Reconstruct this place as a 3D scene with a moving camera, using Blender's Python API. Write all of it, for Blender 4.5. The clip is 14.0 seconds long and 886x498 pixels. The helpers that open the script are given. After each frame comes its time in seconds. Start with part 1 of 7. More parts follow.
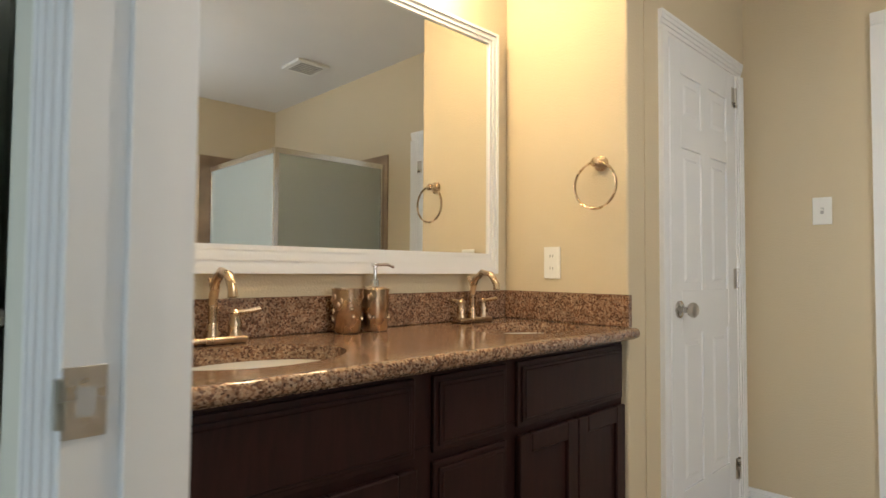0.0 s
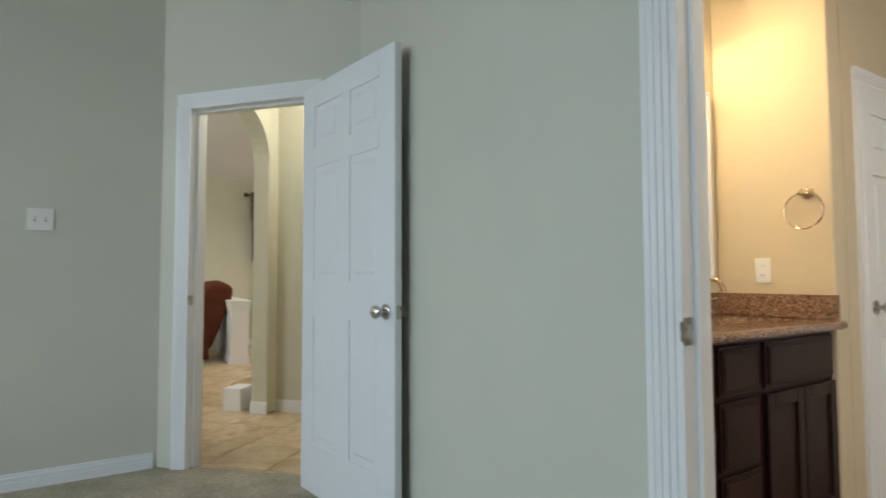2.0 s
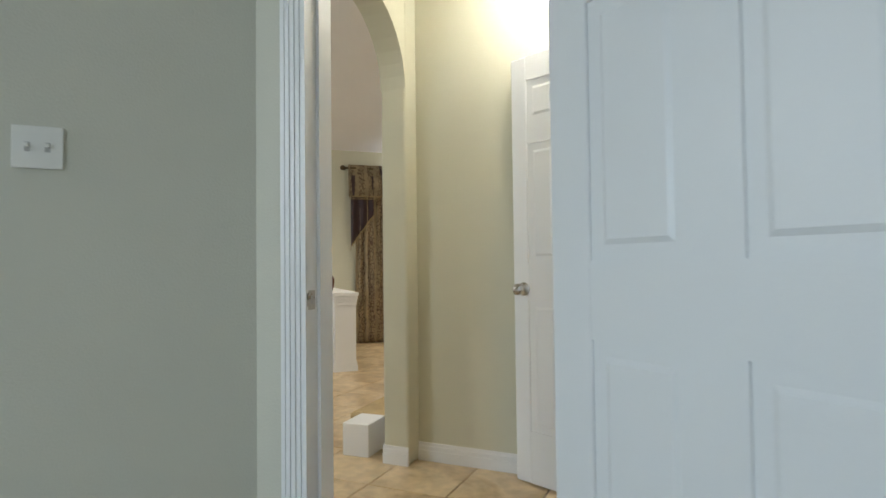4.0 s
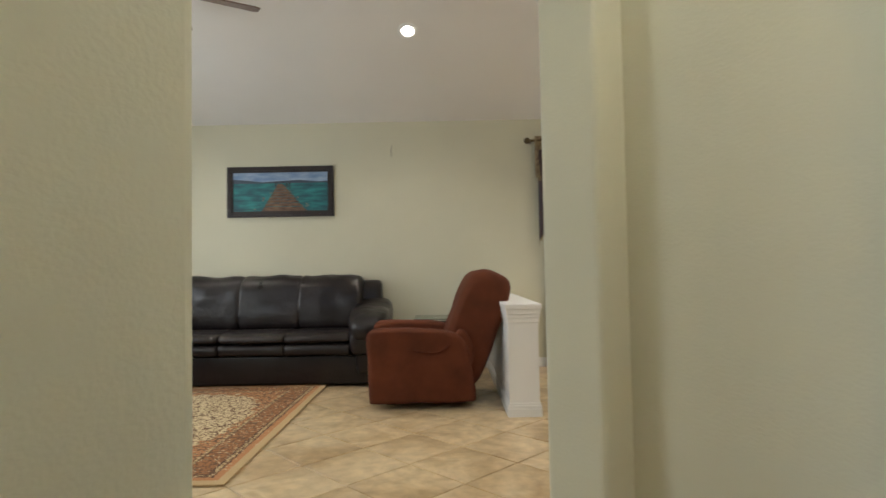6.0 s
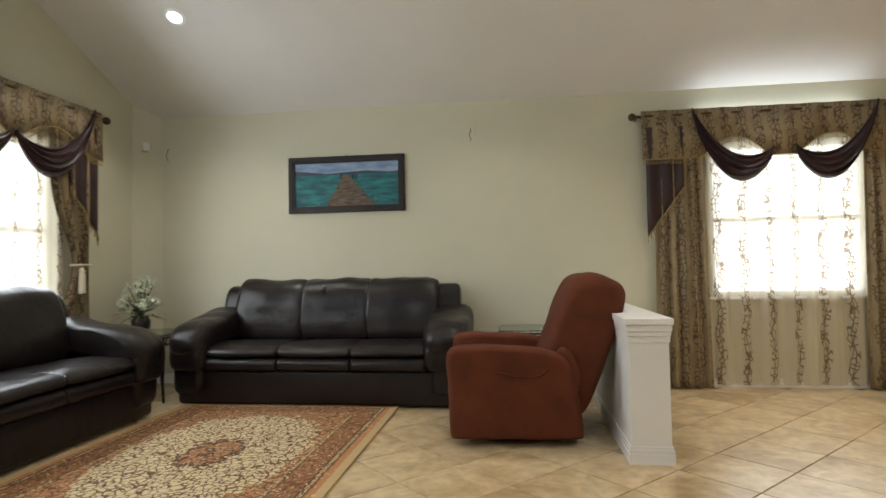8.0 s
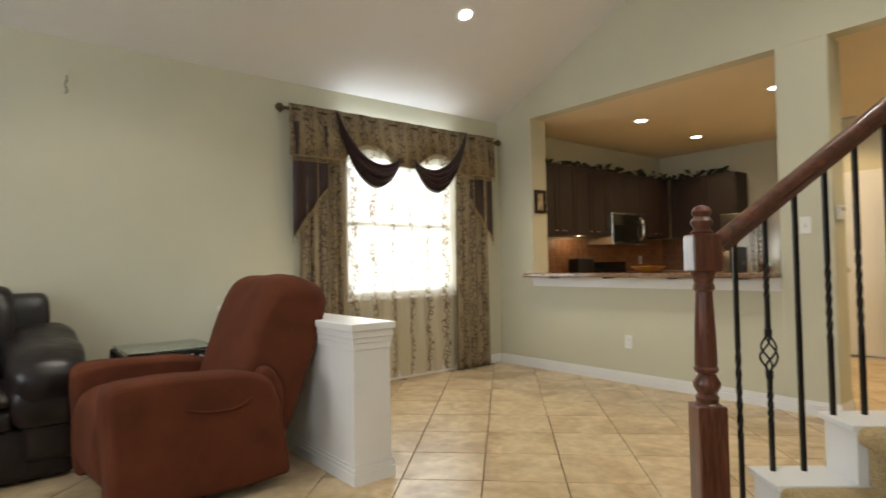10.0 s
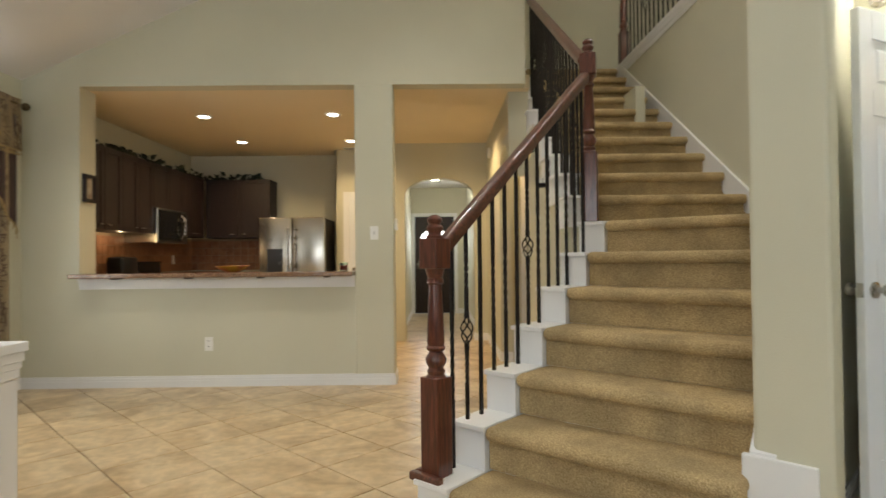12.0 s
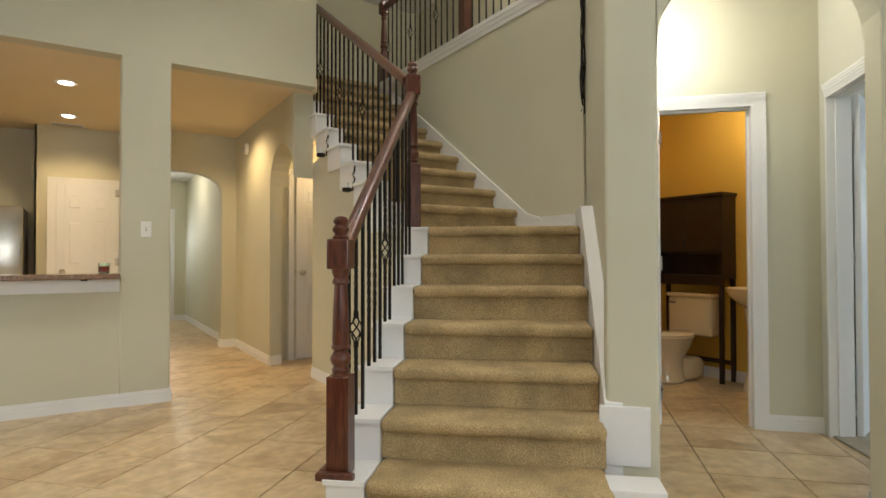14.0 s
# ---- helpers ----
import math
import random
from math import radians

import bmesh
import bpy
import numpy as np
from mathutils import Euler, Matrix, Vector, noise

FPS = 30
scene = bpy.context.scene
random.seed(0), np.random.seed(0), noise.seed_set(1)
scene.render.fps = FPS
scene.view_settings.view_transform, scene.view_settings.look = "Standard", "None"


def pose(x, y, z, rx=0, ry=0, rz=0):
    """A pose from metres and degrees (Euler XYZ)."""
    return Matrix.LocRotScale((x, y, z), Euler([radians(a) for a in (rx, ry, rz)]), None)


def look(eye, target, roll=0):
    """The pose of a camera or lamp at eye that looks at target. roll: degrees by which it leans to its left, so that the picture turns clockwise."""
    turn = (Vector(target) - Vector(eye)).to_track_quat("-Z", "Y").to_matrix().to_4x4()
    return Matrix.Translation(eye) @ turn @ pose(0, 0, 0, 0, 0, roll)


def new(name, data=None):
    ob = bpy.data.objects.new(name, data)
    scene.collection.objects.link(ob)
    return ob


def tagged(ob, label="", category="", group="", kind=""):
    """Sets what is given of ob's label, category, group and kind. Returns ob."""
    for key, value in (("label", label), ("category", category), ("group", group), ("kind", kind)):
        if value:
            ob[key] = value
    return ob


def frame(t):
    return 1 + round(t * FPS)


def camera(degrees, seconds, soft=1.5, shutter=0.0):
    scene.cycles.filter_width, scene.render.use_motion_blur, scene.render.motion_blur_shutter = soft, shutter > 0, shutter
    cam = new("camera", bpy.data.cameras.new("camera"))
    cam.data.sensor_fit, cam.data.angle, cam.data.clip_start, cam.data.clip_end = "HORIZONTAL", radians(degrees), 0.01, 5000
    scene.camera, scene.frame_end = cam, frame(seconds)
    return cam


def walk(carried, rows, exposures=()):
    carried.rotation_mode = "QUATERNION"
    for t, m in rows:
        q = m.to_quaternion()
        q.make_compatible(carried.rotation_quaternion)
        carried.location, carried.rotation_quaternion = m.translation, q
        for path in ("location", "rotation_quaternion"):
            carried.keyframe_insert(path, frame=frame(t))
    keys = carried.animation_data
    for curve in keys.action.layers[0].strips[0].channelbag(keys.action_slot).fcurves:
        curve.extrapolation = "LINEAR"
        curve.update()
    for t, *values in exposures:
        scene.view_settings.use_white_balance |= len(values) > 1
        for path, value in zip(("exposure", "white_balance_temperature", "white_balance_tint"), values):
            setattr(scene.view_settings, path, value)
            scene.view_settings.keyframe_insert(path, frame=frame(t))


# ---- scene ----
cam = camera(76.1, 14.0, shutter=0.3)
PATH = [
    (0, (1.146, -2.05, 1.061), (2.396, -0.49, 1.135), 0.4),
    (0.5, (0.922, -2.075, 1.066), (2.23, -0.564, 1.153), 0.4),
    (1, (0.657, -2.17, 1.066), (1.966, -0.661, 1.16), 0.3),
    (1.5, (0.411, -2.257, 1.072), (1.594, -0.647, 1.167), 0.0),
    (2, (0.204, -2.311, 1.068), (1.143, -0.548, 1.165), -0.2),
    (2.5, (0.117, -2.051, 1.040), (0.884, -0.205, 1.106), -0.2),
    (2.7, (0.091, -1.887, 1.045), (0.838, -0.032, 1.105), -0.4),
    (4.8, (0.487, 0.21, 1.029), (1.094, 2.115, 1.094), -0.8),
    (5, (0.572, 0.371, 1.025), (1.076, 2.305, 1.094), -0.8),
    (5.5, (0.685, 0.74, 1.015), (0.93, 2.723, 1.088), -0.9),
    (6, (0.763, 1.076, 1.032), (0.751, 3.074, 1.104), -1.0),
    (6.5, (0.802, 1.333, 1.038), (0.472, 3.304, 1.113), -0.9),
    (7, (0.752, 1.547, 1.039), (0.34, 3.503, 1.114), -0.9),
    (7.2, (0.734, 1.6, 1.045), (0.309, 3.554, 1.118), -0.9),
    (9.5, (0.034, 2.46, 1.085), (0.85, 4.286, 1.135), -1.2),
    (10, (-0.205, 2.618, 1.06), (1.05, 4.174, 1.117), -1.1),
    (10.5, (-0.443, 2.794, 1.049), (1.146, 4.008, 1.096), -1.0),
    (11, (-0.532, 3.017, 1.054), (1.287, 3.847, 1.098), -0.8),
    (11.5, (-0.59, 3.282, 1.061), (1.373, 3.659, 1.097), -0.8),
    (12, (-0.664, 3.541, 1.065), (1.336, 3.517, 1.097), -0.6),
    (12.5, (-0.68, 3.803, 1.074), (1.272, 3.368, 1.102), -0.6),
    (13, (-0.608, 4.079, 1.063), (1.253, 3.347, 1.093), -0.3),
    (13.5, (-0.6, 4.265, 1.065), (1.172, 3.338, 1.096), -0.1),
    (14, (-0.561, 4.449, 1.064), (1.128, 3.379, 1.098), -0.1),
]
walk(cam, [(t, look(eye, to, roll)) for t, eye, to, roll in PATH])

# ---- world, lights ----
world = bpy.data.worlds.new("world")
scene.world = world
world.use_nodes = True
_wn = world.node_tree.nodes
_sky = _wn.new("ShaderNodeTexSky")
_sky.sky_type = "NISHITA"
_sky.sun_disc = False
_sky.sun_elevation = radians(50)
_sky.sun_rotation = radians(200)
world.node_tree.links.new(_sky.outputs[0], _wn["Background"].inputs[0])
_wn["Background"].inputs[1].default_value = 0.12


def area(name, loc, target, sx, sy, watts, color=(1, 1, 1), spread=180):
    d = bpy.data.lights.new(name, "AREA")
    d.shape, d.size, d.size_y, d.energy, d.color = "RECTANGLE", sx, sy, watts, color
    d.spread = radians(spread)
    ob = new(name, d)
    ob.matrix_world = look(loc, target)
    return ob


def bulb(name, loc, watts, color=(1, 0.8, 0.55), r=0.05):
    d = bpy.data.lights.new(name, "POINT")
    d.energy, d.color, d.shadow_soft_size = watts, color, r
    ob = new(name, d)
    ob.location = loc
    return ob


def spot(name, loc, target, watts, color=(1, 0.86, 0.66), angle=110, blend=0.7):
    d = bpy.data.lights.new(name, "SPOT")
    d.energy, d.color, d.shadow_soft_size = watts, color, 0.05
    d.spot_size, d.spot_blend = radians(angle), blend
    ob = new(name, d)
    ob.matrix_world = look(loc, target)
    return ob


WARM = (1.0, 0.72, 0.38)
SOFT = (1.0, 0.94, 0.82)
DAY = (0.86, 0.94, 1.0)
# place and aim of an added bathroom fill; its wall has no opening
_m = pose(1.206, -1.487, 0, 0, 0, 5)
BATH_FILL, BATH_FILL_TO = _m @ Vector((0.14, -2.3, 1.6)), _m @ Vector((2.4, -0.9, 1.3))
# daylight lamps at the windows and the front door's fan light; added ones noted
area("daylight_lamp", (-2.93, 5.0, 1.5), (0, 4.6, 0.9), 1.9, 1.5, 46, DAY)
area("daylight_lamp", (2.9, 6.83, 1.4), (2.6, 3, 0.5), 1.2, 1.2, 8, DAY)
# added fill from an unseen opening, brightens the stairs and arch pier
area("daylight_lamp", (-3.0, 1.2, 2.1), (0.5, 2.6, 0.6), 1.6, 1.6, 62, DAY)
area("daylight_lamp", (-3.05, -2.0, 1.75), (1, -0.6, 0.1), 1.6, 1.0, 33, (0.66, 0.84, 1.0), 120)
area("daylight_lamp", (10.15, 3.575, 1.5), (6, 3.4, 0.0), 0.55, 0.28, 7, DAY)
# added strip behind the valance, makes the daylight streak on the ceiling
area("daylight_lamp", (2.85, 6.99, 2.36), (2.85, 6.80, 3.2), 1.3, 0.03, 2.2, DAY)
# unseen bathroom fill, brightens the shower glass and the mirror's view
area("daylight_lamp", tuple(BATH_FILL), tuple(BATH_FILL_TO), 1.0, 1.2, 47, (0.92, 0.96, 1.0))

# ---- materials ----


def mat(name, base, rough=0.5, metal=0.0, var=0.08, scale=6.0, bump=0.0, bscale=120.0, spec=0.5, coat=0.0, rnd=0.0):
    m = bpy.data.materials.new(name)
    m.use_nodes = True
    nt = m.node_tree
    b = nt.nodes["Principled BSDF"]
    b.inputs["Roughness"].default_value = rough
    b.inputs["Metallic"].default_value = metal
    b.inputs["Specular IOR Level"].default_value = spec
    b.inputs["Coat Weight"].default_value = coat
    tc = nt.nodes.new("ShaderNodeTexCoord")
    n1 = nt.nodes.new("ShaderNodeTexNoise")
    n1.inputs["Scale"].default_value = scale
    n1.inputs["Detail"].default_value = 6
    nt.links.new(tc.outputs["Object"], n1.inputs["Vector"])
    hsv = nt.nodes.new("ShaderNodeHueSaturation")
    hsv.inputs["Color"].default_value = (*base, 1)
    mr = nt.nodes.new("ShaderNodeMapRange")
    mr.inputs["From Min"].default_value, mr.inputs["From Max"].default_value = 0.3, 0.7
    mr.inputs["To Min"].default_value, mr.inputs["To Max"].default_value = 1 - var, 1 + var
    nt.links.new(n1.outputs["Fac"], mr.inputs["Value"])
    out = mr.outputs[0]
    if rnd:
        oi = nt.nodes.new("ShaderNodeObjectInfo")
        m2 = nt.nodes.new("ShaderNodeMapRange")
        m2.inputs["To Min"].default_value, m2.inputs["To Max"].default_value = 1 - rnd, 1 + rnd
        nt.links.new(oi.outputs["Random"], m2.inputs["Value"])
        mu = nt.nodes.new("ShaderNodeMath")
        mu.operation = "MULTIPLY"
        nt.links.new(out, mu.inputs[0])
        nt.links.new(m2.outputs[0], mu.inputs[1])
        out = mu.outputs[0]
    nt.links.new(out, hsv.inputs["Value"])
    nt.links.new(hsv.outputs[0], b.inputs["Base Color"])
    rr = nt.nodes.new("ShaderNodeMapRange")
    rr.inputs["To Min"].default_value, rr.inputs["To Max"].default_value = max(0.02, rough - 0.08), min(1, rough + 0.08)
    nt.links.new(n1.outputs["Fac"], rr.inputs["Value"])
    nt.links.new(rr.outputs[0], b.inputs["Roughness"])
    if bump:
        n2 = nt.nodes.new("ShaderNodeTexNoise")
        n2.inputs["Scale"].default_value = bscale
        n2.inputs["Detail"].default_value = 4
        nt.links.new(tc.outputs["Object"], n2.inputs["Vector"])
        bp = nt.nodes.new("ShaderNodeBump")
        bp.inputs["Strength"].default_value = bump
        bp.inputs["Distance"].default_value = 0.01
        nt.links.new(n2.outputs["Fac"], bp.inputs["Height"])
        nt.links.new(bp.outputs[0], b.inputs["Normal"])
    return m


def ramp_mat(name, stops, rough, tex="noise", scale=30.0, detail=8.0, distort=0.0, bump=0.0, stretch=(1, 1, 1), rnd=0.0, coat=0.0, metal=0.0, second=None):
    """A material whose colour runs over a ramp of a noise, voronoi or wave texture."""
    m = bpy.data.materials.new(name)
    m.use_nodes = True
    nt = m.node_tree
    b = nt.nodes["Principled BSDF"]
    b.inputs["Roughness"].default_value = rough
    b.inputs["Coat Weight"].default_value = coat
    b.inputs["Coat Roughness"].default_value = 0.12
    b.inputs["Metallic"].default_value = metal
    tc = nt.nodes.new("ShaderNodeTexCoord")
    mp = nt.nodes.new("ShaderNodeMapping")
    mp.inputs["Scale"].default_value = stretch
    nt.links.new(tc.outputs["Object"], mp.inputs["Vector"])
    vec = mp.outputs[0]
    if rnd:
        oi = nt.nodes.new("ShaderNodeObjectInfo")
        cx = nt.nodes.new("ShaderNodeCombineXYZ")
        mm = nt.nodes.new("ShaderNodeMath")
        mm.operation = "MULTIPLY"
        mm.inputs[1].default_value = 37.0
        nt.links.new(oi.outputs["Random"], mm.inputs[0])
        for i in range(3):
            nt.links.new(mm.outputs[0], cx.inputs[i])
        va = nt.nodes.new("ShaderNodeVectorMath")
        nt.links.new(vec, va.inputs[0])
        nt.links.new(cx.outputs[0], va.inputs[1])
        vec = va.outputs[0]
    if tex == "wave":
        t = nt.nodes.new("ShaderNodeTexWave")
        t.inputs["Scale"].default_value = scale
        t.inputs["Distortion"].default_value = distort
        t.inputs["Detail"].default_value = 4
        t.inputs["Detail Scale"].default_value = 1.5
        fac = t.outputs["Fac"]
    elif tex == "voronoi":
        t = nt.nodes.new("ShaderNodeTexVoronoi")
        t.inputs["Scale"].default_value = scale
        fac = t.outputs["Color"]
    else:
        t = nt.nodes.new("ShaderNodeTexNoise")
        t.inputs["Scale"].default_value = scale
        t.inputs["Detail"].default_value = detail
        t.inputs["Distortion"].default_value = distort
        fac = t.outputs["Fac"]
    nt.links.new(vec, t.inputs["Vector"])
    cr = nt.nodes.new("ShaderNodeValToRGB")
    while len(cr.color_ramp.elements) < len(stops):
        cr.color_ramp.elements.new(0.5)
    for e, (p, c) in zip(cr.color_ramp.elements, stops):
        e.position, e.color = p, (*c, 1)
    nt.links.new(fac, cr.inputs[0])
    col = cr.outputs[0]
    if second:
        sc, dark = second
        n3 = nt.nodes.new("ShaderNodeTexNoise")
        n3.inputs["Scale"].default_value = sc
        n3.inputs["Detail"].default_value = 5
        nt.links.new(vec, n3.inputs["Vector"])
        r3 = nt.nodes.new("ShaderNodeMapRange")
        r3.inputs["From Min"].default_value, r3.inputs["From Max"].default_value = 0.35, 0.65
        r3.inputs["To Min"].default_value, r3.inputs["To Max"].default_value = dark, 2 - dark
        nt.links.new(n3.outputs["Fac"], r3.inputs["Value"])
        h = nt.nodes.new("ShaderNodeHueSaturation")
        nt.links.new(col, h.inputs["Color"])
        nt.links.new(r3.outputs[0], h.inputs["Value"])
        col = h.outputs[0]
    nt.links.new(col, b.inputs["Base Color"])
    if bump:
        bp = nt.nodes.new("ShaderNodeBump")
        bp.inputs["Strength"].default_value = bump
        bp.inputs["Distance"].default_value = 0.01
        src = t.outputs["Distance"] if tex == "voronoi" else t.outputs["Fac"]
        nt.links.new(src, bp.inputs["Height"])
        nt.links.new(bp.outputs[0], b.inputs["Normal"])
    return m


def glow(name, color, strength):
    m = bpy.data.materials.new(name)
    m.use_nodes = True
    b = m.node_tree.nodes["Principled BSDF"]
    b.inputs["Base Color"].default_value = (*color, 1)
    b.inputs["Emission Color"].default_value = (*color, 1)
    b.inputs["Emission Strength"].default_value = strength
    return m


PAINT = mat("paint_tan_wall", (0.595, 0.575, 0.45), 0.75, var=0.03, scale=1.5, bump=0.10, bscale=160)
PAINT_BED = mat("paint_bedroom_wall", (0.60, 0.59, 0.505), 0.75, var=0.03, scale=1.5, bump=0.12, bscale=160)
PAINT_BATH = mat("paint_bath_wall", (0.62, 0.52, 0.36), 0.7, var=0.02, scale=1.5, bump=0.22, bscale=160)
PAINT_GOLD = mat("paint_gold_wall", (0.62, 0.40, 0.08), 0.7, var=0.03, scale=1.5, bump=0.2, bscale=160)
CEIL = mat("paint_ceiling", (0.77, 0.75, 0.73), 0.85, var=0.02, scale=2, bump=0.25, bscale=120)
# ceiling of kitchen, hall and passage, the lamps' warm cast put into its colour
CEIL_K = mat("ceiling_warm_lit", (0.80, 0.68, 0.48), 0.85, var=0.02, scale=2, bump=0.25, bscale=120)
TRIM = mat("trim_white", (0.80, 0.80, 0.80), 0.35, var=0.015, scale=3, bump=0.03, bscale=60)
DOORW = mat("door_white", (0.78, 0.79, 0.80), 0.38, var=0.015, scale=3, bump=0.05, bscale=90)
TILE = ramp_mat("floor_tile", [(0.32, (0.36, 0.245, 0.125)), (0.46, (0.50, 0.37, 0.215)), (0.58, (0.60, 0.475, 0.30)), (0.70, (0.44, 0.31, 0.165))], 0.30, scale=2.6, detail=11, distort=0.9, rnd=1, second=(16, 0.88))
GROUT = mat("grout", (0.28, 0.21, 0.145), 0.9, var=0.1, scale=20)
CARPET = ramp_mat("stair_carpet", [(0.3, (0.29, 0.205, 0.095)), (0.5, (0.44, 0.325, 0.165)), (0.7, (0.57, 0.44, 0.24))], 0.95, scale=170, detail=3, bump=0.6, second=(5, 0.82))
CARPET_BED = ramp_mat("bedroom_carpet", [(0.3, (0.24, 0.21, 0.15)), (0.5, (0.36, 0.32, 0.24)), (0.7, (0.46, 0.42, 0.33))], 0.95, scale=120, detail=3, bump=0.9, second=(5, 0.85))
WOOD = ramp_mat("cherry_wood", [(0.3, (0.045, 0.012, 0.007)), (0.55, (0.11, 0.030, 0.016)), (0.75, (0.17, 0.055, 0.028))], 0.28, scale=9, detail=6, distort=1.2, stretch=(6, 6, 0.7), coat=0.25)
WOOD_RAIL = ramp_mat("cherry_rail", [(0.3, (0.05, 0.017, 0.010)), (0.55, (0.11, 0.036, 0.020)), (0.75, (0.17, 0.06, 0.032))], 0.3, scale=14, detail=6, distort=1.0, stretch=(3, 3, 3), coat=0.4)
IRON = mat("black_iron", (0.018, 0.015, 0.013), 0.42, 0.6, var=0.2, scale=40, bump=0.1, bscale=200)
ESPRESSO = ramp_mat("espresso_wood", [(0.3, (0.009, 0.004, 0.003)), (0.7, (0.022, 0.009, 0.007))], 0.55, scale=8, distort=1.0, stretch=(5, 5, 0.8), coat=0.03)
VANITY = ramp_mat("vanity_wood", [(0.3, (0.014, 0.0042, 0.0036)), (0.7, (0.027, 0.0085, 0.007))], 0.42, scale=8, distort=1.0, stretch=(5, 5, 0.8))
VANITY.node_tree.nodes["Principled BSDF"].inputs["Specular IOR Level"].default_value = 0.22
GRANITE = ramp_mat("granite", [(0.0, (0.03, 0.018, 0.014)), (0.3, (0.12, 0.055, 0.032)), (0.48, (0.25, 0.135, 0.075)), (0.66, (0.36, 0.245, 0.165)), (0.9, (0.19, 0.11, 0.07))], 0.12, tex="voronoi", scale=230, rnd=0, coat=0.3, second=(40, 0.75))
BLACKLEATHER = mat("black_leather", (0.014, 0.010, 0.010), 0.31, var=0.25, scale=5, bump=0.55, bscale=13, spec=0.34)
REDFAB = mat("rust_microfibre", (0.105, 0.030, 0.014), 0.9, var=0.22, scale=5, bump=0.25, bscale=150, spec=0.2)
STEEL = mat("stainless", (0.48, 0.45, 0.40), 0.24, 1.0, var=0.08, scale=3)
NICKEL = mat("satin_nickel", (0.52, 0.49, 0.45), 0.28, 1.0, var=0.05, scale=20)
BRONZE = mat("champagne_bronze", (0.52, 0.39, 0.27), 0.27, 1.0, var=0.1, scale=20)
PLASTIC = mat("white_plastic", (0.80, 0.79, 0.75), 0.3, var=0.01)
PORCELAIN = mat("biscuit_porcelain", (0.72, 0.62, 0.45), 0.12, var=0.02, coat=0.5)
DARKSLOT = mat("dark_slot", (0.02, 0.02, 0.02), 0.6, var=0.0)

# ---- builders ----


def box(bm, x0, x1, y0, y1, z0, z1, bevel=0.0, seg=2):
    r = bmesh.ops.create_cube(bm, size=1.0)
    vs = r["verts"]
    for v in vs:
        v.co = Vector(((x0 + x1) / 2 + v.co.x * (x1 - x0), (y0 + y1) / 2 + v.co.y * (y1 - y0), (z0 + z1) / 2 + v.co.z * (z1 - z0)))
    if bevel:
        es = list({e for v in vs for e in v.link_edges})
        bmesh.ops.bevel(bm, geom=es, offset=bevel, segments=seg, profile=0.5, affect="EDGES")
    return bm


def prism(bm, pts, z0, z1):
    lo = [bm.verts.new((x, y, z0)) for x, y in pts]
    hi = [bm.verts.new((x, y, z1)) for x, y in pts]
    n = len(pts)
    fs = [bm.faces.new(lo[::-1]), bm.faces.new(hi)]
    for i in range(n):
        fs.append(bm.faces.new((lo[i], lo[(i + 1) % n], hi[(i + 1) % n], hi[i])))
    bmesh.ops.recalc_face_normals(bm, faces=fs)
    return bm


def slab(bm, pts, axis, a, b):
    """A flat outline in the two other axes, given thickness from a to b along the axis."""
    def at(p, t):
        return {"x": (t, p[0], p[1]), "y": (p[0], t, p[1]), "z": (p[0], p[1], t)}[axis]
    lo = [bm.verts.new(at(p, a)) for p in pts]
    hi = [bm.verts.new(at(p, b)) for p in pts]
    n = len(pts)
    fs = [bm.faces.new(lo[::-1]), bm.faces.new(hi)]
    for i in range(n):
        fs.append(bm.faces.new((lo[i], lo[(i + 1) % n], hi[(i + 1) % n], hi[i])))
    bmesh.ops.recalc_face_normals(bm, faces=fs)
    return bm


def cyl(bm, p0, p1, r0, r1=None, seg=16):
    r1 = r0 if r1 is None else r1
    p0, p1 = Vector(p0), Vector(p1)
    d = p1 - p0
    m = Matrix.Translation((p0 + p1) / 2) @ d.to_track_quat("Z", "Y").to_matrix().to_4x4()
    bmesh.ops.create_cone(bm, cap_ends=True, segments=seg, radius1=r0, radius2=r1, depth=d.length, matrix=m)
    return bm


def ball(bm, c, rx, ry=None, rz=None, u=16, v=10):
    m = Matrix.Translation(c) @ Matrix.Diagonal((rx, ry or rx, rz or rx, 1))
    bmesh.ops.create_uvsphere(bm, u_segments=u, v_segments=v, radius=1, matrix=m)
    return bm


def lathe(bm, prof, c=(0, 0, 0), seg=20, sx=1.0, sy=1.0):
    rings = []
    for r, z in prof:
        rings.append([bm.verts.new((c[0] + sx * r * math.cos(2 * math.pi * i / seg), c[1] + sy * r * math.sin(2 * math.pi * i / seg), c[2] + z)) for i in range(seg)])
    fs = []
    for a, b in zip(rings, rings[1:]):
        for i in range(seg):
            fs.append(bm.faces.new((a[i], a[(i + 1) % seg], b[(i + 1) % seg], b[i])))
    fs.append(bm.faces.new(rings[0][::-1]))
    fs.append(bm.faces.new(rings[-1]))
    bmesh.ops.recalc_face_normals(bm, faces=fs)
    return bm


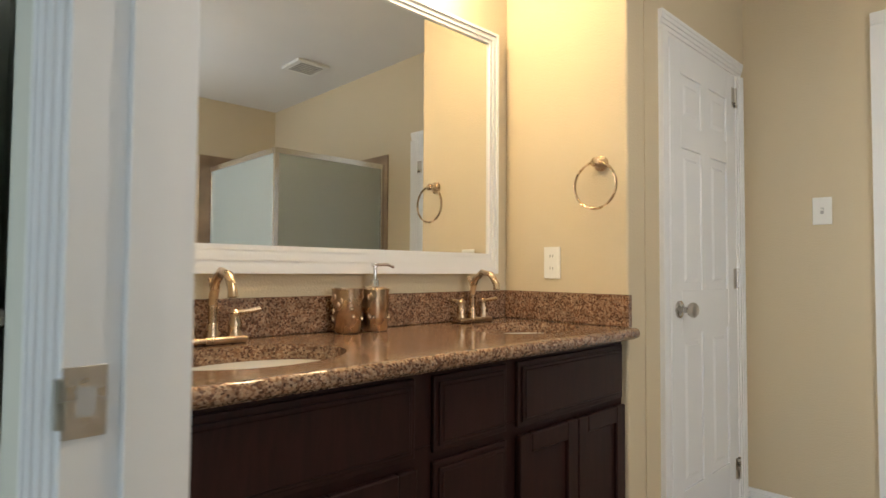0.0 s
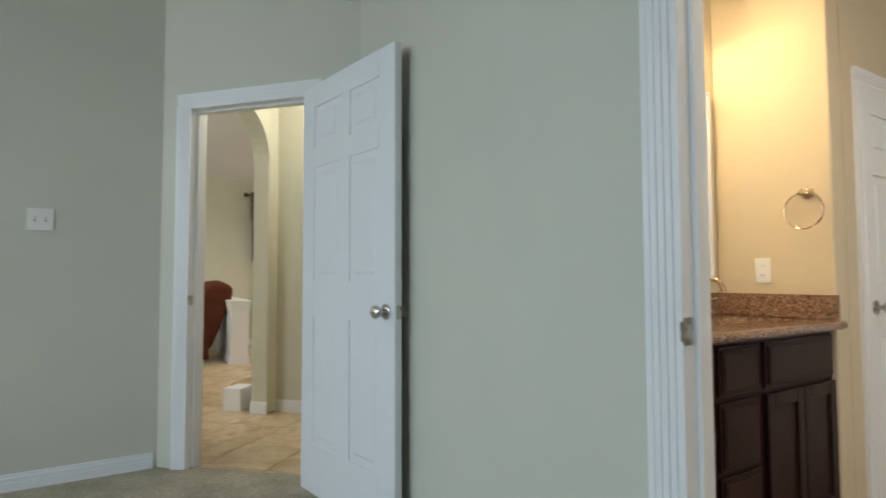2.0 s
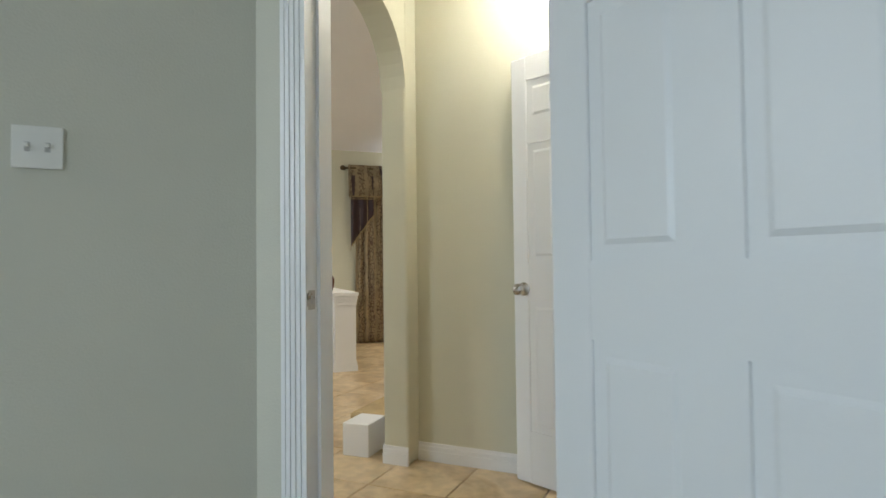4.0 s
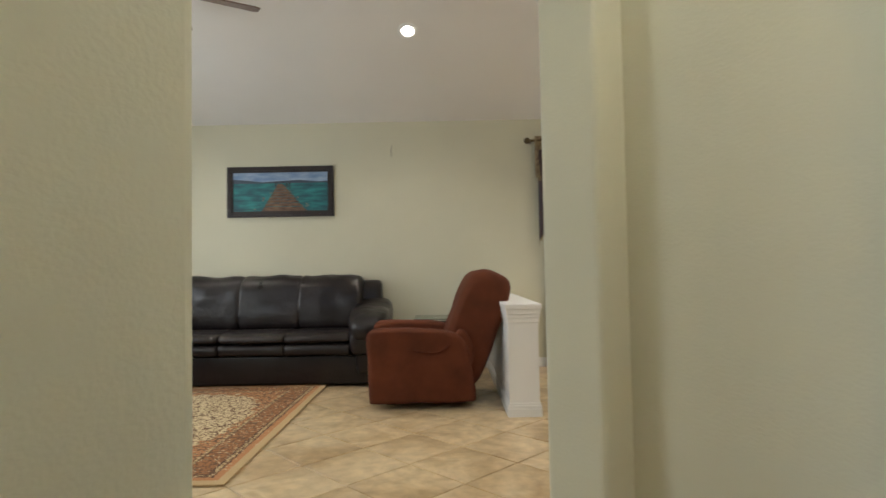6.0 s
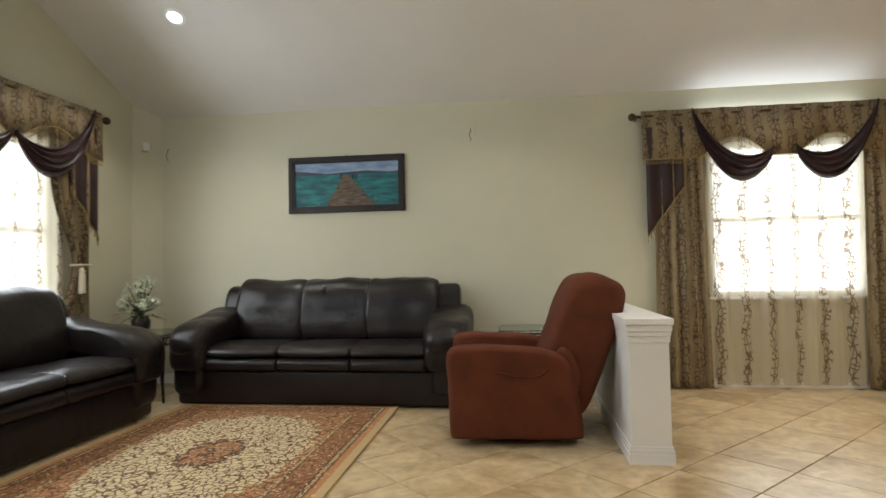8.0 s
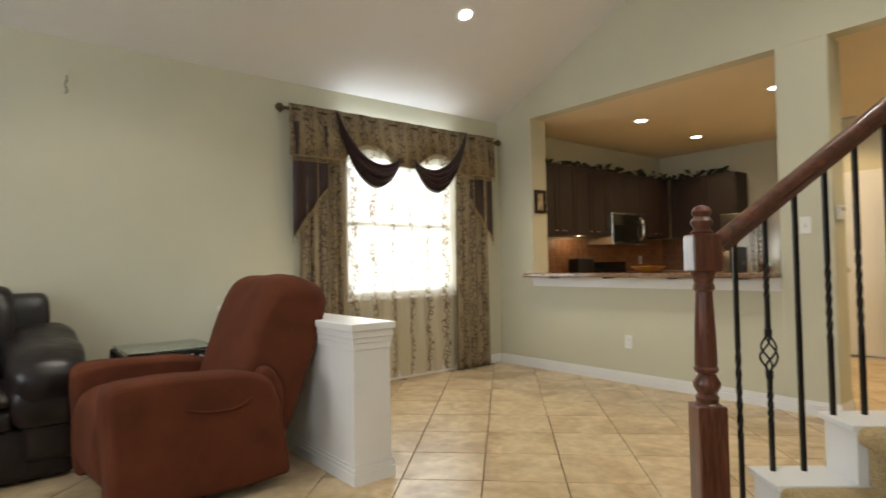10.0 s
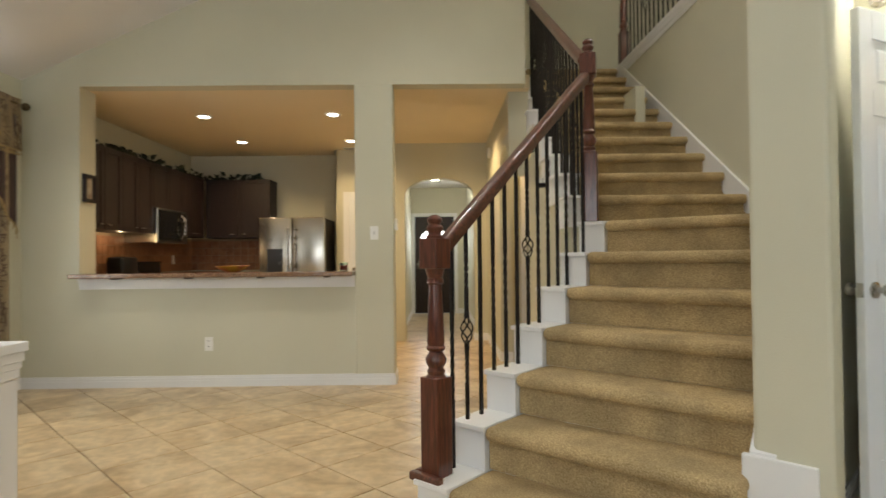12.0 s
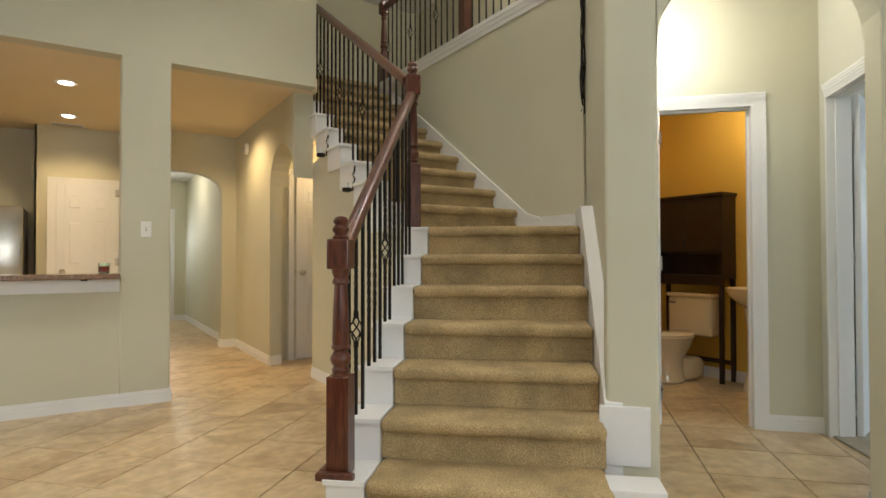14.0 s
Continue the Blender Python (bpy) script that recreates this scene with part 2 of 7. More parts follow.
def tube(bm, pts, r, seg=8, closed=False):
    pts = [Vector(p) for p in pts]
    rings = []
    n = len(pts)
    q, way = None, None
    for i, p in enumerate(pts):
        a = pts[(i - 1) % n] if closed or i else p
        b = pts[(i + 1) % n] if closed or i < n - 1 else p
        ahead = (b - a).normalized()
        q = ahead.to_track_quat("Z", "Y") if q is None else way.rotation_difference(ahead) @ q
        way = ahead
        rr = r[i] if isinstance(r, (list, tuple)) else r
        rings.append([bm.verts.new(p + q @ Vector((rr * math.cos(2 * math.pi * k / seg), rr * math.sin(2 * math.pi * k / seg), 0))) for k in range(seg)])
    fs = []
    pairs = list(zip(rings, rings[1:])) + ([(rings[-1], rings[0])] if closed else [])
    for a, b in pairs:
        for k in range(seg):
            fs.append(bm.faces.new((a[k], a[(k + 1) % seg], b[(k + 1) % seg], b[k])))
    if not closed:
        fs.append(bm.faces.new(rings[0][::-1]))
        fs.append(bm.faces.new(rings[-1]))
    bmesh.ops.recalc_face_normals(bm, faces=fs)
    return bm


def finish(name, bm, material, M=None, smooth=False):
    if M is not None:
        bm.transform(M)
    me = bpy.data.meshes.new(name)
    bm.to_mesh(me)
    bm.free()
    me.materials.append(material)
    if smooth:
        me.polygons.foreach_set("use_smooth", [True] * len(me.polygons))
        me.set_sharp_from_angle(angle=radians(40))
    return new(name, me)


def solid(name, bm, material, label="", category="", M=None, smooth=False, kind="", group=""):
    return tagged(finish(name, bm, material, M, smooth), label, category, group, kind)


def structure(name, bm, material, label="", M=None):
    return tagged(finish(name, bm, material, M), label, "", "", "structure")


def holder(name, label, category, M=None, group="", kind=""):
    ob = new(name)
    ob.empty_display_size = 0.1
    if M is not None:
        ob.matrix_world = M
    return tagged(ob, label, category, group, kind)


def part(name, bm, material, parent, label="", smooth=False, M=None):
    ob = finish(name, bm, material, M, smooth)
    ob.parent = parent
    if label:
        ob["label"] = label
    return ob


def B():
    return bmesh.new()


UV = pose(0, 0, 0, 0, 0, -45)                 # vestibule: u runs up the stairs, v to their left
SW = pose(0, 0, 0, 0, 0, -41)                 # first flight
BA = pose(1.206, -1.487, 0, 0, 0, 5)          # bedroom and bathroom


def six_panel(bm, w, h, t):
    """A six-panel door leaf: x 0..w, y -t/2..t/2, z 0..h."""
    box(bm, 0.004, w - 0.004, -t * 0.28, t * 0.28, 0.004, h - 0.004)
    st, mid = 0.115 * w / 0.8, 0.10 * w / 0.8
    rails = [(0, 0.24), (0.86 * h / 2.02, 1.03 * h / 2.02), (1.60 * h / 2.02, 1.70 * h / 2.02), (h - 0.115, h)]
    for a, b in ((0, st), (w - st, w)):
        box(bm, a, b, -t / 2, t / 2, 0, h, 0.003, 1)
    for a, b in rails:
        box(bm, st, w - st, -t / 2 + 0.0005, t / 2 - 0.0005, a, b)
    for (a0, a1), (b0, b1) in zip(rails, rails[1:]):
        box(bm, w / 2 - mid / 2, w / 2 + mid / 2, -t / 2 + 0.001, t / 2 - 0.001, a1, b0)
        for x0, x1 in ((st, w / 2 - mid / 2), (w / 2 + mid / 2, w - st)):
            g = 0.028
            for sgn in (-1, 1):
                q = bmesh.ops.create_cube(bm, size=1.0)["verts"]
                for v in q:
                    out = v.co.y * sgn > 0
                    k = g + (0.018 if out else 0.0)
                    v.co = Vector(((x0 + k) if v.co.x < 0 else (x1 - k), sgn * t * (0.44 if out else 0.2), (a1 + k) if v.co.z < 0 else (b0 - k)))
    return bm


def knob_set(parent, w, h, t, far=True):
    """Satin nickel knobs on both faces, 6 cm from the free edge at x = w."""
    for sgn in (-1, 1):
        bm = B()
        m = pose(w - 0.062, sgn * t / 2, h, -90 * sgn, 0, 0)
        lathe(bm, [(0.032, 0), (0.032, 0.006), (0.026, 0.010), (0.011, 0.014), (0.011, 0.032), (0.022, 0.038), (0.028, 0.048), (0.027, 0.058), (0.018, 0.066), (0.004, 0.068)], seg=20)
        part("knob", bm, NICKEL, parent, "satin nickel door knob", True, m)
    part("latch_plate", box(B(), w - 0.0015, w + 0.0015, -0.0125, 0.0125, h - 0.028, h + 0.028), NICKEL, parent)


def hinges(parent, t, side, zs=(0.2, 1.02, 1.82), inset=0.0):
    for z in zs:
        bm = B()
        cyl(bm, (-0.006, side * (t / 2 + 0.004), z - 0.045), (-0.006, side * (t / 2 + 0.004), z + 0.045), 0.006, seg=10)
        box(bm, -0.003, 0.03, side * t / 2 - 0.001, side * t / 2 + 0.001, z - 0.044, z + 0.044)
        part("hinge", bm, NICKEL, parent)


def door(name, M, w, h, label, side=1, t=0.035, knobs=True):
    d = holder(name, label, "door", M)
    part("leaf", six_panel(B(), w, h, t), DOORW, d)
    if knobs:
        knob_set(d, w, 0.91, t)
    hinges(d, t, side)
    return d


def casing(name, M, x0, x1, h, y, out, wl=0.062, left=True, right=True):
    """Stepped white trim round an opening x0..x1 of height h, standing proud of the face y by out (signed)."""
    def steps(bm, a, b, z0, z1, horiz, flip):
        n = 4
        for i, d in enumerate((0.35, 0.62, 0.85, 1.0)):
            f0, f1 = i / n, (i + 1) / n
            if flip:
                f0, f1 = 1 - f1, 1 - f0
            ya, yb = sorted((y, y + out * d))
            if horiz:
                box(bm, a, b, ya, yb, z0 + (z1 - z0) * f0, z0 + (z1 - z0) * f1)
            else:
                box(bm, a + (b - a) * f0, a + (b - a) * f1, ya, yb, z0, z1)
    bm = B()
    if left:
        steps(bm, x0 - wl, x0, 0, h, False, True)
    if right:
        steps(bm, x1, x1 + wl, 0, h, False, False)
    steps(bm, x0 - (wl if left else 0), x1 + (wl if right else 0), h, h + wl, True, False)
    return structure(name, bm, TRIM, "white moulded door casing", M)


def jamb(name, M, x0, x1, h, y0, y1, stop=None, t=0.018):
    bm = B()
    box(bm, x0 - 0.001, x0 + t, y0 - 0.002, y1 + 0.002, 0, h)
    box(bm, x1 - t, x1 + 0.001, y0 - 0.002, y1 + 0.002, 0, h)
    box(bm, x0 + t, x1 - t, y0 - 0.002, y1 + 0.002, h - t, h)
    if stop is not None:
        box(bm, x0 + t, x0 + t + 0.011, stop - 0.016, stop + 0.016, 0, h - t)
        box(bm, x1 - t - 0.011, x1 - t, stop - 0.016, stop + 0.016, 0, h - t)
        box(bm, x0 + t + 0.011, x1 - t - 0.011, stop - 0.016, stop + 0.016, h - t - 0.011, h - t)
    return structure(name, bm, TRIM, "white painted door jamb", M)


def baseboard(name, M, pts, h=0.095, d=0.014):
    """Stepped baseboard along a line of points; it stands to the left of the way walked."""
    bm = B()
    for (xa, ya), (xb, yb) in zip(pts, pts[1:]):
        L = math.hypot(xb - xa, yb - ya)
        m = Matrix.Translation((xa, ya, 0)) @ Matrix.Rotation(math.atan2(yb - ya, xb - xa), 4, "Z")
        t = B()
        for z0, z1, k in ((0, 0.055, 1.0), (0.055, 0.063, 0.6), (0.063, 0.078, 0.85), (0.078, h, 0.5)):
            box(t, 0, L, 0.0, d * k, z0, z1)
        t.transform(m)
        me = bpy.data.meshes.new("tmp")
        t.to_mesh(me)
        t.free()
        bm.from_mesh(me)
        bpy.data.meshes.remove(me)
    return structure(name, bm, TRIM, "white moulded baseboard", M)


def plate(name, M, kind, gang=1):
    """A wall plate centred at the origin, facing -y."""
    d = holder(name, {"switch": "white light switch plate on the wall", "outlet": "white duplex power outlet on the wall"}[kind], kind, M)
    w = 0.070 + 0.046 * (gang - 1)
    part("cover", box(B(), -w / 2, w / 2, -0.006, 0.0, -0.0575, 0.0575, 0.002), PLASTIC, d)
    for g in range(gang):
        cx = (g - (gang - 1) / 2) * 0.046
        if kind == "switch":
            part("slot", box(B(), cx - 0.006, cx + 0.006, -0.0068, -0.006, -0.013, 0.013), mat_slot, d)
            part("toggle", box(B(), cx - 0.0045, cx + 0.0045, -0.018, -0.006, 0.0, 0.009, 0.001, 1), PLASTIC, d)
        else:
            for z in (-0.022, 0.022):
                part("socket", box(B(), cx - 0.015, cx + 0.015, -0.0075, -0.006, z - 0.014, z + 0.014, 0.001, 1), PLASTIC, d)
                bm = B()
                box(bm, cx - 0.007, cx - 0.005, -0.0079, -0.0074, z - 0.004, z + 0.006)
                box(bm, cx + 0.005, cx + 0.007, -0.0079, -0.0074, z - 0.004, z + 0.006)
                part("slots", bm, DARKSLOT, d)
    return d


mat_slot = mat("switch_slot", (0.45, 0.44, 0.42), 0.5, var=0.0)


def downlight(loc, tilt=0.0, on=9.0):
    d = holder("recessed_light", "round recessed ceiling downlight, lit", "downlight", pose(*loc, tilt, 0, 0), "recessed ceiling lights")
    bm = B()
    lathe(bm, [(0.055, -0.004), (0.082, -0.006), (0.086, -0.003), (0.086, 0.0), (0.055, 0.001)], seg=28)
    part("trim_ring", bm, TRIM, d, "", True)
    part("lens", cyl(B(), (0, 0, -0.0085), (0, 0, -0.0045), 0.054, seg=24), GLOWL, d)
    return d


GLOWL = glow("lamp_lens", (1.0, 0.93, 0.80), 9.0)

# ---- large structure: living room ----
YS, XL, XB = 7.05, -3.05, 4.16        # sofa wall, window wall, bar wall
ZK = 2.555                            # kitchen and hall ceiling
VZ, VS = 2.61, 0.45                   # vault: height at the sofa wall, slope


def vz(y):
    return VZ + VS * (YS - y)


ground = structure("ground", box(B(), -60, 60, -60, 60, -0.30, -0.20), mat("ground_outside", (0.12, 0.14, 0.06), 0.9, var=0.3), "plain ground outside")
structure("floor", box(B(), XL - 0.2, 10.5, -0.6, YS + 0.3, -0.10, -0.012), GROUT, "grout bed under the floor tiles")

# sofa wall with its window opening
WX0, WX1, WZ0, WZ1 = 2.28, 3.56, 0.78, 2.12
bm = B()
for x0, x1, z0, z1 in ((XL - 0.2, WX0, 0, 2.75), (WX1, XB + 3.6, 0, 2.75), (WX0, WX1, 0, WZ0), (WX0, WX1, WZ1, 2.75)):
    box(bm, x0, x1, YS, YS + 0.16, z0, z1)
structure("wall_north", bm, PAINT, "tan textured living room wall")
structure("wall_corner", prism(B(), [(XL - 0.01, YS - 0.2), (XL - 0.01, YS + 0.01), (XL + 0.2, YS + 0.01)], 0, 2.75), PAINT, "tan slanted corner of the wall")
# window wall
LY0, LY1, LZ0, LZ1 = 4.05, 5.95, 0.72, 2.12
bm = B()
# the opening at y 0.3..2.0 is added out of view to admit daylight
for y0, y1, z0, z1 in ((-0.5, 0.3, 0, 5.2), (2.0, LY0, 0, 5.2), (LY1, YS + 0.16, 0, 5.2), (LY0, LY1, 0, LZ0), (LY0, LY1, LZ1, 5.2), (0.3, 2.0, 0, 0.9), (0.3, 2.0, 2.9, 5.2)):
    box(bm, XL - 0.16, XL, y0, y1, z0, z1)
structure("wall_west", bm, PAINT, "tan textured living room wall with windows")
# bar wall, pillar, header up to the vault
bm = B()
box(bm, XB, XB + 0.23, 6.56, YS, 0, ZK)
slab(bm, [(YS, ZK), (YS, vz(YS) + 0.05), (2.76, vz(2.76) + 0.05), (2.76, ZK)], "x", XB, XB + 0.14)
structure("wall_east", bm, PAINT, "tan wall above the kitchen bar")
structure("wall_bar", box(B(), XB, XB + 0.14, 4.23, 6.56, 0, 0.905), PAINT, "tan half wall under the bar counter")
structure("pillar", box(B(), XB - 0.012, XB + 0.23, 3.90, 4.23, 0, ZK, 0.012), PAINT, "tan square pillar beside the hall opening")
# vault
bm = B()
slab(bm, [(YS + 0.2, vz(YS + 0.2)), (1.9, vz(1.9)), (-0.6, vz(1.9)), (-0.6, vz(1.9) + 0.15), (1.9, vz(1.9) + 0.15), (YS + 0.2, vz(YS + 0.2) + 0.15)], "x", XL - 0.2, 9.0)
structure("ceiling", bm, CEIL, "white textured vaulted ceiling")
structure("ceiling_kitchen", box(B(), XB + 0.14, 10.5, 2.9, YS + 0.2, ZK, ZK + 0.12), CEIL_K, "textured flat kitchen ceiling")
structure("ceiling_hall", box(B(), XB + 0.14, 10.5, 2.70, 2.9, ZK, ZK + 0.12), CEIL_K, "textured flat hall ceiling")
structure("ceiling_entry", box(B(), 6.80, 10.3, 2.90, 4.12, 2.42, 2.50), CEIL, "white entry ceiling")
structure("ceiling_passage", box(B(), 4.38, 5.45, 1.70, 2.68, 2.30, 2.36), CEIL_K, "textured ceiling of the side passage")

# ---- large structure: kitchen and hall ----
structure("wall_kitchen_north", box(B(), XB + 0.23, 7.7, YS - 0.02, YS + 0.14, 0, ZK), PAINT, "tan kitchen wall")
structure("wall_kitchen_east", box(B(), 7.45, 7.57, 4.92, YS, 0, ZK), PAINT, "tan kitchen end wall")
bm = B()
box(bm, 7.07, 7.19, 4.02, 4.10, 0, ZK)
box(bm, 7.07, 7.19, 4.74, 4.92, 0, ZK)
box(bm, 7.07, 7.19, 4.10, 4.74, 1.92, ZK)
box(bm, 7.07, 7.45, 4.90, 4.92, 0, ZK)
structure("wall_pantry", bm, PAINT, "tan pantry wall with a door")
structure("wall_hall_north", box(B(), 7.07, 10.37, 4.02, 4.10, 0, ZK), PAINT, "tan hall wall")
# hall south wall: side arch, then straight to the arch
bm = B()
AX0, AX1, AZ, HS = 4.40, 5.16, 1.79, 2.88
box(bm, AX1, 6.65, HS - 0.12, HS, 0, ZK)
arc = [(AX0 + (AX1 - AX0) * (0.5 - 0.5 * math.cos(math.pi * i / 14)), AZ + 0.36 * math.sin(math.pi * i / 14)) for i in range(15)]
slab(bm, [(AX0, ZK), (AX0, AZ)] + arc[1:-1] + [(AX1, AZ), (AX1, ZK)], "y", HS - 0.18, HS)
structure("wall_hall_south", bm, PAINT, "tan hall wall with an arched side opening")
# arch across the hall
bm = B()
HX0, HX1, HY0, HY1, HZ = 6.65, 6.80, 3.045, 3.945, 1.82
arc = [(HY0 + (HY1 - HY0) * (0.5 - 0.5 * math.cos(math.pi * i / 20)), HZ + 0.28 * math.sin(math.pi * i / 20) ** 0.7) for i in range(21)]
slab(bm, [(HY0, ZK), (HY0, HZ)] + arc[1:-1] + [(HY1, HZ), (HY1, ZK)], "x", HX0, HX1)
box(bm, HX0, HX1, 2.72, HY0, 0, ZK)
box(bm, HX0, 7.07, HY1, 4.10, 0, ZK)
structure("wall_hall_arch", bm, PAINT, "tan wall with a rounded arch across the hall")
structure("wall_entry_south", box(B(), HX1, 10.37, 2.83, 2.95, 0, ZK), PAINT, "tan entry wall")
EX, DY0, DY1, DH = 10.25, 3.19, 3.96, 1.87      # front door wall and opening
bm = B()
box(bm, EX, EX + 0.12, 2.95, DY0, 0, ZK)
box(bm, EX, EX + 0.12, DY1, 4.02, 0, ZK)
box(bm, EX, EX + 0.12, DY0, DY1, DH, ZK)
structure("wall_entry_east", bm, PAINT, "tan entry wall round the front door")
# wall under the second flight and the closet behind the side arch
structure("wall_closet", box(B(), 4.25, 5.45, 1.70, 1.78, 0, ZK), PAINT, "tan wall of the side passage")
structure("wall_closet_side", box(B(), 5.35, 5.47, 1.78, HS - 0.12, 0, ZK), PAINT, "tan wall of the side passage")

# ---- large structure: vestibule, turned 45 degrees ----
VB0, VB1 = 1.12, 1.25                  # bedroom door wall
HB0, HB1 = -0.525, 0.264               # its opening
U_P = 0.34                             # powder room wall
ZV = 2.74
bm = B()
box(bm, -0.99, HB0, VB0, VB1, 0, ZV)
box(bm, HB1, U_P + 0.26, VB0, VB1, 0, ZV)
box(bm, HB0, HB1, VB0, VB1, 2.04, ZV)
structure("wall_bedroom_door", bm, PAINT_BED, "pale green-grey wall round the bedroom door", UV)
PV0, PV1 = 1.615, 2.205
bm = B()
box(bm, U_P, U_P + 0.12, VB1, PV0, 0, ZV)
box(bm, U_P, U_P + 0.12, PV1, 2.50, 0, ZV)
box(bm, U_P, U_P + 0.12, PV0, PV1, 2.04, ZV)
structure("wall_powder", bm, PAINT, "tan wall round the powder room door", UV)
# wall between vestibule and stairs, following the first flight
_p = [UV @ Vector((-0.84, 2.50, 0)), UV @ Vector((2.2, 2.50, 0)), pose(0, 0, 0, 0, 0, -41) @ Vector((0.72, 2.60, 0)), pose(0, 0, 0, 0, 0, -41) @ Vector((-0.80, 2.60, 0))]
structure("wall_stair", prism(B(), [(p.x, p.y) for p in _p], 0, 5.2), PAINT, "tan wall along the stairs")
# arch to the living room
A0, A1, AS = 1.539, 2.38, 1.98
bm = B()
arc = [(A0 + (A1 - A0) * (0.5 - 0.5 * math.cos(math.pi * i / 20)), AS + 0.42 * math.sin(math.pi * i / 20)) for i in range(21)]
slab(bm, [(A0, 5.0), (A0, AS)] + arc[1:-1] + [(A1, AS), (A1, 5.0)], "x", -0.99, -0.84)
box(bm, -0.99, -0.84, 1.25, A0, 0, 5.0, 0.012)
box(bm, -0.99, -0.84, A1, 2.60, 0, 5.0, 0.015, 3)
structure("wall_arch", bm, PAINT, "tan wall with a tall rounded arch", UV)
structure("ceiling_vestibule", box(B(), -0.9, 0.46, 1.12, 2.55, ZV, ZV + 0.1), CEIL, "white vestibule ceiling", UV)
_p = [UV @ Vector((0.47, 1.0, 0)), UV @ Vector((0.47, 2.49, 0)), UV @ Vector((1.9, 2.49, 0))]
structure("ceiling_powder", prism(B(), [(p.x, p.y) for p in _p] + [(3.3, -0.4), (1.25, -0.4)], 2.5, 2.6), CEIL, "white powder room ceiling")

# ---- large structure: powder room ----
structure("wall_powder_back", box(B(), 1.2, 3.3, -0.42, -0.30, 0, 2.55), PAINT_GOLD, "mustard yellow powder room wall")
structure("wall_powder_side", box(B(), 1.30, 1.36, -0.30, 0.30, 0, 2.55), PAINT_GOLD, "mustard yellow powder room wall")
structure("wall_powder_end", box(B(), 3.05, 3.12, -0.30, 0.45, 0, 2.55), PAINT_GOLD, "mustard yellow powder room wall")
structure("wall_powder_left", box(B(), 0.46, 1.9, 2.485, 2.497, 0, 2.55), PAINT_GOLD, "mustard yellow powder room wall", UV)
structure("wall_powder_front", box(B(), 0.461, 0.473, PV1 + 0.08, 2.485, 0, 2.55), PAINT_GOLD, "mustard yellow powder room wall", UV)

# ---- large structure: bedroom ----
BX0, BX1 = -0.012, 0.085
bm = B()
prism(bm, [(BX0, 0.0), (BX1, 0.0), (BX1 + 0.16, 2.04), (BX0 + 0.16, 2.04)], 0, 2.75)
box(bm, BX0, BX1, -3.2, -0.80, 0, 2.75)
box(bm, BX0, BX1, -0.80, 0.0, 2.04, 2.75)
structure("wall_bedroom_east", bm, PAINT_BED, "pale green-grey bedroom wall beside the bathroom door", BA)
structure("wall_bedroom_north", box(B(), -4.2, -0.66, 2.84, 2.96, 0, 2.75), PAINT_BED, "pale green-grey bedroom wall", BA)
bm = B()
box(bm, -4.32, -4.2, -3.2, -1.2, 0, 2.75)
box(bm, -4.32, -4.2, 0.8, 2.96, 0, 2.75)
box(bm, -4.32, -4.2, -1.2, 0.8, 0, 0.7)
box(bm, -4.32, -4.2, -1.2, 0.8, 2.2, 2.75)
structure("wall_bedroom_west", bm, PAINT_BED, "pale bedroom wall with a window opening", BA)
structure("wall_bedroom_south", box(B(), -4.3, 0.09, -3.3, -3.2, 0, 2.75), PAINT_BED, "pale bedroom wall", BA)
structure("ceiling_bedroom", prism(B(), [(-4.3, -3.3), (0.09, -3.3), (0.20, 2.04), (-0.72, 2.96), (-4.3, 2.96)], 2.70, 2.80), CEIL, "white bedroom ceiling", BA)
bm = B()
prism(bm, [(-4.3, -3.3), (0.03, -3.3), (0.03, 0.0), (0.16, 2.06), (-0.72, 2.96), (-4.3, 2.96)], -0.02, 0.012)
structure("carpet_bedroom", bm, CARPET_BED, "beige cut-pile bedroom carpet", BA)

# ---- large structure: bathroom ----
structure("floor_bathroom", box(B(), 0.03, 2.8, -3.2, 1.0, -0.06, 0.004), mat("bath_floor", (0.30, 0.23, 0.16), 0.35, var=0.15, scale=4), "tan bathroom floor", BA)
structure("wall_mirror", box(B(), BX1, 1.72, 0.88, 1.0, 0, 2.75), PAINT_BATH, "warm tan wall behind the vanity", BA)
structure("wall_towel", box(B(), 1.60, 1.72, 0.36, 0.88, 0, 2.75, 0.008), PAINT_BATH, "warm tan wall with the towel ring", BA)
CX0, CX1 = 1.885, 2.565
bm = B()
box(bm, 1.72, CX0, 0.36, 0.48, 0, 2.75)
box(bm, CX1, 2.80, 0.36, 0.48, 0, 2.75)
box(bm, CX0, CX1, 0.36, 0.48, 1.94, 2.75)
structure("wall_linen", bm, PAINT_BATH, "tan bathroom wall round the closet door", BA)
bm = B()
box(bm, 2.685, 2.80, -0.18, 0.36, 0, 2.75)
box(bm, 2.685, 2.80, -3.2, -0.92, 0, 2.75)
box(bm, 2.685, 2.80, -0.92, -0.18, 2.04, 2.75)
structure("wall_bath_east", bm, PAINT_BATH, "tan bathroom wall with the light switch", BA)
structure("wall_bath_south", box(B(), 0.09, 2.8, -3.3, -3.2, 0, 2.75), PAINT_BATH, "tan bathroom wall", BA)
structure("ceiling_bathroom", box(B(), 0.05, 2.8, -3.3, 1.0, 2.70, 2.80), CEIL, "white bathroom ceiling", BA)

# ---- stairs ----
RZ, RUN, S2 = 0.1815, 0.238, -0.885     # riser, run, face of riser 2
WR, WL, WLO = 2.67, 3.64, 3.80          # carpet's right and left edge, outer side of the white blocks


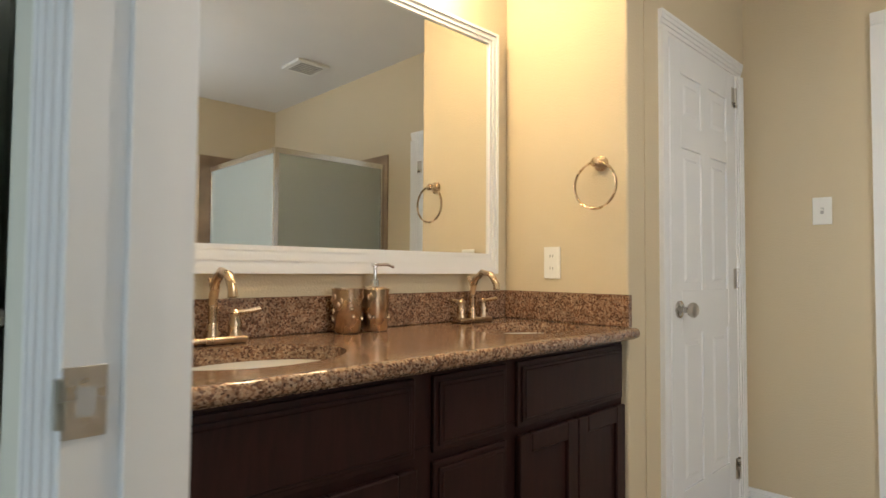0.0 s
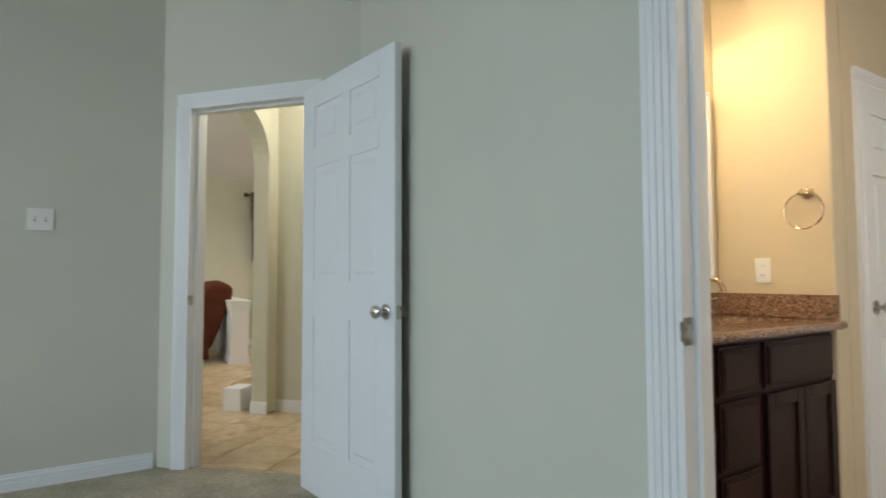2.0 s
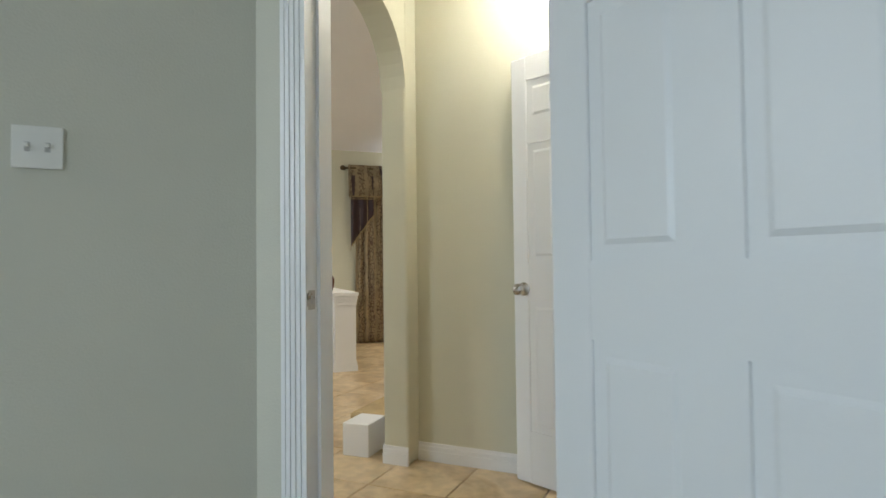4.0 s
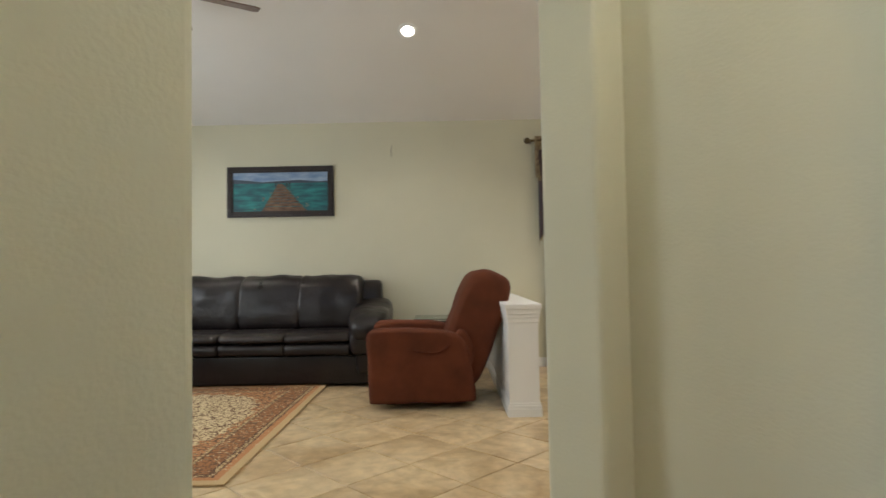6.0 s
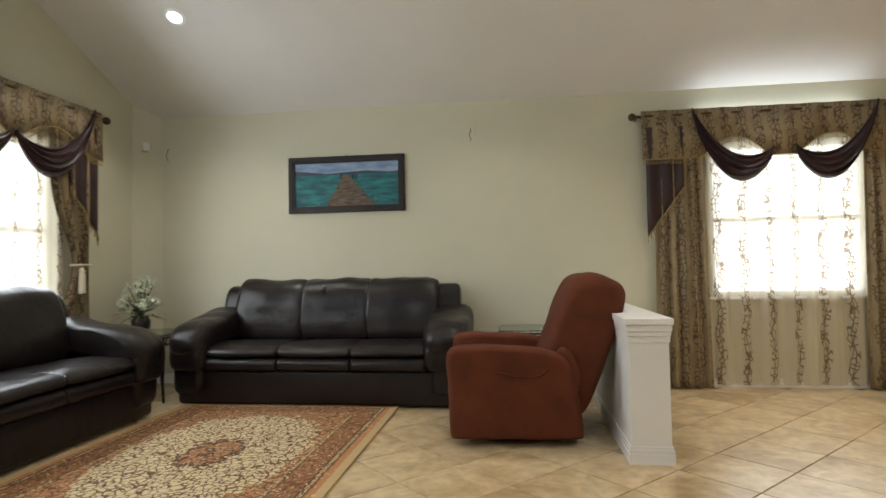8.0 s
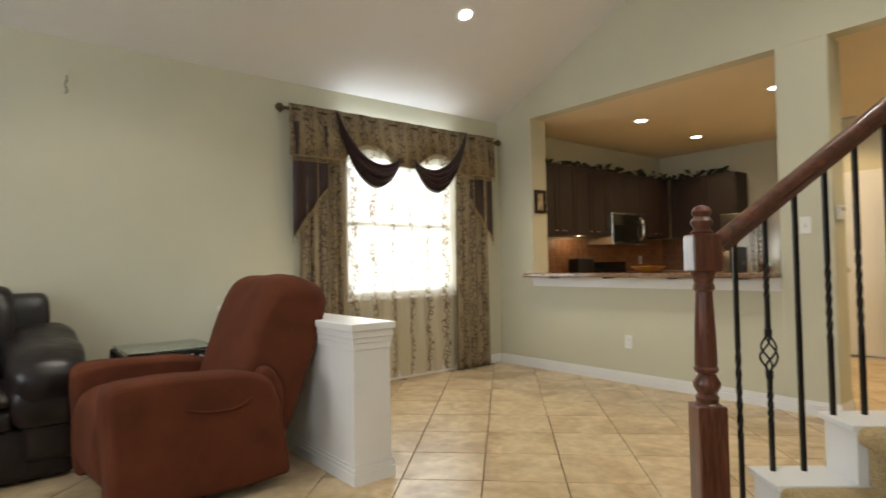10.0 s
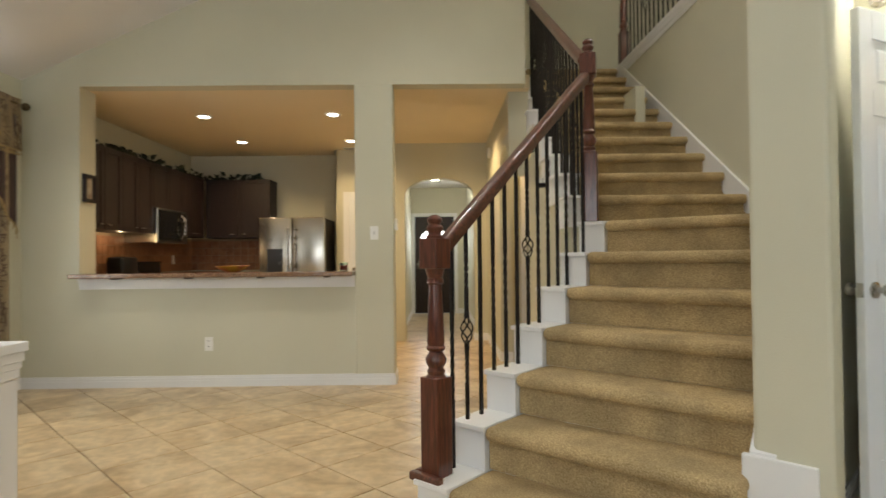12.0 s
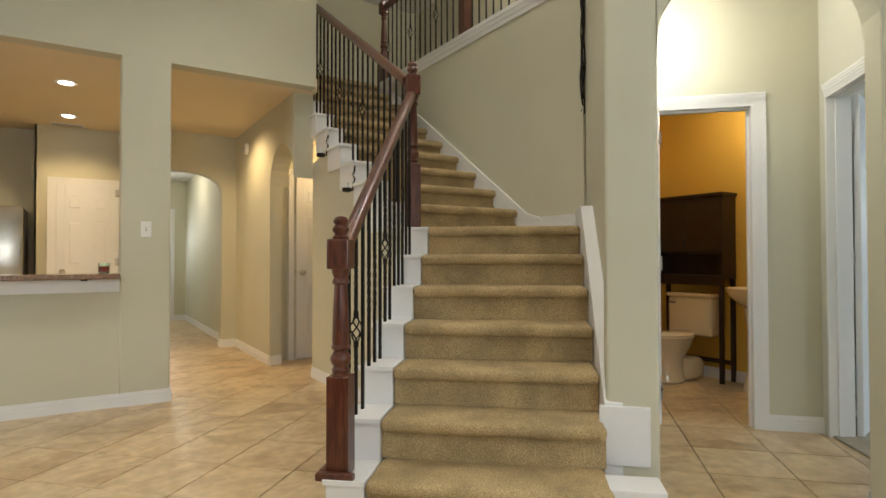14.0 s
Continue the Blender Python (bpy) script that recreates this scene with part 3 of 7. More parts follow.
def nosed_tread(bm, x0, x1, y0, y1, z, drop):
    """Carpeted tread with a rounded nose that overhangs the riser."""
    box(bm, x0 - 0.042, x1 + 0.02, y0, y1, z - 0.062, z, 0.028, 5)
    box(bm, x0, x0 + 0.05, y0 + 0.002, y1 - 0.002, z - drop, z - 0.02)


stairs = holder("staircase", "carpeted staircase with white block stringers and two flights", "staircase")
for k in range(1, 8):
    s = S2 + (k - 2) * RUN
    bm = B()
    x1 = s + RUN if k < 7 else s + 0.5
    nosed_tread(bm, s, x1, WR + 0.002, WL, k * RZ, RZ)
    part("carpet_tread", bm, CARPET, stairs, "", True, SW)
    bm = B()
    box(bm, s - 0.03, s + RUN - 0.031, WL + 0.002, WLO, 0 if k < 3 else (k - 2) * RZ, k * RZ - 0.022)
    box(bm, s - 0.045, s + RUN - 0.032, WL - 0.004, WLO + 0.012, k * RZ - 0.022, k * RZ, 0.004)
    part("stringer_block", bm, TRIM, stairs, "", False, SW)
# landing and second flight along x
F2Y0, F2Y1, F2Y2 = 1.56, 2.56, 2.72
bm = B()
a = SW @ Vector((S2 + 5 * RUN + 0.3, WR, 0))
b = SW @ Vector((S2 + 5 * RUN + 0.3, WL, 0))
prism(bm, [(a.x, a.y), (2.30, F2Y0), (2.98, F2Y0), (2.98, F2Y1), (b.x, b.y)], 7 * RZ - 0.05, 7 * RZ - 0.002)
part("carpet_landing", bm, CARPET, stairs)
for k in range(8, 18):
    x = 2.92 + (k - 8) * 0.275
    bm = B()
    nosed_tread(bm, x, x + 0.275 if k < 17 else x + 0.35, F2Y0, F2Y1, k * RZ, RZ)
    part("carpet_tread", bm, CARPET, stairs, "", True)
    bm = B()
    box(bm, x - 0.03, x + 0.245, F2Y1 + 0.002, F2Y2, (k - 1) * RZ - 0.02, k * RZ - 0.022)
    box(bm, x - 0.045, x + 0.243, F2Y1 - 0.004, F2Y2 + 0.012, k * RZ - 0.022, k * RZ, 0.004)
    part("stringer_block", bm, TRIM, stairs)
# wall below the second flight
bm = B()
pts = [(2.62, 0), (2.62, 6 * RZ)]
for k in range(8, 13):
    x = 2.92 + (k - 8) * 0.275
    pts += [(x - 0.02, (k - 2) * RZ), (x - 0.02, (k - 1) * RZ)]
pts += [(AX0, 10.6 * RZ), (AX0, 0)]
slab(bm, pts, "y", 2.60, F2Y2 - 0.015)
structure("wall_under_stairs", bm, PAINT, "tan wall under the second flight")
# wall on the far side of the second flight, up to the edge of the upper floor
ZU = 17 * RZ
structure("wall_flight", box(B(), 2.2, 6.4, 1.44, F2Y0 - 0.005, 0, ZU - 0.06), PAINT, "tan wall rising beside the second flight")
bm = B()
box(bm, 2.2, 5.40, 1.40, F2Y0 + 0.012, ZU - 0.06, ZU - 0.02)
box(bm, 2.2, 5.40, 1.43, F2Y0 + 0.004, ZU - 0.10, ZU - 0.06)
box(bm, 2.2, 5.40, 1.41, F2Y0 + 0.020, ZU - 0.02, ZU + 0.015)
structure("trim", bm, TRIM, "white cap along the edge of the upper floor")
structure("floor_upper", box(B(), 1.4, 8.2, -0.2, 1.44, ZU - 0.25, ZU), CARPET_BED, "beige carpet of the upper floor")
structure("floor_upper_landing", box(B(), 5.69, 8.2, 1.44, 2.8, ZU - 0.25, ZU), CARPET_BED, "beige carpet of the upper landing")
structure("wall_upper_back", box(B(), 1.4, 8.2, -0.1, 0.02, ZU, 5.3), PAINT, "tan upper floor wall")
structure("wall_upper_east", box(B(), 7.2, 7.32, -0.1, 2.8, ZU, 5.3), PAINT, "tan upper floor wall")
structure("wall_upper_north", box(B(), XB + 0.14, 7.3, 2.76, 2.88, ZK + 0.1, 5.3), PAINT, "tan upper floor wall")

# ---- doors and trim ----
# bedroom door: opening, frame, leaf swung into the bedroom
jamb("door_1", UV, HB0, HB1, 2.04, VB0, VB1, stop=1.19)
casing("trim", UV, HB0, HB1, 2.04, VB1, 0.018, right=False)
casing("trim", UV, HB0, HB1, 2.04, VB0, -0.018)
_h = UV @ Vector((HB1 - 0.012, VB0 - 0.03, 0))
door("bedroom_door", Matrix.Translation((_h.x, _h.y, 0.015)) @ Matrix.Rotation(radians(-78), 4, "Z"), 0.82, 2.02, "white six-panel bedroom door standing open on beige carpet", side=1)
# powder room door
jamb("door_2", UV @ Matrix.Rotation(radians(90), 4, "Z"), PV0, PV1, 2.04, -U_P - 0.12, -U_P, stop=-U_P - 0.07)
casing("trim", UV @ Matrix.Rotation(radians(90), 4, "Z"), PV0, PV1, 2.04, -U_P, 0.018)
_h = UV @ Vector((U_P - 0.038, PV1 - 0.005, 0))
door("powder_door", Matrix.Translation((_h.x, _h.y, 0.012)) @ Matrix.Rotation(radians(-45 + 180 - 21), 4, "Z"), 0.60, 2.02, "white six-panel powder room door standing open over tile", side=1)
# bathroom doorway
BR = BA @ Matrix.Rotation(radians(90), 4, "Z")
jamb("door_3", BR, -0.80, 0.0, 2.04, -BX1, -BX0, stop=-0.045)
casing("trim", BR, -0.80, 0.0, 2.04, -BX0, 0.018)
casing("trim", BR, -0.80, 0.0, 2.04, -BX1, -0.018)
# linen closet door
jamb("door_4", BA, CX0, CX1, 1.94, 0.36, 0.48)
casing("trim", BA, CX0, CX1, 1.94, 0.36, -0.018)
door("linen_door", BA @ pose(CX1 - 0.02, 0.372, 0.012, 0, 0, 180), CX1 - CX0 - 0.04, 1.915, "white six-panel linen closet door, shut", side=1)
# second bathroom door
jamb("door_5", BR, -0.92, -0.18, 2.04, -2.80, -2.685)
casing("trim", BR, -0.92, -0.18, 2.04, -2.685, 0.018)
door("toilet_door", BR @ pose(-0.90, -2.70, 0.012), 0.70, 2.015, "white six-panel bathroom door, shut", side=1)
# pantry, hall closet and front door
PR = Matrix.Rotation(radians(90), 4, "Z")
jamb("door_6", PR, 4.10, 4.74, 1.92, -7.19, -7.07)
casing("trim", PR, 4.10, 4.74, 1.92, -7.07, 0.018)
door("pantry_door", PR @ pose(4.12, -7.09, 0.012), 0.60, 1.895, "white six-panel pantry door, shut", side=1)
casing("trim", PR, 1.88, 2.58, 1.95, -5.35, 0.045)
door("closet_door", PR @ pose(1.90, -5.331, 0.012), 0.66, 1.93, "white six-panel closet door, shut", side=1)

# ---- baseboards ----
baseboard("baseboard", None, [(XB, YS), (XL + 0.2, YS)])
baseboard("baseboard", None, [(XL + 0.2, YS), (XL, YS - 0.2), (XL, 2.0)])
baseboard("baseboard", None, [(XB, 4.23), (XB, YS)])
baseboard("baseboard", None, [(XB - 0.012, 3.90), (XB - 0.012, 4.23)])
baseboard("baseboard", None, [(XB + 0.23, 3.90), (XB - 0.012, 3.90)])
baseboard("baseboard", None, [(2.7, F2Y2 - 0.015), (AX0, F2Y2 - 0.015)])
baseboard("baseboard", None, [(AX1, HS), (HX0, HS)])
baseboard("baseboard", None, [(HX0, HS), (HX0, HY0)])
baseboard("baseboard", None, [(HX0, HY0), (HX1, HY0)])
baseboard("baseboard", None, [(HX1, 2.95), (EX, 2.95)])
baseboard("baseboard", None, [(EX, 2.95), (EX, DY0 - 0.062)])
baseboard("baseboard", UV, [(U_P, VB1), (U_P, PV0 - 0.062)])
baseboard("baseboard", UV, [(-0.84, 2.50), (U_P, 2.50)][::-1])
baseboard("baseboard", UV, [(-0.84, A1), (-0.99, A1)])
baseboard("baseboard", UV, [(-0.84, 1.25), (-0.84, A0)][::-1])
baseboard("baseboard", BA, [(-0.68, 2.84), (-4.2, 2.84)])
baseboard("baseboard", BA, [(BX0 + 0.005, 0.062), (BX0 + 0.158, 2.02)])
baseboard("baseboard", BA, [(2.685, -0.118), (2.685, 0.36)])
baseboard("baseboard", BA, [(2.685, 0.36), (CX1 + 0.062, 0.36)])

baseboard("baseboard", None, [(EX, 4.02), (7.07, 4.02)])
baseboard("baseboard", None, [(AX1, HS - 0.12), (AX1, HS)])
baseboard("baseboard", UV, [(-0.99, A1), (-0.99, 2.42)][::-1])

# ---- floor tiles laid on the diagonal ----
TS, G = 0.405, 0.003
tile_me = bpy.data.meshes.new("tile")
_bm = B()
box(_bm, -TS / 2 + G, TS / 2 - G, -TS / 2 + G, TS / 2 - G, -0.010, 0.0, 0.002, 1)
_bm.to_mesh(tile_me)
_bm.free()
tile_me.materials.append(TILE)
floor_ob = bpy.data.objects["floor"]
TA = radians(45)
_c, _s = math.cos(TA), math.sin(TA)
_n = 0
_far = []
for i in range(-22, 24):
    for j in range(-22, 24):
        x, y = 2.552 + TS * ((i + 0.5) * _c - (j + 0.5) * _s), 3.835 + TS * ((i + 0.5) * _s + (j + 0.5) * _c)
        vv = (x + y) / math.sqrt(2)
        if not (XL + 0.02 < x < 10.3 and y < YS + 0.1):
            continue
        if x > 3.2 and y < 2.42 and not (4.1 < x < 5.5 and y > 1.6) or vv < 0.92 or (x > 7.1 and y > 4.2) or (x > 7 and (y < 2.5 or y > 4.2)):
            continue
        if x > 6.2 or x > XB + 0.4 and y > 4.3 or x < -1.6 and y < 3.9 or y < 3.2 and x < -0.9 or x < -0.2 and y > 6.3:
            _far.append((x, y))
            continue
        t = new("tile", tile_me)
        t.matrix_world = pose(x, y, 0.0, 0, 0, math.degrees(TA))
        t.parent = floor_ob
        _n += 1
_bm = B()
for x, y in _far:
    _c8 = [_bm.verts.new((x + (a * _c - b * _s) * (TS / 2 - G), y + (a * _s + b * _c) * (TS / 2 - G), z)) for z in (-0.01, 0.0) for a, b in ((-1, -1), (1, -1), (1, 1), (-1, 1))]
    _bm.faces.new(_c8[4:])
    for q in range(4):
        _bm.faces.new((_c8[q], _c8[(q + 1) % 4], _c8[4 + (q + 1) % 4], _c8[4 + q]))
_ft = finish("far_tiles", _bm, TILE)
_ft.parent = floor_ob
_ft["kind"] = "stuff"

# ---- stair details: skirt, newels, rails, balusters ----
bm = B()
slab(bm, [(-0.815, 0.0)] + [(-0.815, 0.44), (S2 + 4.8 * RUN, 7 * RZ + 0.12), (0.74, 7 * RZ + 0.12), (0.74, 0.0)], "y", 2.595, WR + 0.001)
part("skirt_board", bm, TRIM, stairs, "white skirt board", False, SW)
bm = B()
box(bm, -1.006, -0.980, 2.42, 2.63, RZ - 0.004, 0.43, 0.004)
part("end_block", bm, TRIM, stairs, "", False, UV)
bm = B()
box(bm, -1.09, -0.93, 2.475, WR + 0.02, 0.0, RZ - 0.004, 0.004)
part("end_block", bm, TRIM, stairs, "", False, SW)
# baseboard at the back of the landing, skirt of the second flight
bm = B()
for z0, z1, k in ((0, 0.07, 0.016), (0.07, 0.08, 0.009), (0.08, 0.105, 0.012)):
    box(bm, 1.9, 2.62, F2Y0 - 0.004, F2Y0 + k, 7 * RZ + z0, 7 * RZ + z1)
part("landing_baseboard", bm, TRIM, stairs, "white moulded baseboard")
bm = B()
slab(bm, [(2.62, 7 * RZ - 0.1), (2.62, 7 * RZ + 0.10), (2.78, 7 * RZ + 0.14), (5.30, 17 * RZ + 0.02), (5.45, 17 * RZ + 0.02), (5.45, 16 * RZ - 0.1)], "y", F2Y0 - 0.006, F2Y0 + 0.014)
part("skirt_board", bm, TRIM, stairs, "white skirt board")


def newel(name, M, z0, h, label, plinth=True):
    """A turned post, its square base from z0, h metres high."""
    d = holder(name, label, "newel post", M)
    bm = B()
    s = 0.047
    box(bm, -s, s, -s, s, z0, z0 + 0.40 * h, 0.005)
    part("square_base", bm, WOOD, d)
    bm = B()
    b0 = z0 + 0.40 * h
    prof = [(0.044, 0.0), (0.034, 0.012), (0.038, 0.03), (0.030, 0.045), (0.042, 0.07), (0.044, 0.09), (0.032, 0.115), (0.028, 0.125), (0.038, 0.135), (0.040, 0.145), (0.034, 0.155), (0.036, 0.17), (0.033, 0.30), (0.028, 0.42), (0.027, 0.455), (0.036, 0.465), (0.034, 0.48), (0.029, 0.49), (0.036, 0.515), (0.038, 0.525), (0.040, 0.535)]
    k = 0.44 * h / 0.535
    lathe(bm, [(r, b0 + z * k) for r, z in prof], seg=20)
    part("turned_shaft", bm, WOOD, d, "", True)
    c0 = b0 + 0.44 * h
    part("square_cap", box(B(), -s, s, -s, s, c0, c0 + 0.125 * h, 0.006), WOOD, d)
    c1 = c0 + 0.125 * h
    bm = B()
    lathe(bm, [(0.034, 0), (0.036, 0.008), (0.028, 0.014), (0.026, 0.022), (0.034, 0.032), (0.036, 0.044), (0.028, 0.054), (0.024, 0.060), (0.030, 0.066), (0.032, 0.076), (0.024, 0.090), (0.008, 0.097)], (0, 0, c1), 20)
    part("finial", bm, WOOD, d, "", True)
    if plinth:
        bm = B()
        box(bm, -0.085, -0.05, -0.08, 0.08, z0 - 0.012, z0 + 0.022, 0.008, 3)
        box(bm, -0.05, 0.085, 0.052, 0.08, z0 - 0.012, z0 + 0.022, 0.008, 3)
        part("shoe_moulding", bm, WOOD_RAIL, d, "dark shoe moulding")
    return d


NW = (-1.075, 3.765)
newel("newel_post", SW @ pose(NW[0], NW[1], 0), RZ, 1.00, "turned cherry newel post on the bottom step")
N2 = (2.70, 2.62)
N2S = SW.inverted() @ Vector((*N2, 0))
newel("newel_post", pose(N2[0], N2[1], 0, 0, 0, -20), 7 * RZ, 1.04, "turned cherry newel post at the stair landing", False)
newel("newel_post", pose(5.40, 1.49, 0), ZU - 0.02, 1.05, "turned cherry newel post of the upper landing", False)
newel("newel_post", pose(3.72, 1.49, 0), ZU, 1.05, "turned cherry newel post of the upper landing", False)


def rail(name, p0, p1, label):
    d = Vector(p1) - Vector(p0)
    L = d.length
    half = [(0.020, -0.032), (0.022, -0.014), (0.031, -0.008), (0.033, 0.006), (0.029, 0.020), (0.018, 0.029)]
    bm = slab(B(), half + [(-y, z) for y, z in reversed(half)], "x", 0, L)
    m = Matrix.Translation(p0) @ d.to_track_quat("X", "Z").to_matrix().to_4x4()
    return solid(name, bm, WOOD_RAIL, label, "handrail", m, True)


R1a = SW @ Vector((NW[0] + 0.05, NW[1], RZ + 0.93))
R1b = Vector((N2[0] - 0.03, N2[1] + 0.03, 7 * RZ + 0.86))
rail("handrail", R1a, R1b, "cherry handrail of the first flight")
R2a, R2b = Vector((2.74, 2.64, 7 * RZ + 0.98)), Vector((4.60, 2.64, 7 * RZ + 0.98 + 1.86 * 0.66))
rail("handrail", R2a, R2b, "cherry handrail of the second flight")
rail("handrail", (5.36, 1.49, ZU + 0.93), (2.3, 1.49, ZU + 0.93), "cherry handrail of the upper landing")


def baluster(p, z0, z1, style):
    """A square iron baluster from z0 to z1; style: plain, twist or basket."""
    d = holder("baluster", {"plain": "plain square black iron baluster", "twist": "black iron baluster with a twisted middle", "basket": "black iron baluster with a twisted basket"}[style], "baluster", pose(p[0], p[1], z0, 0, 0, 45), "stair balusters")
    h = z1 - z0
    r = 0.0069
    bm = B()

    def sq(za, zb, turn=0.0, n=1):
        prev = None
        for i in range(n + 1):
            z, a = za + (zb - za) * i / n, turn * i / n + math.pi / 4
            ring = [bm.verts.new((r * 1.414 * math.cos(a + k * math.pi / 2), r * 1.414 * math.sin(a + k * math.pi / 2), z)) for k in range(4)]
            if prev:
                for k in range(4):
                    bm.faces.new((prev[k], prev[(k + 1) % 4], ring[(k + 1) % 4], ring[k]))
            prev = ring
    if style == "plain":
        sq(0, h)
    elif style == "twist":
        sq(0, 0.30 * h)
        sq(0.30 * h, 0.62 * h, math.pi * 3, 28)
        sq(0.62 * h, h)
    else:
        c = 0.46 * h
        sq(0, 0.18 * h)
        sq(0.18 * h, 0.32 * h, math.pi * 2, 16)
        sq(0.32 * h, c - 0.07)
        bm.normal_update()
        part("bar", bm, IRON, d)
        bm = B()
        sq(c + 0.07, 0.68 * h)
        sq(0.68 * h, 0.82 * h, math.pi * 2, 16)
        sq(0.82 * h, h)
        bk = B()
        for k in range(4):
            pts = []
            for i in range(11):
                t = i / 10
                a = k * math.pi / 2 + t * math.pi * 1.1
                rr = 0.004 + 0.024 * math.sin(math.pi * t)
                pts.append((rr * math.cos(a), rr * math.sin(a), c - 0.06 + 0.12 * t))
            tube(bk, pts, 0.0036, 6)
        cyl(bk, (0, 0, c - 0.082), (0, 0, c - 0.056), 0.012, seg=10)
        cyl(bk, (0, 0, c + 0.056), (0, 0, c + 0.082), 0.012, seg=10)
        part("basket", bk, IRON, d)
    bm.normal_update()
    part("bar", bm, IRON, d)
    return d


STY = ("plain", "twist", "basket", "twist", "plain", "twist", "plain", "basket", "twist", "plain")
n = 13
for i in range(n):
    t = (i + 0.45) / n
    s_ = NW[0] + 0.06 + (N2S.x - NW[0] - 0.10) * t
    w_ = NW[1] + (N2S.y - NW[1]) * t
    k = min(7, max(1, int((s_ - S2 + 0.03) // RUN) + 2))
    p = SW @ Vector((s_, w_, 0))
    zt = R1a.z + (R1b.z - R1a.z) * ((s_ - NW[0] - 0.05) / (N2S.x - NW[0] - 0.05)) - 0.03
    baluster((p.x, p.y), k * RZ, zt, ("twist", "basket", "plain", "twist", "twist", "plain", "basket", "twist", "twist", "plain", "twist", "plain", "plain")[i])
n = 20
for i in range(n):
    x = 2.80 + 0.093 * i
    k = max(7, min(17, int((x - 2.92 + 0.03) // 0.275) + 8))
    zt = R2a.z + (x - R2a.x) * 0.66 - 0.03
    baluster((x, 2.64), k * RZ, zt, STY[i % 10])
for i in range(28):
    x = 2.45 + 0.105 * i
    if abs(x - 3.72) > 0.06 and abs(x - 5.4) > 0.06:
        baluster((x, 1.49), ZU + 0.015, ZU + 0.90, STY[i % 10])

# ---- living room furniture ----


def puff(bm, c, sx, sy, sz, p=4.0, M=None, wrinkle=0.010):
    """A stuffed cushion: a rounded box bulging at the middle."""
    t = B()
    bmesh.ops.create_cube(t, size=2.0)
    bmesh.ops.subdivide_edges(t, edges=t.edges[:], cuts=7, use_grid_fill=True)
    for v in t.verts:
        x, y, z = v.co
        q = Vector((x, y, z))
        l4 = (abs(x) ** p + abs(y) ** p + abs(z) ** p) ** (1 / p)
        q = q / max(l4, 1e-6)
        n_ = noise.noise(Vector((x * 1.4 + c[0] * 3, y * 1.4 + c[1] * 3, z * 1.4 + c[2] * 3))) * 0.035
        wr = noise.noise(Vector((x * 5 + c[0] * 7, y * 5, z * 2.5 + c[2] * 5))) * wrinkle
        q *= 1 + n_ + wr
        v.co = Vector((c[0] + q.x * sx / 2, c[1] + q.y * sy / 2, c[2] + q.z * sz / 2))
    if M is not None:
        t.transform(M)
    me = bpy.data.meshes.new("tmp")
    t.to_mesh(me)
    t.free()
    bm.from_mesh(me)
    bpy.data.meshes.remove(me)
    return bm


def tilt(c, deg, axis="X"):
    return Matrix.Translation(c) @ Matrix.Rotation(radians(deg), 4, axis) @ Matrix.Translation([-q for q in c])


def stuffed(prof, w, rim=0.05, bulge=0.0, dents=0.008, seed=0.0):
    """An upholstered body: a side outline in x and z, rounded, given width w along y with rounded rims."""
    pts = [Vector((x, z)) for x, z in prof]
    for _ in range(3):
        pts = [q for i, p in enumerate(pts) for q in (p.lerp(pts[(i + 1) % len(pts)], 0.25), p.lerp(pts[(i + 1) % len(pts)], 0.75))]
    c = sum(pts, Vector((0, 0))) / len(pts)
    mean = sum((p - c).length for p in pts) / len(pts)
    ys = [(-w / 2 + rim * (1 - math.cos(a)), rim * (1 - math.sin(a))) for a in [math.pi / 2 * i / 5 for i in range(6)]]
    mid = [(-w / 2 + rim + (w - 2 * rim) * i / 8, 0.0) for i in range(1, 8)]
    rings = []
    bm = B()
    for y, inset in ys + mid + [(-y, k) for y, k in reversed(ys)]:
        k = 1 - inset / mean + bulge * math.cos(math.pi * y / w)
        ring = []
        for p in pts:
            q = c + (p - c) * k
            n_ = noise.noise(Vector((q.x * 5 + seed, y * 5, q.y * 5))) * dents + noise.noise(Vector((q.x * 14 + seed, y * 14, q.y * 9))) * dents * 0.35
            q = q + (q - c).normalized() * n_
            ring.append(bm.verts.new((q.x, y, q.y)))
        rings.append(ring)
    n = len(pts)
    for a, b in zip(rings, rings[1:]):
        for i in range(n):
            bm.faces.new((a[i], a[(i + 1) % n], b[(i + 1) % n], b[i]))
    bm.faces.new(rings[0][::-1])
    bm.faces.new(rings[-1])
    bmesh.ops.recalc_face_normals(bm, faces=bm.faces[:])
    return bm


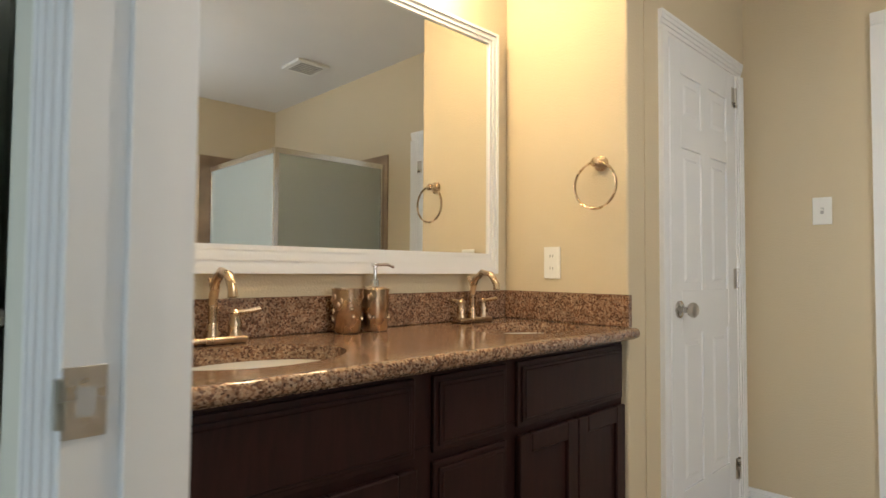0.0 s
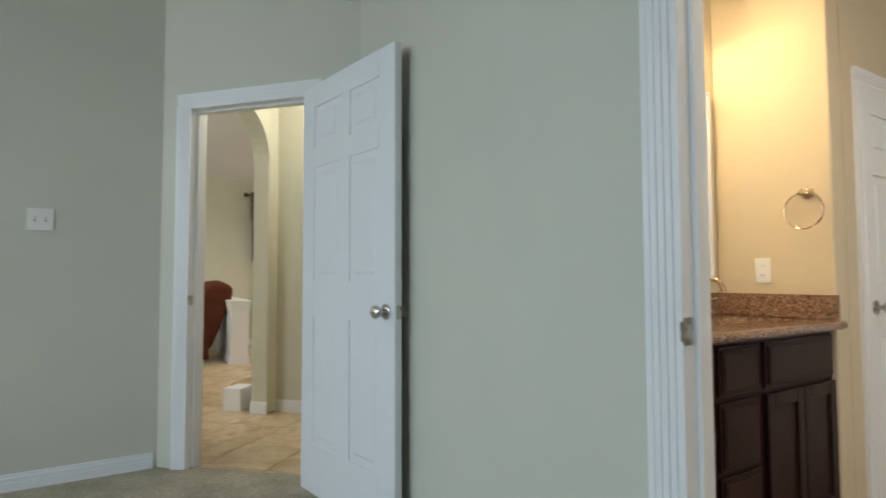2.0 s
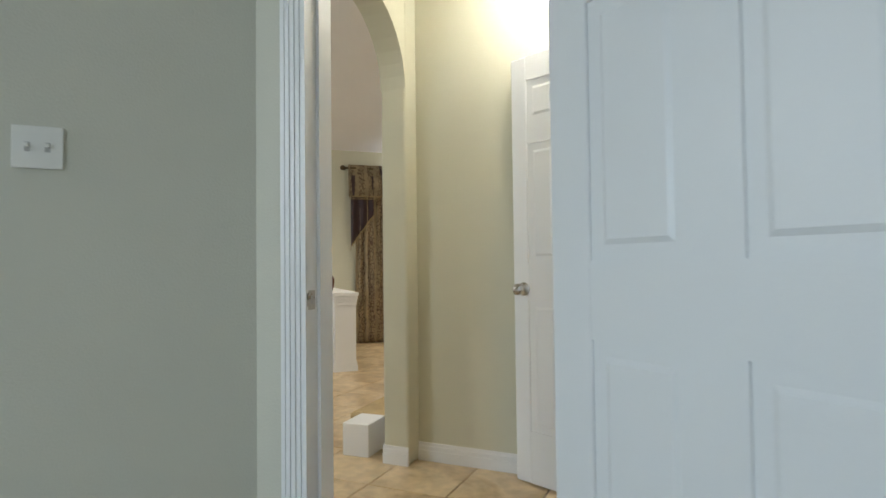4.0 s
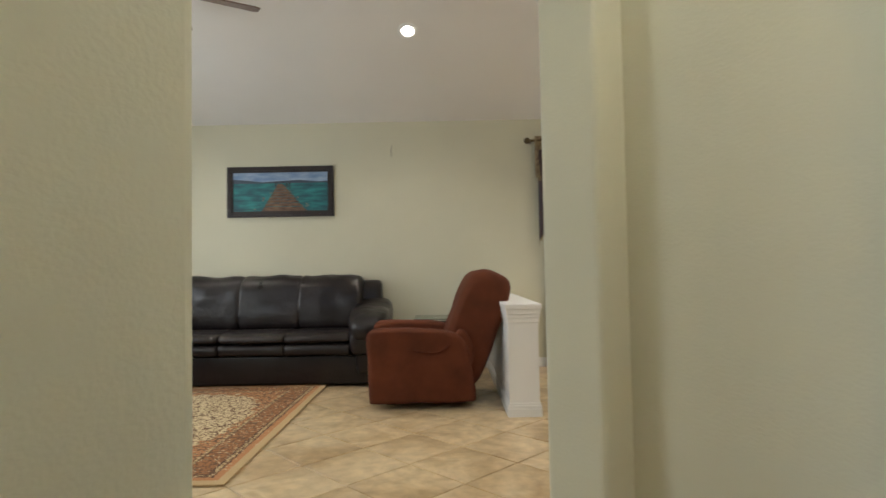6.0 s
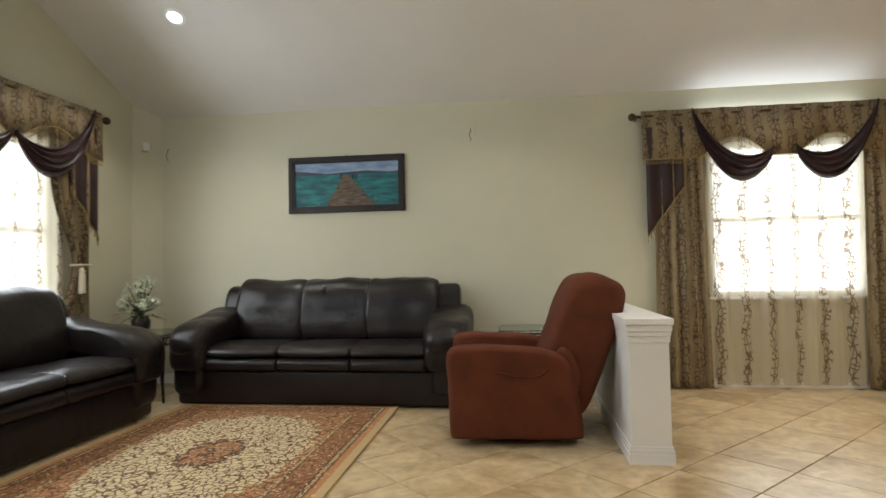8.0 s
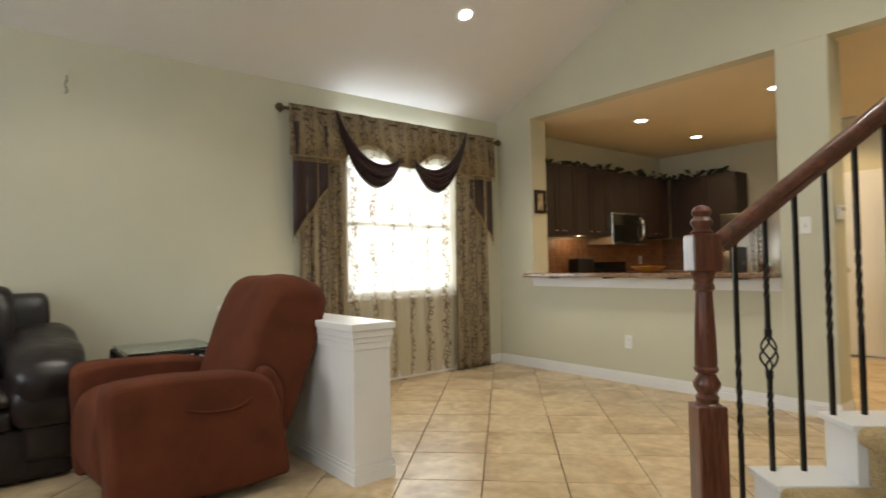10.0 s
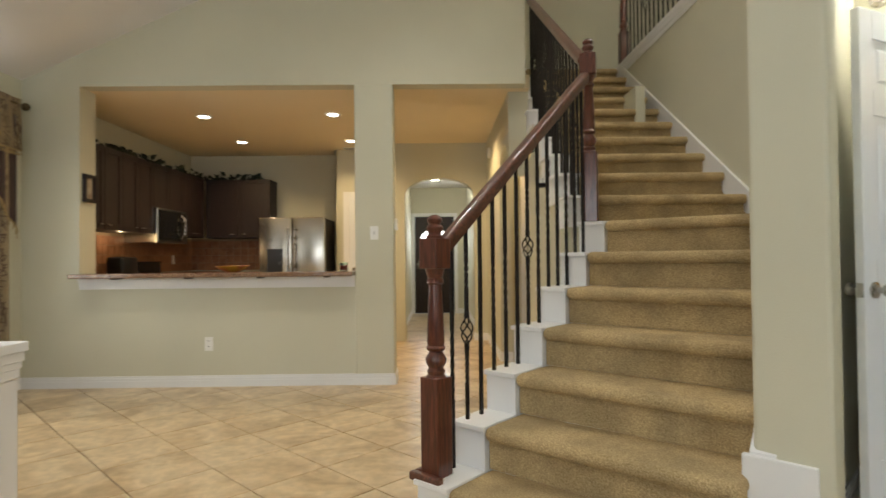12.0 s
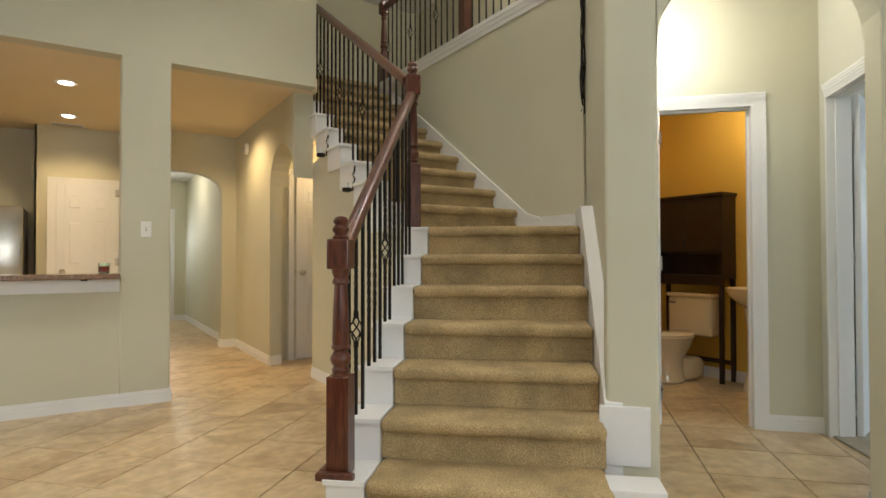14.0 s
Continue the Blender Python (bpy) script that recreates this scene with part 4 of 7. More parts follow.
def leather_sofa(name, M, w, seats, label):
    """Overstuffed sofa; x across, front at y = 0, back at y = 0.92."""
    d = holder(name, label, "sofa", M)
    aw = 0.31
    turn = pose(0, 0, 0, 0, 0, 90)          # side outlines run front to back
    part("base", box(B(), -w / 2 + 0.05, w / 2 - 0.05, 0.04, 0.88, 0.02, 0.29, 0.03, 3), BLACKLEATHER, d, "", True)
    iw = (w - 2 * aw) / seats
    for sgn in (-1, 1):
        cx = sgn * (w / 2 - aw / 2 - 0.01)
        body = [(0.02, 0.02), (0.0, 0.30), (0.05, 0.50), (0.30, 0.56), (0.88, 0.58), (0.90, 0.02)]
        part("arm", stuffed(body, aw * 0.84, 0.06, 0.0, 0.006, sgn), BLACKLEATHER, d, "", True, Matrix.Translation((cx + sgn * 0.02, 0, 0)) @ turn)
        roll = [(-0.03, 0.40), (-0.05, 0.56), (0.06, 0.66), (0.34, 0.70), (0.72, 0.76), (0.84, 0.66), (0.80, 0.53), (0.40, 0.50), (0.12, 0.46)]
        part("arm_pillow", stuffed(roll, aw * 1.12, 0.10, 0.08, 0.024, sgn * 3), BLACKLEATHER, d, "", True, Matrix.Translation((cx, 0, 0)) @ turn)
        fold = [(-0.035, 0.28), (-0.055, 0.40), (-0.03, 0.52), (0.10, 0.55), (0.16, 0.44), (0.08, 0.30)]
        part("arm_fold", stuffed(fold, aw * 1.0, 0.07, 0.03, 0.012, sgn * 5), BLACKLEATHER, d, "", True, Matrix.Translation((cx, 0, 0)) @ turn)
    for i in range(seats):
        cx = -w / 2 + aw + iw * (i + 0.5)
        low = [(0.0, 0.26), (-0.02, 0.36), (0.04, 0.405), (0.60, 0.40), (0.64, 0.27)]
        part("seat_cushion", stuffed(low, iw * 1.0, 0.025, 0.0, 0.006, i * 2.0), BLACKLEATHER, d, "", True, Matrix.Translation((cx, 0, 0)) @ turn)
        pad = [(0.02, 0.385), (-0.03, 0.43), (0.03, 0.485), (0.30, 0.495), (0.62, 0.47), (0.62, 0.39)]
        part("seat_pad", stuffed(pad, iw * 1.01, 0.04, 0.03, 0.014, i * 2.7 + 1), BLACKLEATHER, d, "", True, Matrix.Translation((cx, 0, 0)) @ turn)
        back = [(0.50, 0.45), (0.50, 0.66), (0.57, 0.90), (0.66, 0.995), (0.80, 0.985), (0.86, 0.80), (0.78, 0.45)]
        part("back_cushion", stuffed(back, iw * (1.07 if seats == 3 else 1.03), 0.055, 0.04, 0.022, i * 3.1 + 2), BLACKLEATHER, d, "", True, Matrix.Translation((cx, 0, 0)) @ turn)
    frame_back = [(0.66, 0.03), (0.64, 0.60), (0.70, 0.90), (0.80, 0.95), (0.91, 0.90), (0.92, 0.03)]
    part("back", stuffed(frame_back, w - 0.22, 0.05, 0.0, 0.004), BLACKLEATHER, d, "", True, turn)
    return d


leather_sofa("sofa", pose(-0.995, 6.12, 0, 0, 0, 0), 2.40, 3, "black leather three-seat sofa with overstuffed arms against the wall")
leather_sofa("loveseat", pose(-2.10, 4.97, 0, 0, 0, 90), 1.85, 2, "black leather loveseat under the curtained window")

# recliner, facing -x
d = holder("recliner", "rust brown fabric recliner armchair beside the half wall", "armchair", pose(0.605, 5.70, 0, 0, 0, 3))
part("base", box(B(), -0.38, 0.28, -0.28, 0.28, 0.05, 0.36, 0.03, 3), REDFAB, d, "", True)
side = [(-0.44, 0.045), (-0.45, 0.06), (-0.455, 0.30), (-0.47, 0.53), (-0.45, 0.585), (-0.37, 0.60), (-0.10, 0.595), (0.14, 0.575), (0.26, 0.52), (0.31, 0.32), (0.345, 0.08), (0.34, 0.05), (0.30, 0.045)]
for sgn in (-1, 1):
    part("arm", stuffed(side, 0.19, 0.045, 0.0, 0.008, sgn * 2.0), REDFAB, d, "", True, pose(0, sgn * 0.345, 0))
seat_ = [(-0.46, 0.12), (-0.48, 0.40), (-0.40, 0.50), (-0.10, 0.49), (0.22, 0.46), (0.24, 0.34), (-0.30, 0.30), (-0.36, 0.10)]
part("seat_cushion", stuffed(seat_, 0.54, 0.05, 0.02, 0.010, 4.0), REDFAB, d, "", True)
back_ = [(0.10, 0.40), (0.17, 0.64), (0.30, 0.95), (0.37, 1.01), (0.48, 1.025), (0.62, 0.96), (0.65, 0.86), (0.52, 0.50), (0.38, 0.14), (0.20, 0.10)]
part("backrest", stuffed(back_, 0.64, 0.10, 0.02, 0.012, 7.0), REDFAB, d, "", True)
for sgn in (-1, 1):
    part("side_pocket", tube(B(), [(-0.16, sgn * 0.442, 0.45), (-0.06, sgn * 0.446, 0.425), (0.04, sgn * 0.446, 0.42), (0.10, sgn * 0.446, 0.435), (0.14, sgn * 0.440, 0.47)], 0.006, 6), REDFAB, d, "", True)
    gather = [(0.20, 0.30), (0.16, 0.50), (0.22, 0.60), (0.30, 0.56), (0.34, 0.40), (0.30, 0.26)]
    part("gathered_corner", stuffed(gather, 0.10, 0.04, 0.0, 0.022, sgn * 9.0), REDFAB, d, "", True, pose(0, sgn * 0.345, 0))
DARKBASE = mat("dark_base", (0.02, 0.015, 0.012), 0.6)
for x in (-0.30, 0.24):
    part("foot", box(B(), x - 0.04, x + 0.04, -0.24, 0.24, 0.0, 0.05, 0.01), DARKBASE, d)

# half wall with cap
KX0, KX1, KY0 = 1.185, 1.395, 5.05
d = holder("half_wall", "white painted half wall with a moulded cap", "half wall", kind="structure")
part("wall_panel", box(B(), KX0, KX1, KY0, YS - 0.002, 0, 0.72), TRIM, d)
bm = B()
for z0, z1, o in ((0.65, 0.685, 0.006), (0.685, 0.71, 0.011), (0.71, 0.745, 0.016), (0.745, 0.78, 0.024)):
    box(bm, KX0 - o, KX1 + o, KY0 - o, YS - 0.003, z0, z1, 0.003, 1)
part("cap", bm, TRIM, d)
bm = B()
for z0, z1, o in ((0, 0.055, 0.014), (0.055, 0.063, 0.008), (0.063, 0.078, 0.012), (0.078, 0.095, 0.007)):
    box(bm, KX0 - o, KX1 + o, KY0 - o, YS - 0.003, z0, z1)
part("baseboard", bm, TRIM, d)

# rug
def rug_mat():
    m = bpy.data.materials.new("oriental_rug")
    m.use_nodes = True
    nt = m.node_tree
    b = nt.nodes["Principled BSDF"]
    b.inputs["Roughness"].default_value = 0.95
    L = nt.links.new
    N = nt.nodes.new
    tc = N("ShaderNodeTexCoord")
    sx = N("ShaderNodeSeparateXYZ")
    L(tc.outputs["Object"], sx.inputs[0])
    def math_(op, a, bb=None):
        n_ = N("ShaderNodeMath")
        n_.operation = op
        for i, q in enumerate((a, bb)):
            if q is None:
                continue
            if isinstance(q, (int, float)):
                n_.inputs[i].default_value = q
            else:
                L(q, n_.inputs[i])
        return n_.outputs[0]
    ax, ay = math_("ABSOLUTE", sx.outputs[0]), math_("ABSOLUTE", sx.outputs[1])
    edge = math_("MINIMUM", math_("SUBTRACT", 0.88, ax), math_("SUBTRACT", 1.20, ay))
    rad = math_("POWER", math_("ADD", math_("POWER", math_("DIVIDE", ax, 0.62), 2.4), math_("POWER", math_("DIVIDE", ay, 0.92), 2.4)), 0.42)
    wob = N("ShaderNodeTexVoronoi")
    wob.inputs["Scale"].default_value = 14
    L(tc.outputs["Object"], wob.inputs["Vector"])
    rad2 = math_("ADD", rad, math_("MULTIPLY", wob.outputs["Distance"], 0.18))
    def ramp(f, stops):
        cr = N("ShaderNodeValToRGB")
        cr.color_ramp.interpolation = "CONSTANT"
        while len(cr.color_ramp.elements) < len(stops):
            cr.color_ramp.elements.new(0.5)
        for e, (p, c) in zip(cr.color_ramp.elements, stops):
            e.position, e.color = p, (*c, 1)
        L(f, cr.inputs[0])
        return cr.outputs[0]
    red, cream, dark, rust, gold = (0.30, 0.125, 0.045), (0.60, 0.48, 0.29), (0.07, 0.035, 0.018), (0.42, 0.19, 0.075), (0.46, 0.33, 0.17)
    field = ramp(rad2, [(0.0, rust), (0.12, dark), (0.16, rust), (0.30, dark), (0.35, cream), (0.98, rust)])
    band = ramp(edge, [(0.0, gold), (0.05, rust), (0.09, dark), (0.10, gold), (0.125, dark), (0.135, red), (0.27, dark), (0.28, gold), (0.30, rust)])
    isf = math_("GREATER_THAN", edge, 0.31)
    mx = N("ShaderNodeMix")
    mx.data_type = "RGBA"
    L(isf, mx.inputs["Factor"])
    L(band, mx.inputs["A"])
    L(field, mx.inputs["B"])
    # scrolling vines: warped cell edges
    nz = N("ShaderNodeTexNoise")
    nz.inputs["Scale"].default_value = 7
    L(tc.outputs["Object"], nz.inputs["Vector"])
    add = N("ShaderNodeVectorMath")
    add.operation = "MULTIPLY_ADD"
    add.inputs[1].default_value = (0.12, 0.12, 0.12)
    L(nz.outputs["Color"], add.inputs[0])
    L(tc.outputs["Object"], add.inputs[2])
    vo = N("ShaderNodeTexVoronoi")
    vo.feature = "DISTANCE_TO_EDGE"
    vo.inputs["Scale"].default_value = 25
    L(add.outputs[0], vo.inputs["Vector"])
    vine = math_("LESS_THAN", vo.outputs["Distance"], 0.085)
    v2 = N("ShaderNodeTexVoronoi")
    v2.inputs["Scale"].default_value = 34
    L(add.outputs[0], v2.inputs["Vector"])
    dots = math_("LESS_THAN", v2.outputs["Distance"], 0.24)
    m2 = N("ShaderNodeMix")
    m2.data_type = "RGBA"
    L(math_("MULTIPLY", vine, math_("GREATER_THAN", edge, 0.085)), m2.inputs["Factor"])
    L(mx.outputs["Result"], m2.inputs["A"])
    m2.inputs["B"].default_value = (0.13, 0.065, 0.03, 1)
    m3 = N("ShaderNodeMix")
    m3.data_type = "RGBA"
    L(math_("MULTIPLY", dots, math_("GREATER_THAN", edge, 0.04)), m3.inputs["Factor"])
    L(m2.outputs["Result"], m3.inputs["A"])
    m3.inputs["B"].default_value = (0.56, 0.42, 0.25, 1)
    L(m3.outputs["Result"], b.inputs["Base Color"])
    fz = N("ShaderNodeTexNoise")
    fz.inputs["Scale"].default_value = 260
    L(tc.outputs["Object"], fz.inputs["Vector"])
    bp = N("ShaderNodeBump")
    bp.inputs["Strength"].default_value = 0.5
    bp.inputs["Distance"].default_value = 0.01
    L(fz.outputs["Fac"], bp.inputs["Height"])
    L(bp.outputs[0], b.inputs["Normal"])
    return m


bm = box(B(), -0.88, 0.88, -1.20, 1.20, 0.001, 0.014, 0.004)
r_ = solid("area_rug", bm, rug_mat(), "oriental area rug with a rust border and cream medallion field", "rug")
r_.matrix_world = pose(-1.21, 5.04, 0.001, 0, 0, 0)

# ---- windows and curtains ----


def branch_mask(nt, pitch, width, thin, scale):
    """Nodes for a woven branch pattern that runs in upright columns; gives a socket that is 1 on the branches."""
    L, N = nt.links.new, nt.nodes.new
    def calc(op, a, b=None):
        n_ = N("ShaderNodeMath")
        n_.operation = op
        for i, q in enumerate((a, b)):
            if isinstance(q, (int, float)):
                n_.inputs[i].default_value = q
            elif q is not None:
                L(q, n_.inputs[i])
        return n_.outputs[0]
    tc = N("ShaderNodeTexCoord")
    sx = N("ShaderNodeSeparateXYZ")
    L(tc.outputs["Object"], sx.inputs[0])
    sway = calc("MULTIPLY", calc("SINE", calc("MULTIPLY", sx.outputs[2], 17.0)), 0.012)
    u = calc("ABSOLUTE", calc("SUBTRACT", calc("FRACT", calc("DIVIDE", calc("ADD", sx.outputs[0], sway), pitch)), 0.5))
    mp = N("ShaderNodeMapping")
    mp.inputs["Scale"].default_value = (1, 0.2, 0.55)
    L(tc.outputs["Object"], mp.inputs[0])
    v = N("ShaderNodeTexVoronoi")
    v.feature = "DISTANCE_TO_EDGE"
    v.inputs["Scale"].default_value = scale
    L(mp.outputs[0], v.inputs["Vector"])
    twig = calc("MULTIPLY", calc("LESS_THAN", v.outputs["Distance"], thin), calc("LESS_THAN", u, width))
    stem = calc("LESS_THAN", u, 0.014)
    return calc("MAXIMUM", twig, stem)


BROCADE = mat("brocade", (0.26, 0.20, 0.115), 0.6, var=0.2, scale=9, bump=0.15, bscale=140)
_nt = BROCADE.node_tree
_mix = _nt.nodes.new("ShaderNodeMix")
_mix.data_type = "RGBA"
_nt.links.new(branch_mask(_nt, 0.13, 0.33, 0.075, 34), _mix.inputs["Factor"])
_old = _nt.nodes["Principled BSDF"].inputs["Base Color"].links[0].from_socket
_nt.links.new(_old, _mix.inputs["A"])
_mix.inputs["B"].default_value = (0.10, 0.06, 0.032, 1)
_nt.links.new(_mix.outputs["Result"], _nt.nodes["Principled BSDF"].inputs["Base Color"])
PLUM = mat("dark_plum_satin", (0.030, 0.012, 0.014), 0.38, var=0.25, scale=8, bump=0.1, bscale=60)
FRINGE = mat("gold_fringe", (0.30, 0.22, 0.10), 0.7, var=0.3, scale=90)
ROD = mat("antique_bronze_rod", (0.10, 0.07, 0.035), 0.4, 0.7, var=0.2, scale=20)


def sheer_mat(name):
    m = bpy.data.materials.new(name)
    m.use_nodes = True
    nt = m.node_tree
    L, N = nt.links.new, nt.nodes.new
    b = nt.nodes["Principled BSDF"]
    cr = N("ShaderNodeValToRGB")
    cr.color_ramp.elements[0].position, cr.color_ramp.elements[0].color = 0.4, (0.80, 0.74, 0.62, 1)
    cr.color_ramp.elements[1].position, cr.color_ramp.elements[1].color = 0.6, (0.26, 0.185, 0.12, 1)
    mask = branch_mask(nt, 0.21, 0.15, 0.075, 30)
    L(mask, cr.inputs[0])
    L(cr.outputs[0], b.inputs["Base Color"])
    b.inputs["Roughness"].default_value = 0.9
    tr = N("ShaderNodeBsdfTranslucent")
    L(cr.outputs[0], tr.inputs["Color"])
    tp = N("ShaderNodeBsdfTransparent")
    m1, m2 = N("ShaderNodeMixShader"), N("ShaderNodeMixShader")
    m1.inputs[0].default_value = 0.55
    gap = N("ShaderNodeMapRange")
    gap.inputs["To Min"].default_value, gap.inputs["To Max"].default_value = 0.30, 0.02
    L(mask, gap.inputs["Value"])
    L(gap.outputs[0], m2.inputs[0])
    L(b.outputs[0], m1.inputs[1])
    L(tr.outputs[0], m1.inputs[2])
    L(m1.outputs[0], m2.inputs[1])
    L(tp.outputs[0], m2.inputs[2])
    L(m2.outputs[0], nt.nodes["Material Output"].inputs[0])
    return m


SHEER = sheer_mat("sheer_voile")
GLASS = bpy.data.materials.new("window_glass")
GLASS.use_nodes = True
GLASS.node_tree.nodes["Principled BSDF"].inputs["Transmission Weight"].default_value = 1.0
GLASS.node_tree.nodes["Principled BSDF"].inputs["Roughness"].default_value = 0.0
GLASS.node_tree.nodes["Principled BSDF"].inputs["IOR"].default_value = 1.02


def cloth(bm, x0, x1, z0, z1, y, amp, waves, pinch=None, nx=90, nz=16, ph=0.0):
    """A hanging cloth with folds, from z0 up to z1; pinch(t) gives (centre shift, width) at height share t."""
    grid = []
    for j in range(nz + 1):
        t = j / nz
        z = z0 + (z1 - z0) * t
        c, w = pinch(t) if pinch else (0.0, 1.0)
        row = []
        for i in range(nx + 1):
            s = i / nx
            x = (x0 + x1) / 2 + c + (s - 0.5) * (x1 - x0) * w
            yy = y + amp * math.sin(2 * math.pi * waves * s + ph) + 0.3 * amp * math.sin(2 * math.pi * waves * 2.3 * s + 1 + t * 2)
            row.append(bm.verts.new((x, yy, z)))
        grid.append(row)
    for a, b in zip(grid, grid[1:]):
        for i in range(nx):
            bm.faces.new((a[i], a[i + 1], b[i + 1], b[i]))
    return bm


def thick(ob, t=0.004):
    mo = ob.modifiers.new("solidify", "SOLIDIFY")
    mo.thickness = t
    return ob


def window_unit(M, w, z0, z1, label):
    """Frame, bars and panes in an opening of width w; local x across, room at -y, wall's face at y = 0."""
    d = holder("window", label, "window", M, kind="structure")
    bm = B()
    f = 0.045
    box(bm, -w / 2, -w / 2 + f, 0.05, 0.11, z0, z1)
    box(bm, w / 2 - f, w / 2, 0.05, 0.11, z0, z1)
    box(bm, -w / 2 + f, w / 2 - f, 0.05, 0.11, z0, z0 + f)
    box(bm, -w / 2 + f, w / 2 - f, 0.05, 0.11, z1 - f, z1)
    box(bm, -w / 2 + f, w / 2 - f, 0.06, 0.10, (z0 + z1) / 2 - 0.02, (z0 + z1) / 2 + 0.02)
    part("window_frame", bm, TRIM, d)
    part("window_sill", box(B(), -w / 2 - 0.03, w / 2 + 0.03, -0.03, 0.05, z0 - 0.025, z0, 0.004), TRIM, d)
    for a, b in ((z0 + f, (z0 + z1) / 2 - 0.02), ((z0 + z1) / 2 + 0.02, z1 - f)):
        p_ = part("pane", box(B(), -w / 2 + f, w / 2 - f, 0.078, 0.082, a, b), GLASS, d)
        p_.visible_shadow = False
    return d


def curtain_set(M, w, zr, side_w, swags, tied, label):
    """Rod, sheers, side drapes, valance with swags and cascades over a window; local x across, the wall's face at y = 0, room at -y."""
    d = holder("curtains", label, "curtain", M)
    bm = B()
    cyl(bm, (-w / 2 - 0.05, -0.10, zr), (w / 2 + 0.05, -0.10, zr), 0.014, seg=12)
    for sgn in (-1, 1):
        ball(bm, (sgn * (w / 2 + 0.075), -0.10, zr), 0.034, 0.034, 0.034, 14, 10)
        cyl(bm, (sgn * (w / 2 + 0.03), -0.10, zr), (sgn * (w / 2 + 0.03), 0.0, zr - 0.01), 0.009, seg=8)
    part("rod", bm, ROD, d, "bronze curtain rod with ball finials", True)
    bm = cloth(B(), -w / 2 + 0.18, w / 2 - 0.18, 0.03, zr - 0.05, -0.035, 0.020, 11, nx=160)
    part("sheer", bm, SHEER, d, "cream sheer with vine pattern", True)
    for sgn in (-1, 1):
        cx = sgn * (w / 2 - side_w / 2 - 0.10)
        if tied:
            def pinch(t, sgn=sgn):
                k = math.exp(-((t - 0.48) / 0.16) ** 2)
                lean = sgn * 0.10 * k
                return lean - sgn * 0.06 * max(0, t - 0.55), 1.0 - 0.62 * k
        else:
            def pinch(t, sgn=sgn):
                return 0.0, 0.95 + 0.12 * (1 - t)
        bm = cloth(B(), cx - side_w / 2, cx + side_w / 2, 0.01, zr - 0.03, -0.085, 0.020, 5, pinch, nx=60, nz=30)
        thick(part("drape", bm, BROCADE, d, "brown and gold brocade drape", True))
        if tied:
            zt = 0.01 + (zr - 0.04) * 0.48
            bm = B()
            tube(bm, [(cx + sgn * 0.10 + 0.09 * math.cos(a), -0.09 + 0.05 * math.sin(a), zt) for a in [2 * math.pi * i / 20 for i in range(20)]], 0.010, 6, True)
            lathe(bm, [(0.004, 0), (0.022, -0.02), (0.020, -0.05), (0.026, -0.07), (0.030, -0.20), (0.026, -0.21)], (cx + sgn * 0.04, -0.15, zt - 0.02), 12)
            part("tieback_tassel", bm, mat("cream_tassel", (0.62, 0.55, 0.42), 0.7), d, "", True)
    # valance boards and cascades
    n = 64
    bm = B()
    lo, hi = [], []
    for i in range(n + 1):
        s = i / n
        x = -w / 2 + w * s
        a = abs(s - 0.5) * 2
        if swags == 2:
            drop = 0.38 - (0.17 * math.sin(math.pi * (a - 0.10) / 0.48) if 0.10 < a < 0.58 else 0.0)
        elif a < 0.33:
            drop = 0.37 - 0.17 * math.cos(math.pi * a / 0.66)
        else:
            drop = 0.37 - (0.17 * math.sin(math.pi * (a - 0.33) / 0.57) if a < 0.90 else 0.0)
        yy = -0.125 + 0.008 * math.sin(s * 60)
        lo.append(bm.verts.new((x, yy, zr - drop)))
        hi.append(bm.verts.new((x, yy + 0.01, zr + 0.045)))
    for i in range(n):
        bm.faces.new((lo[i], lo[i + 1], hi[i + 1], hi[i]))
    fr = [v.co.copy() for v in lo]
    thick(part("valance", bm, BROCADE, d, "brocade valance with a scalloped edge", True), 0.006)
    bm = B()
    tube(bm, fr, 0.006, 5)
    for i in range(0, n):
        for q in (0.25, 0.75):
            c = fr[i].lerp(fr[i + 1], q)
            cyl(bm, c, c + Vector((0, 0, -0.045)), 0.0025, 0.0045, 5)
    part("bead_fringe", bm, FRINGE, d, "gold bead fringe")
    for sgn in (-1, 1):
        bm = B()
        x_in, x_out = sgn * (w / 2 - 0.34), sgn * (w / 2 - 0.03)
        g = []
        for j in range(9):
            t = j / 8
            row = []
            for i in range(13):
                s = i / 12
                x = x_out + (x_in - x_out) * s
                row.append(bm.verts.new((x, -0.105 - 0.012 * math.sin(s * 14), zr - 0.10 - t * (0.95 - 0.42 * s))))
            g.append(row)
        for a, b in zip(g, g[1:]):
            for i in range(12):
                bm.faces.new((a[i], a[i + 1], b[i + 1], b[i]))
        edge = [v.co.copy() for v in g[-1]]
        thick(part("cascade", bm, PLUM, d, "dark plum satin cascade", True))
        bm = B()
        tube(bm, [p + Vector((0, -0.006, 0)) for p in edge], 0.007, 5)
        for p in edge:
            cyl(bm, p, p + Vector((0, 0, -0.05)), 0.003, 0.005, 5)
        part("bead_fringe", bm, FRINGE, d)
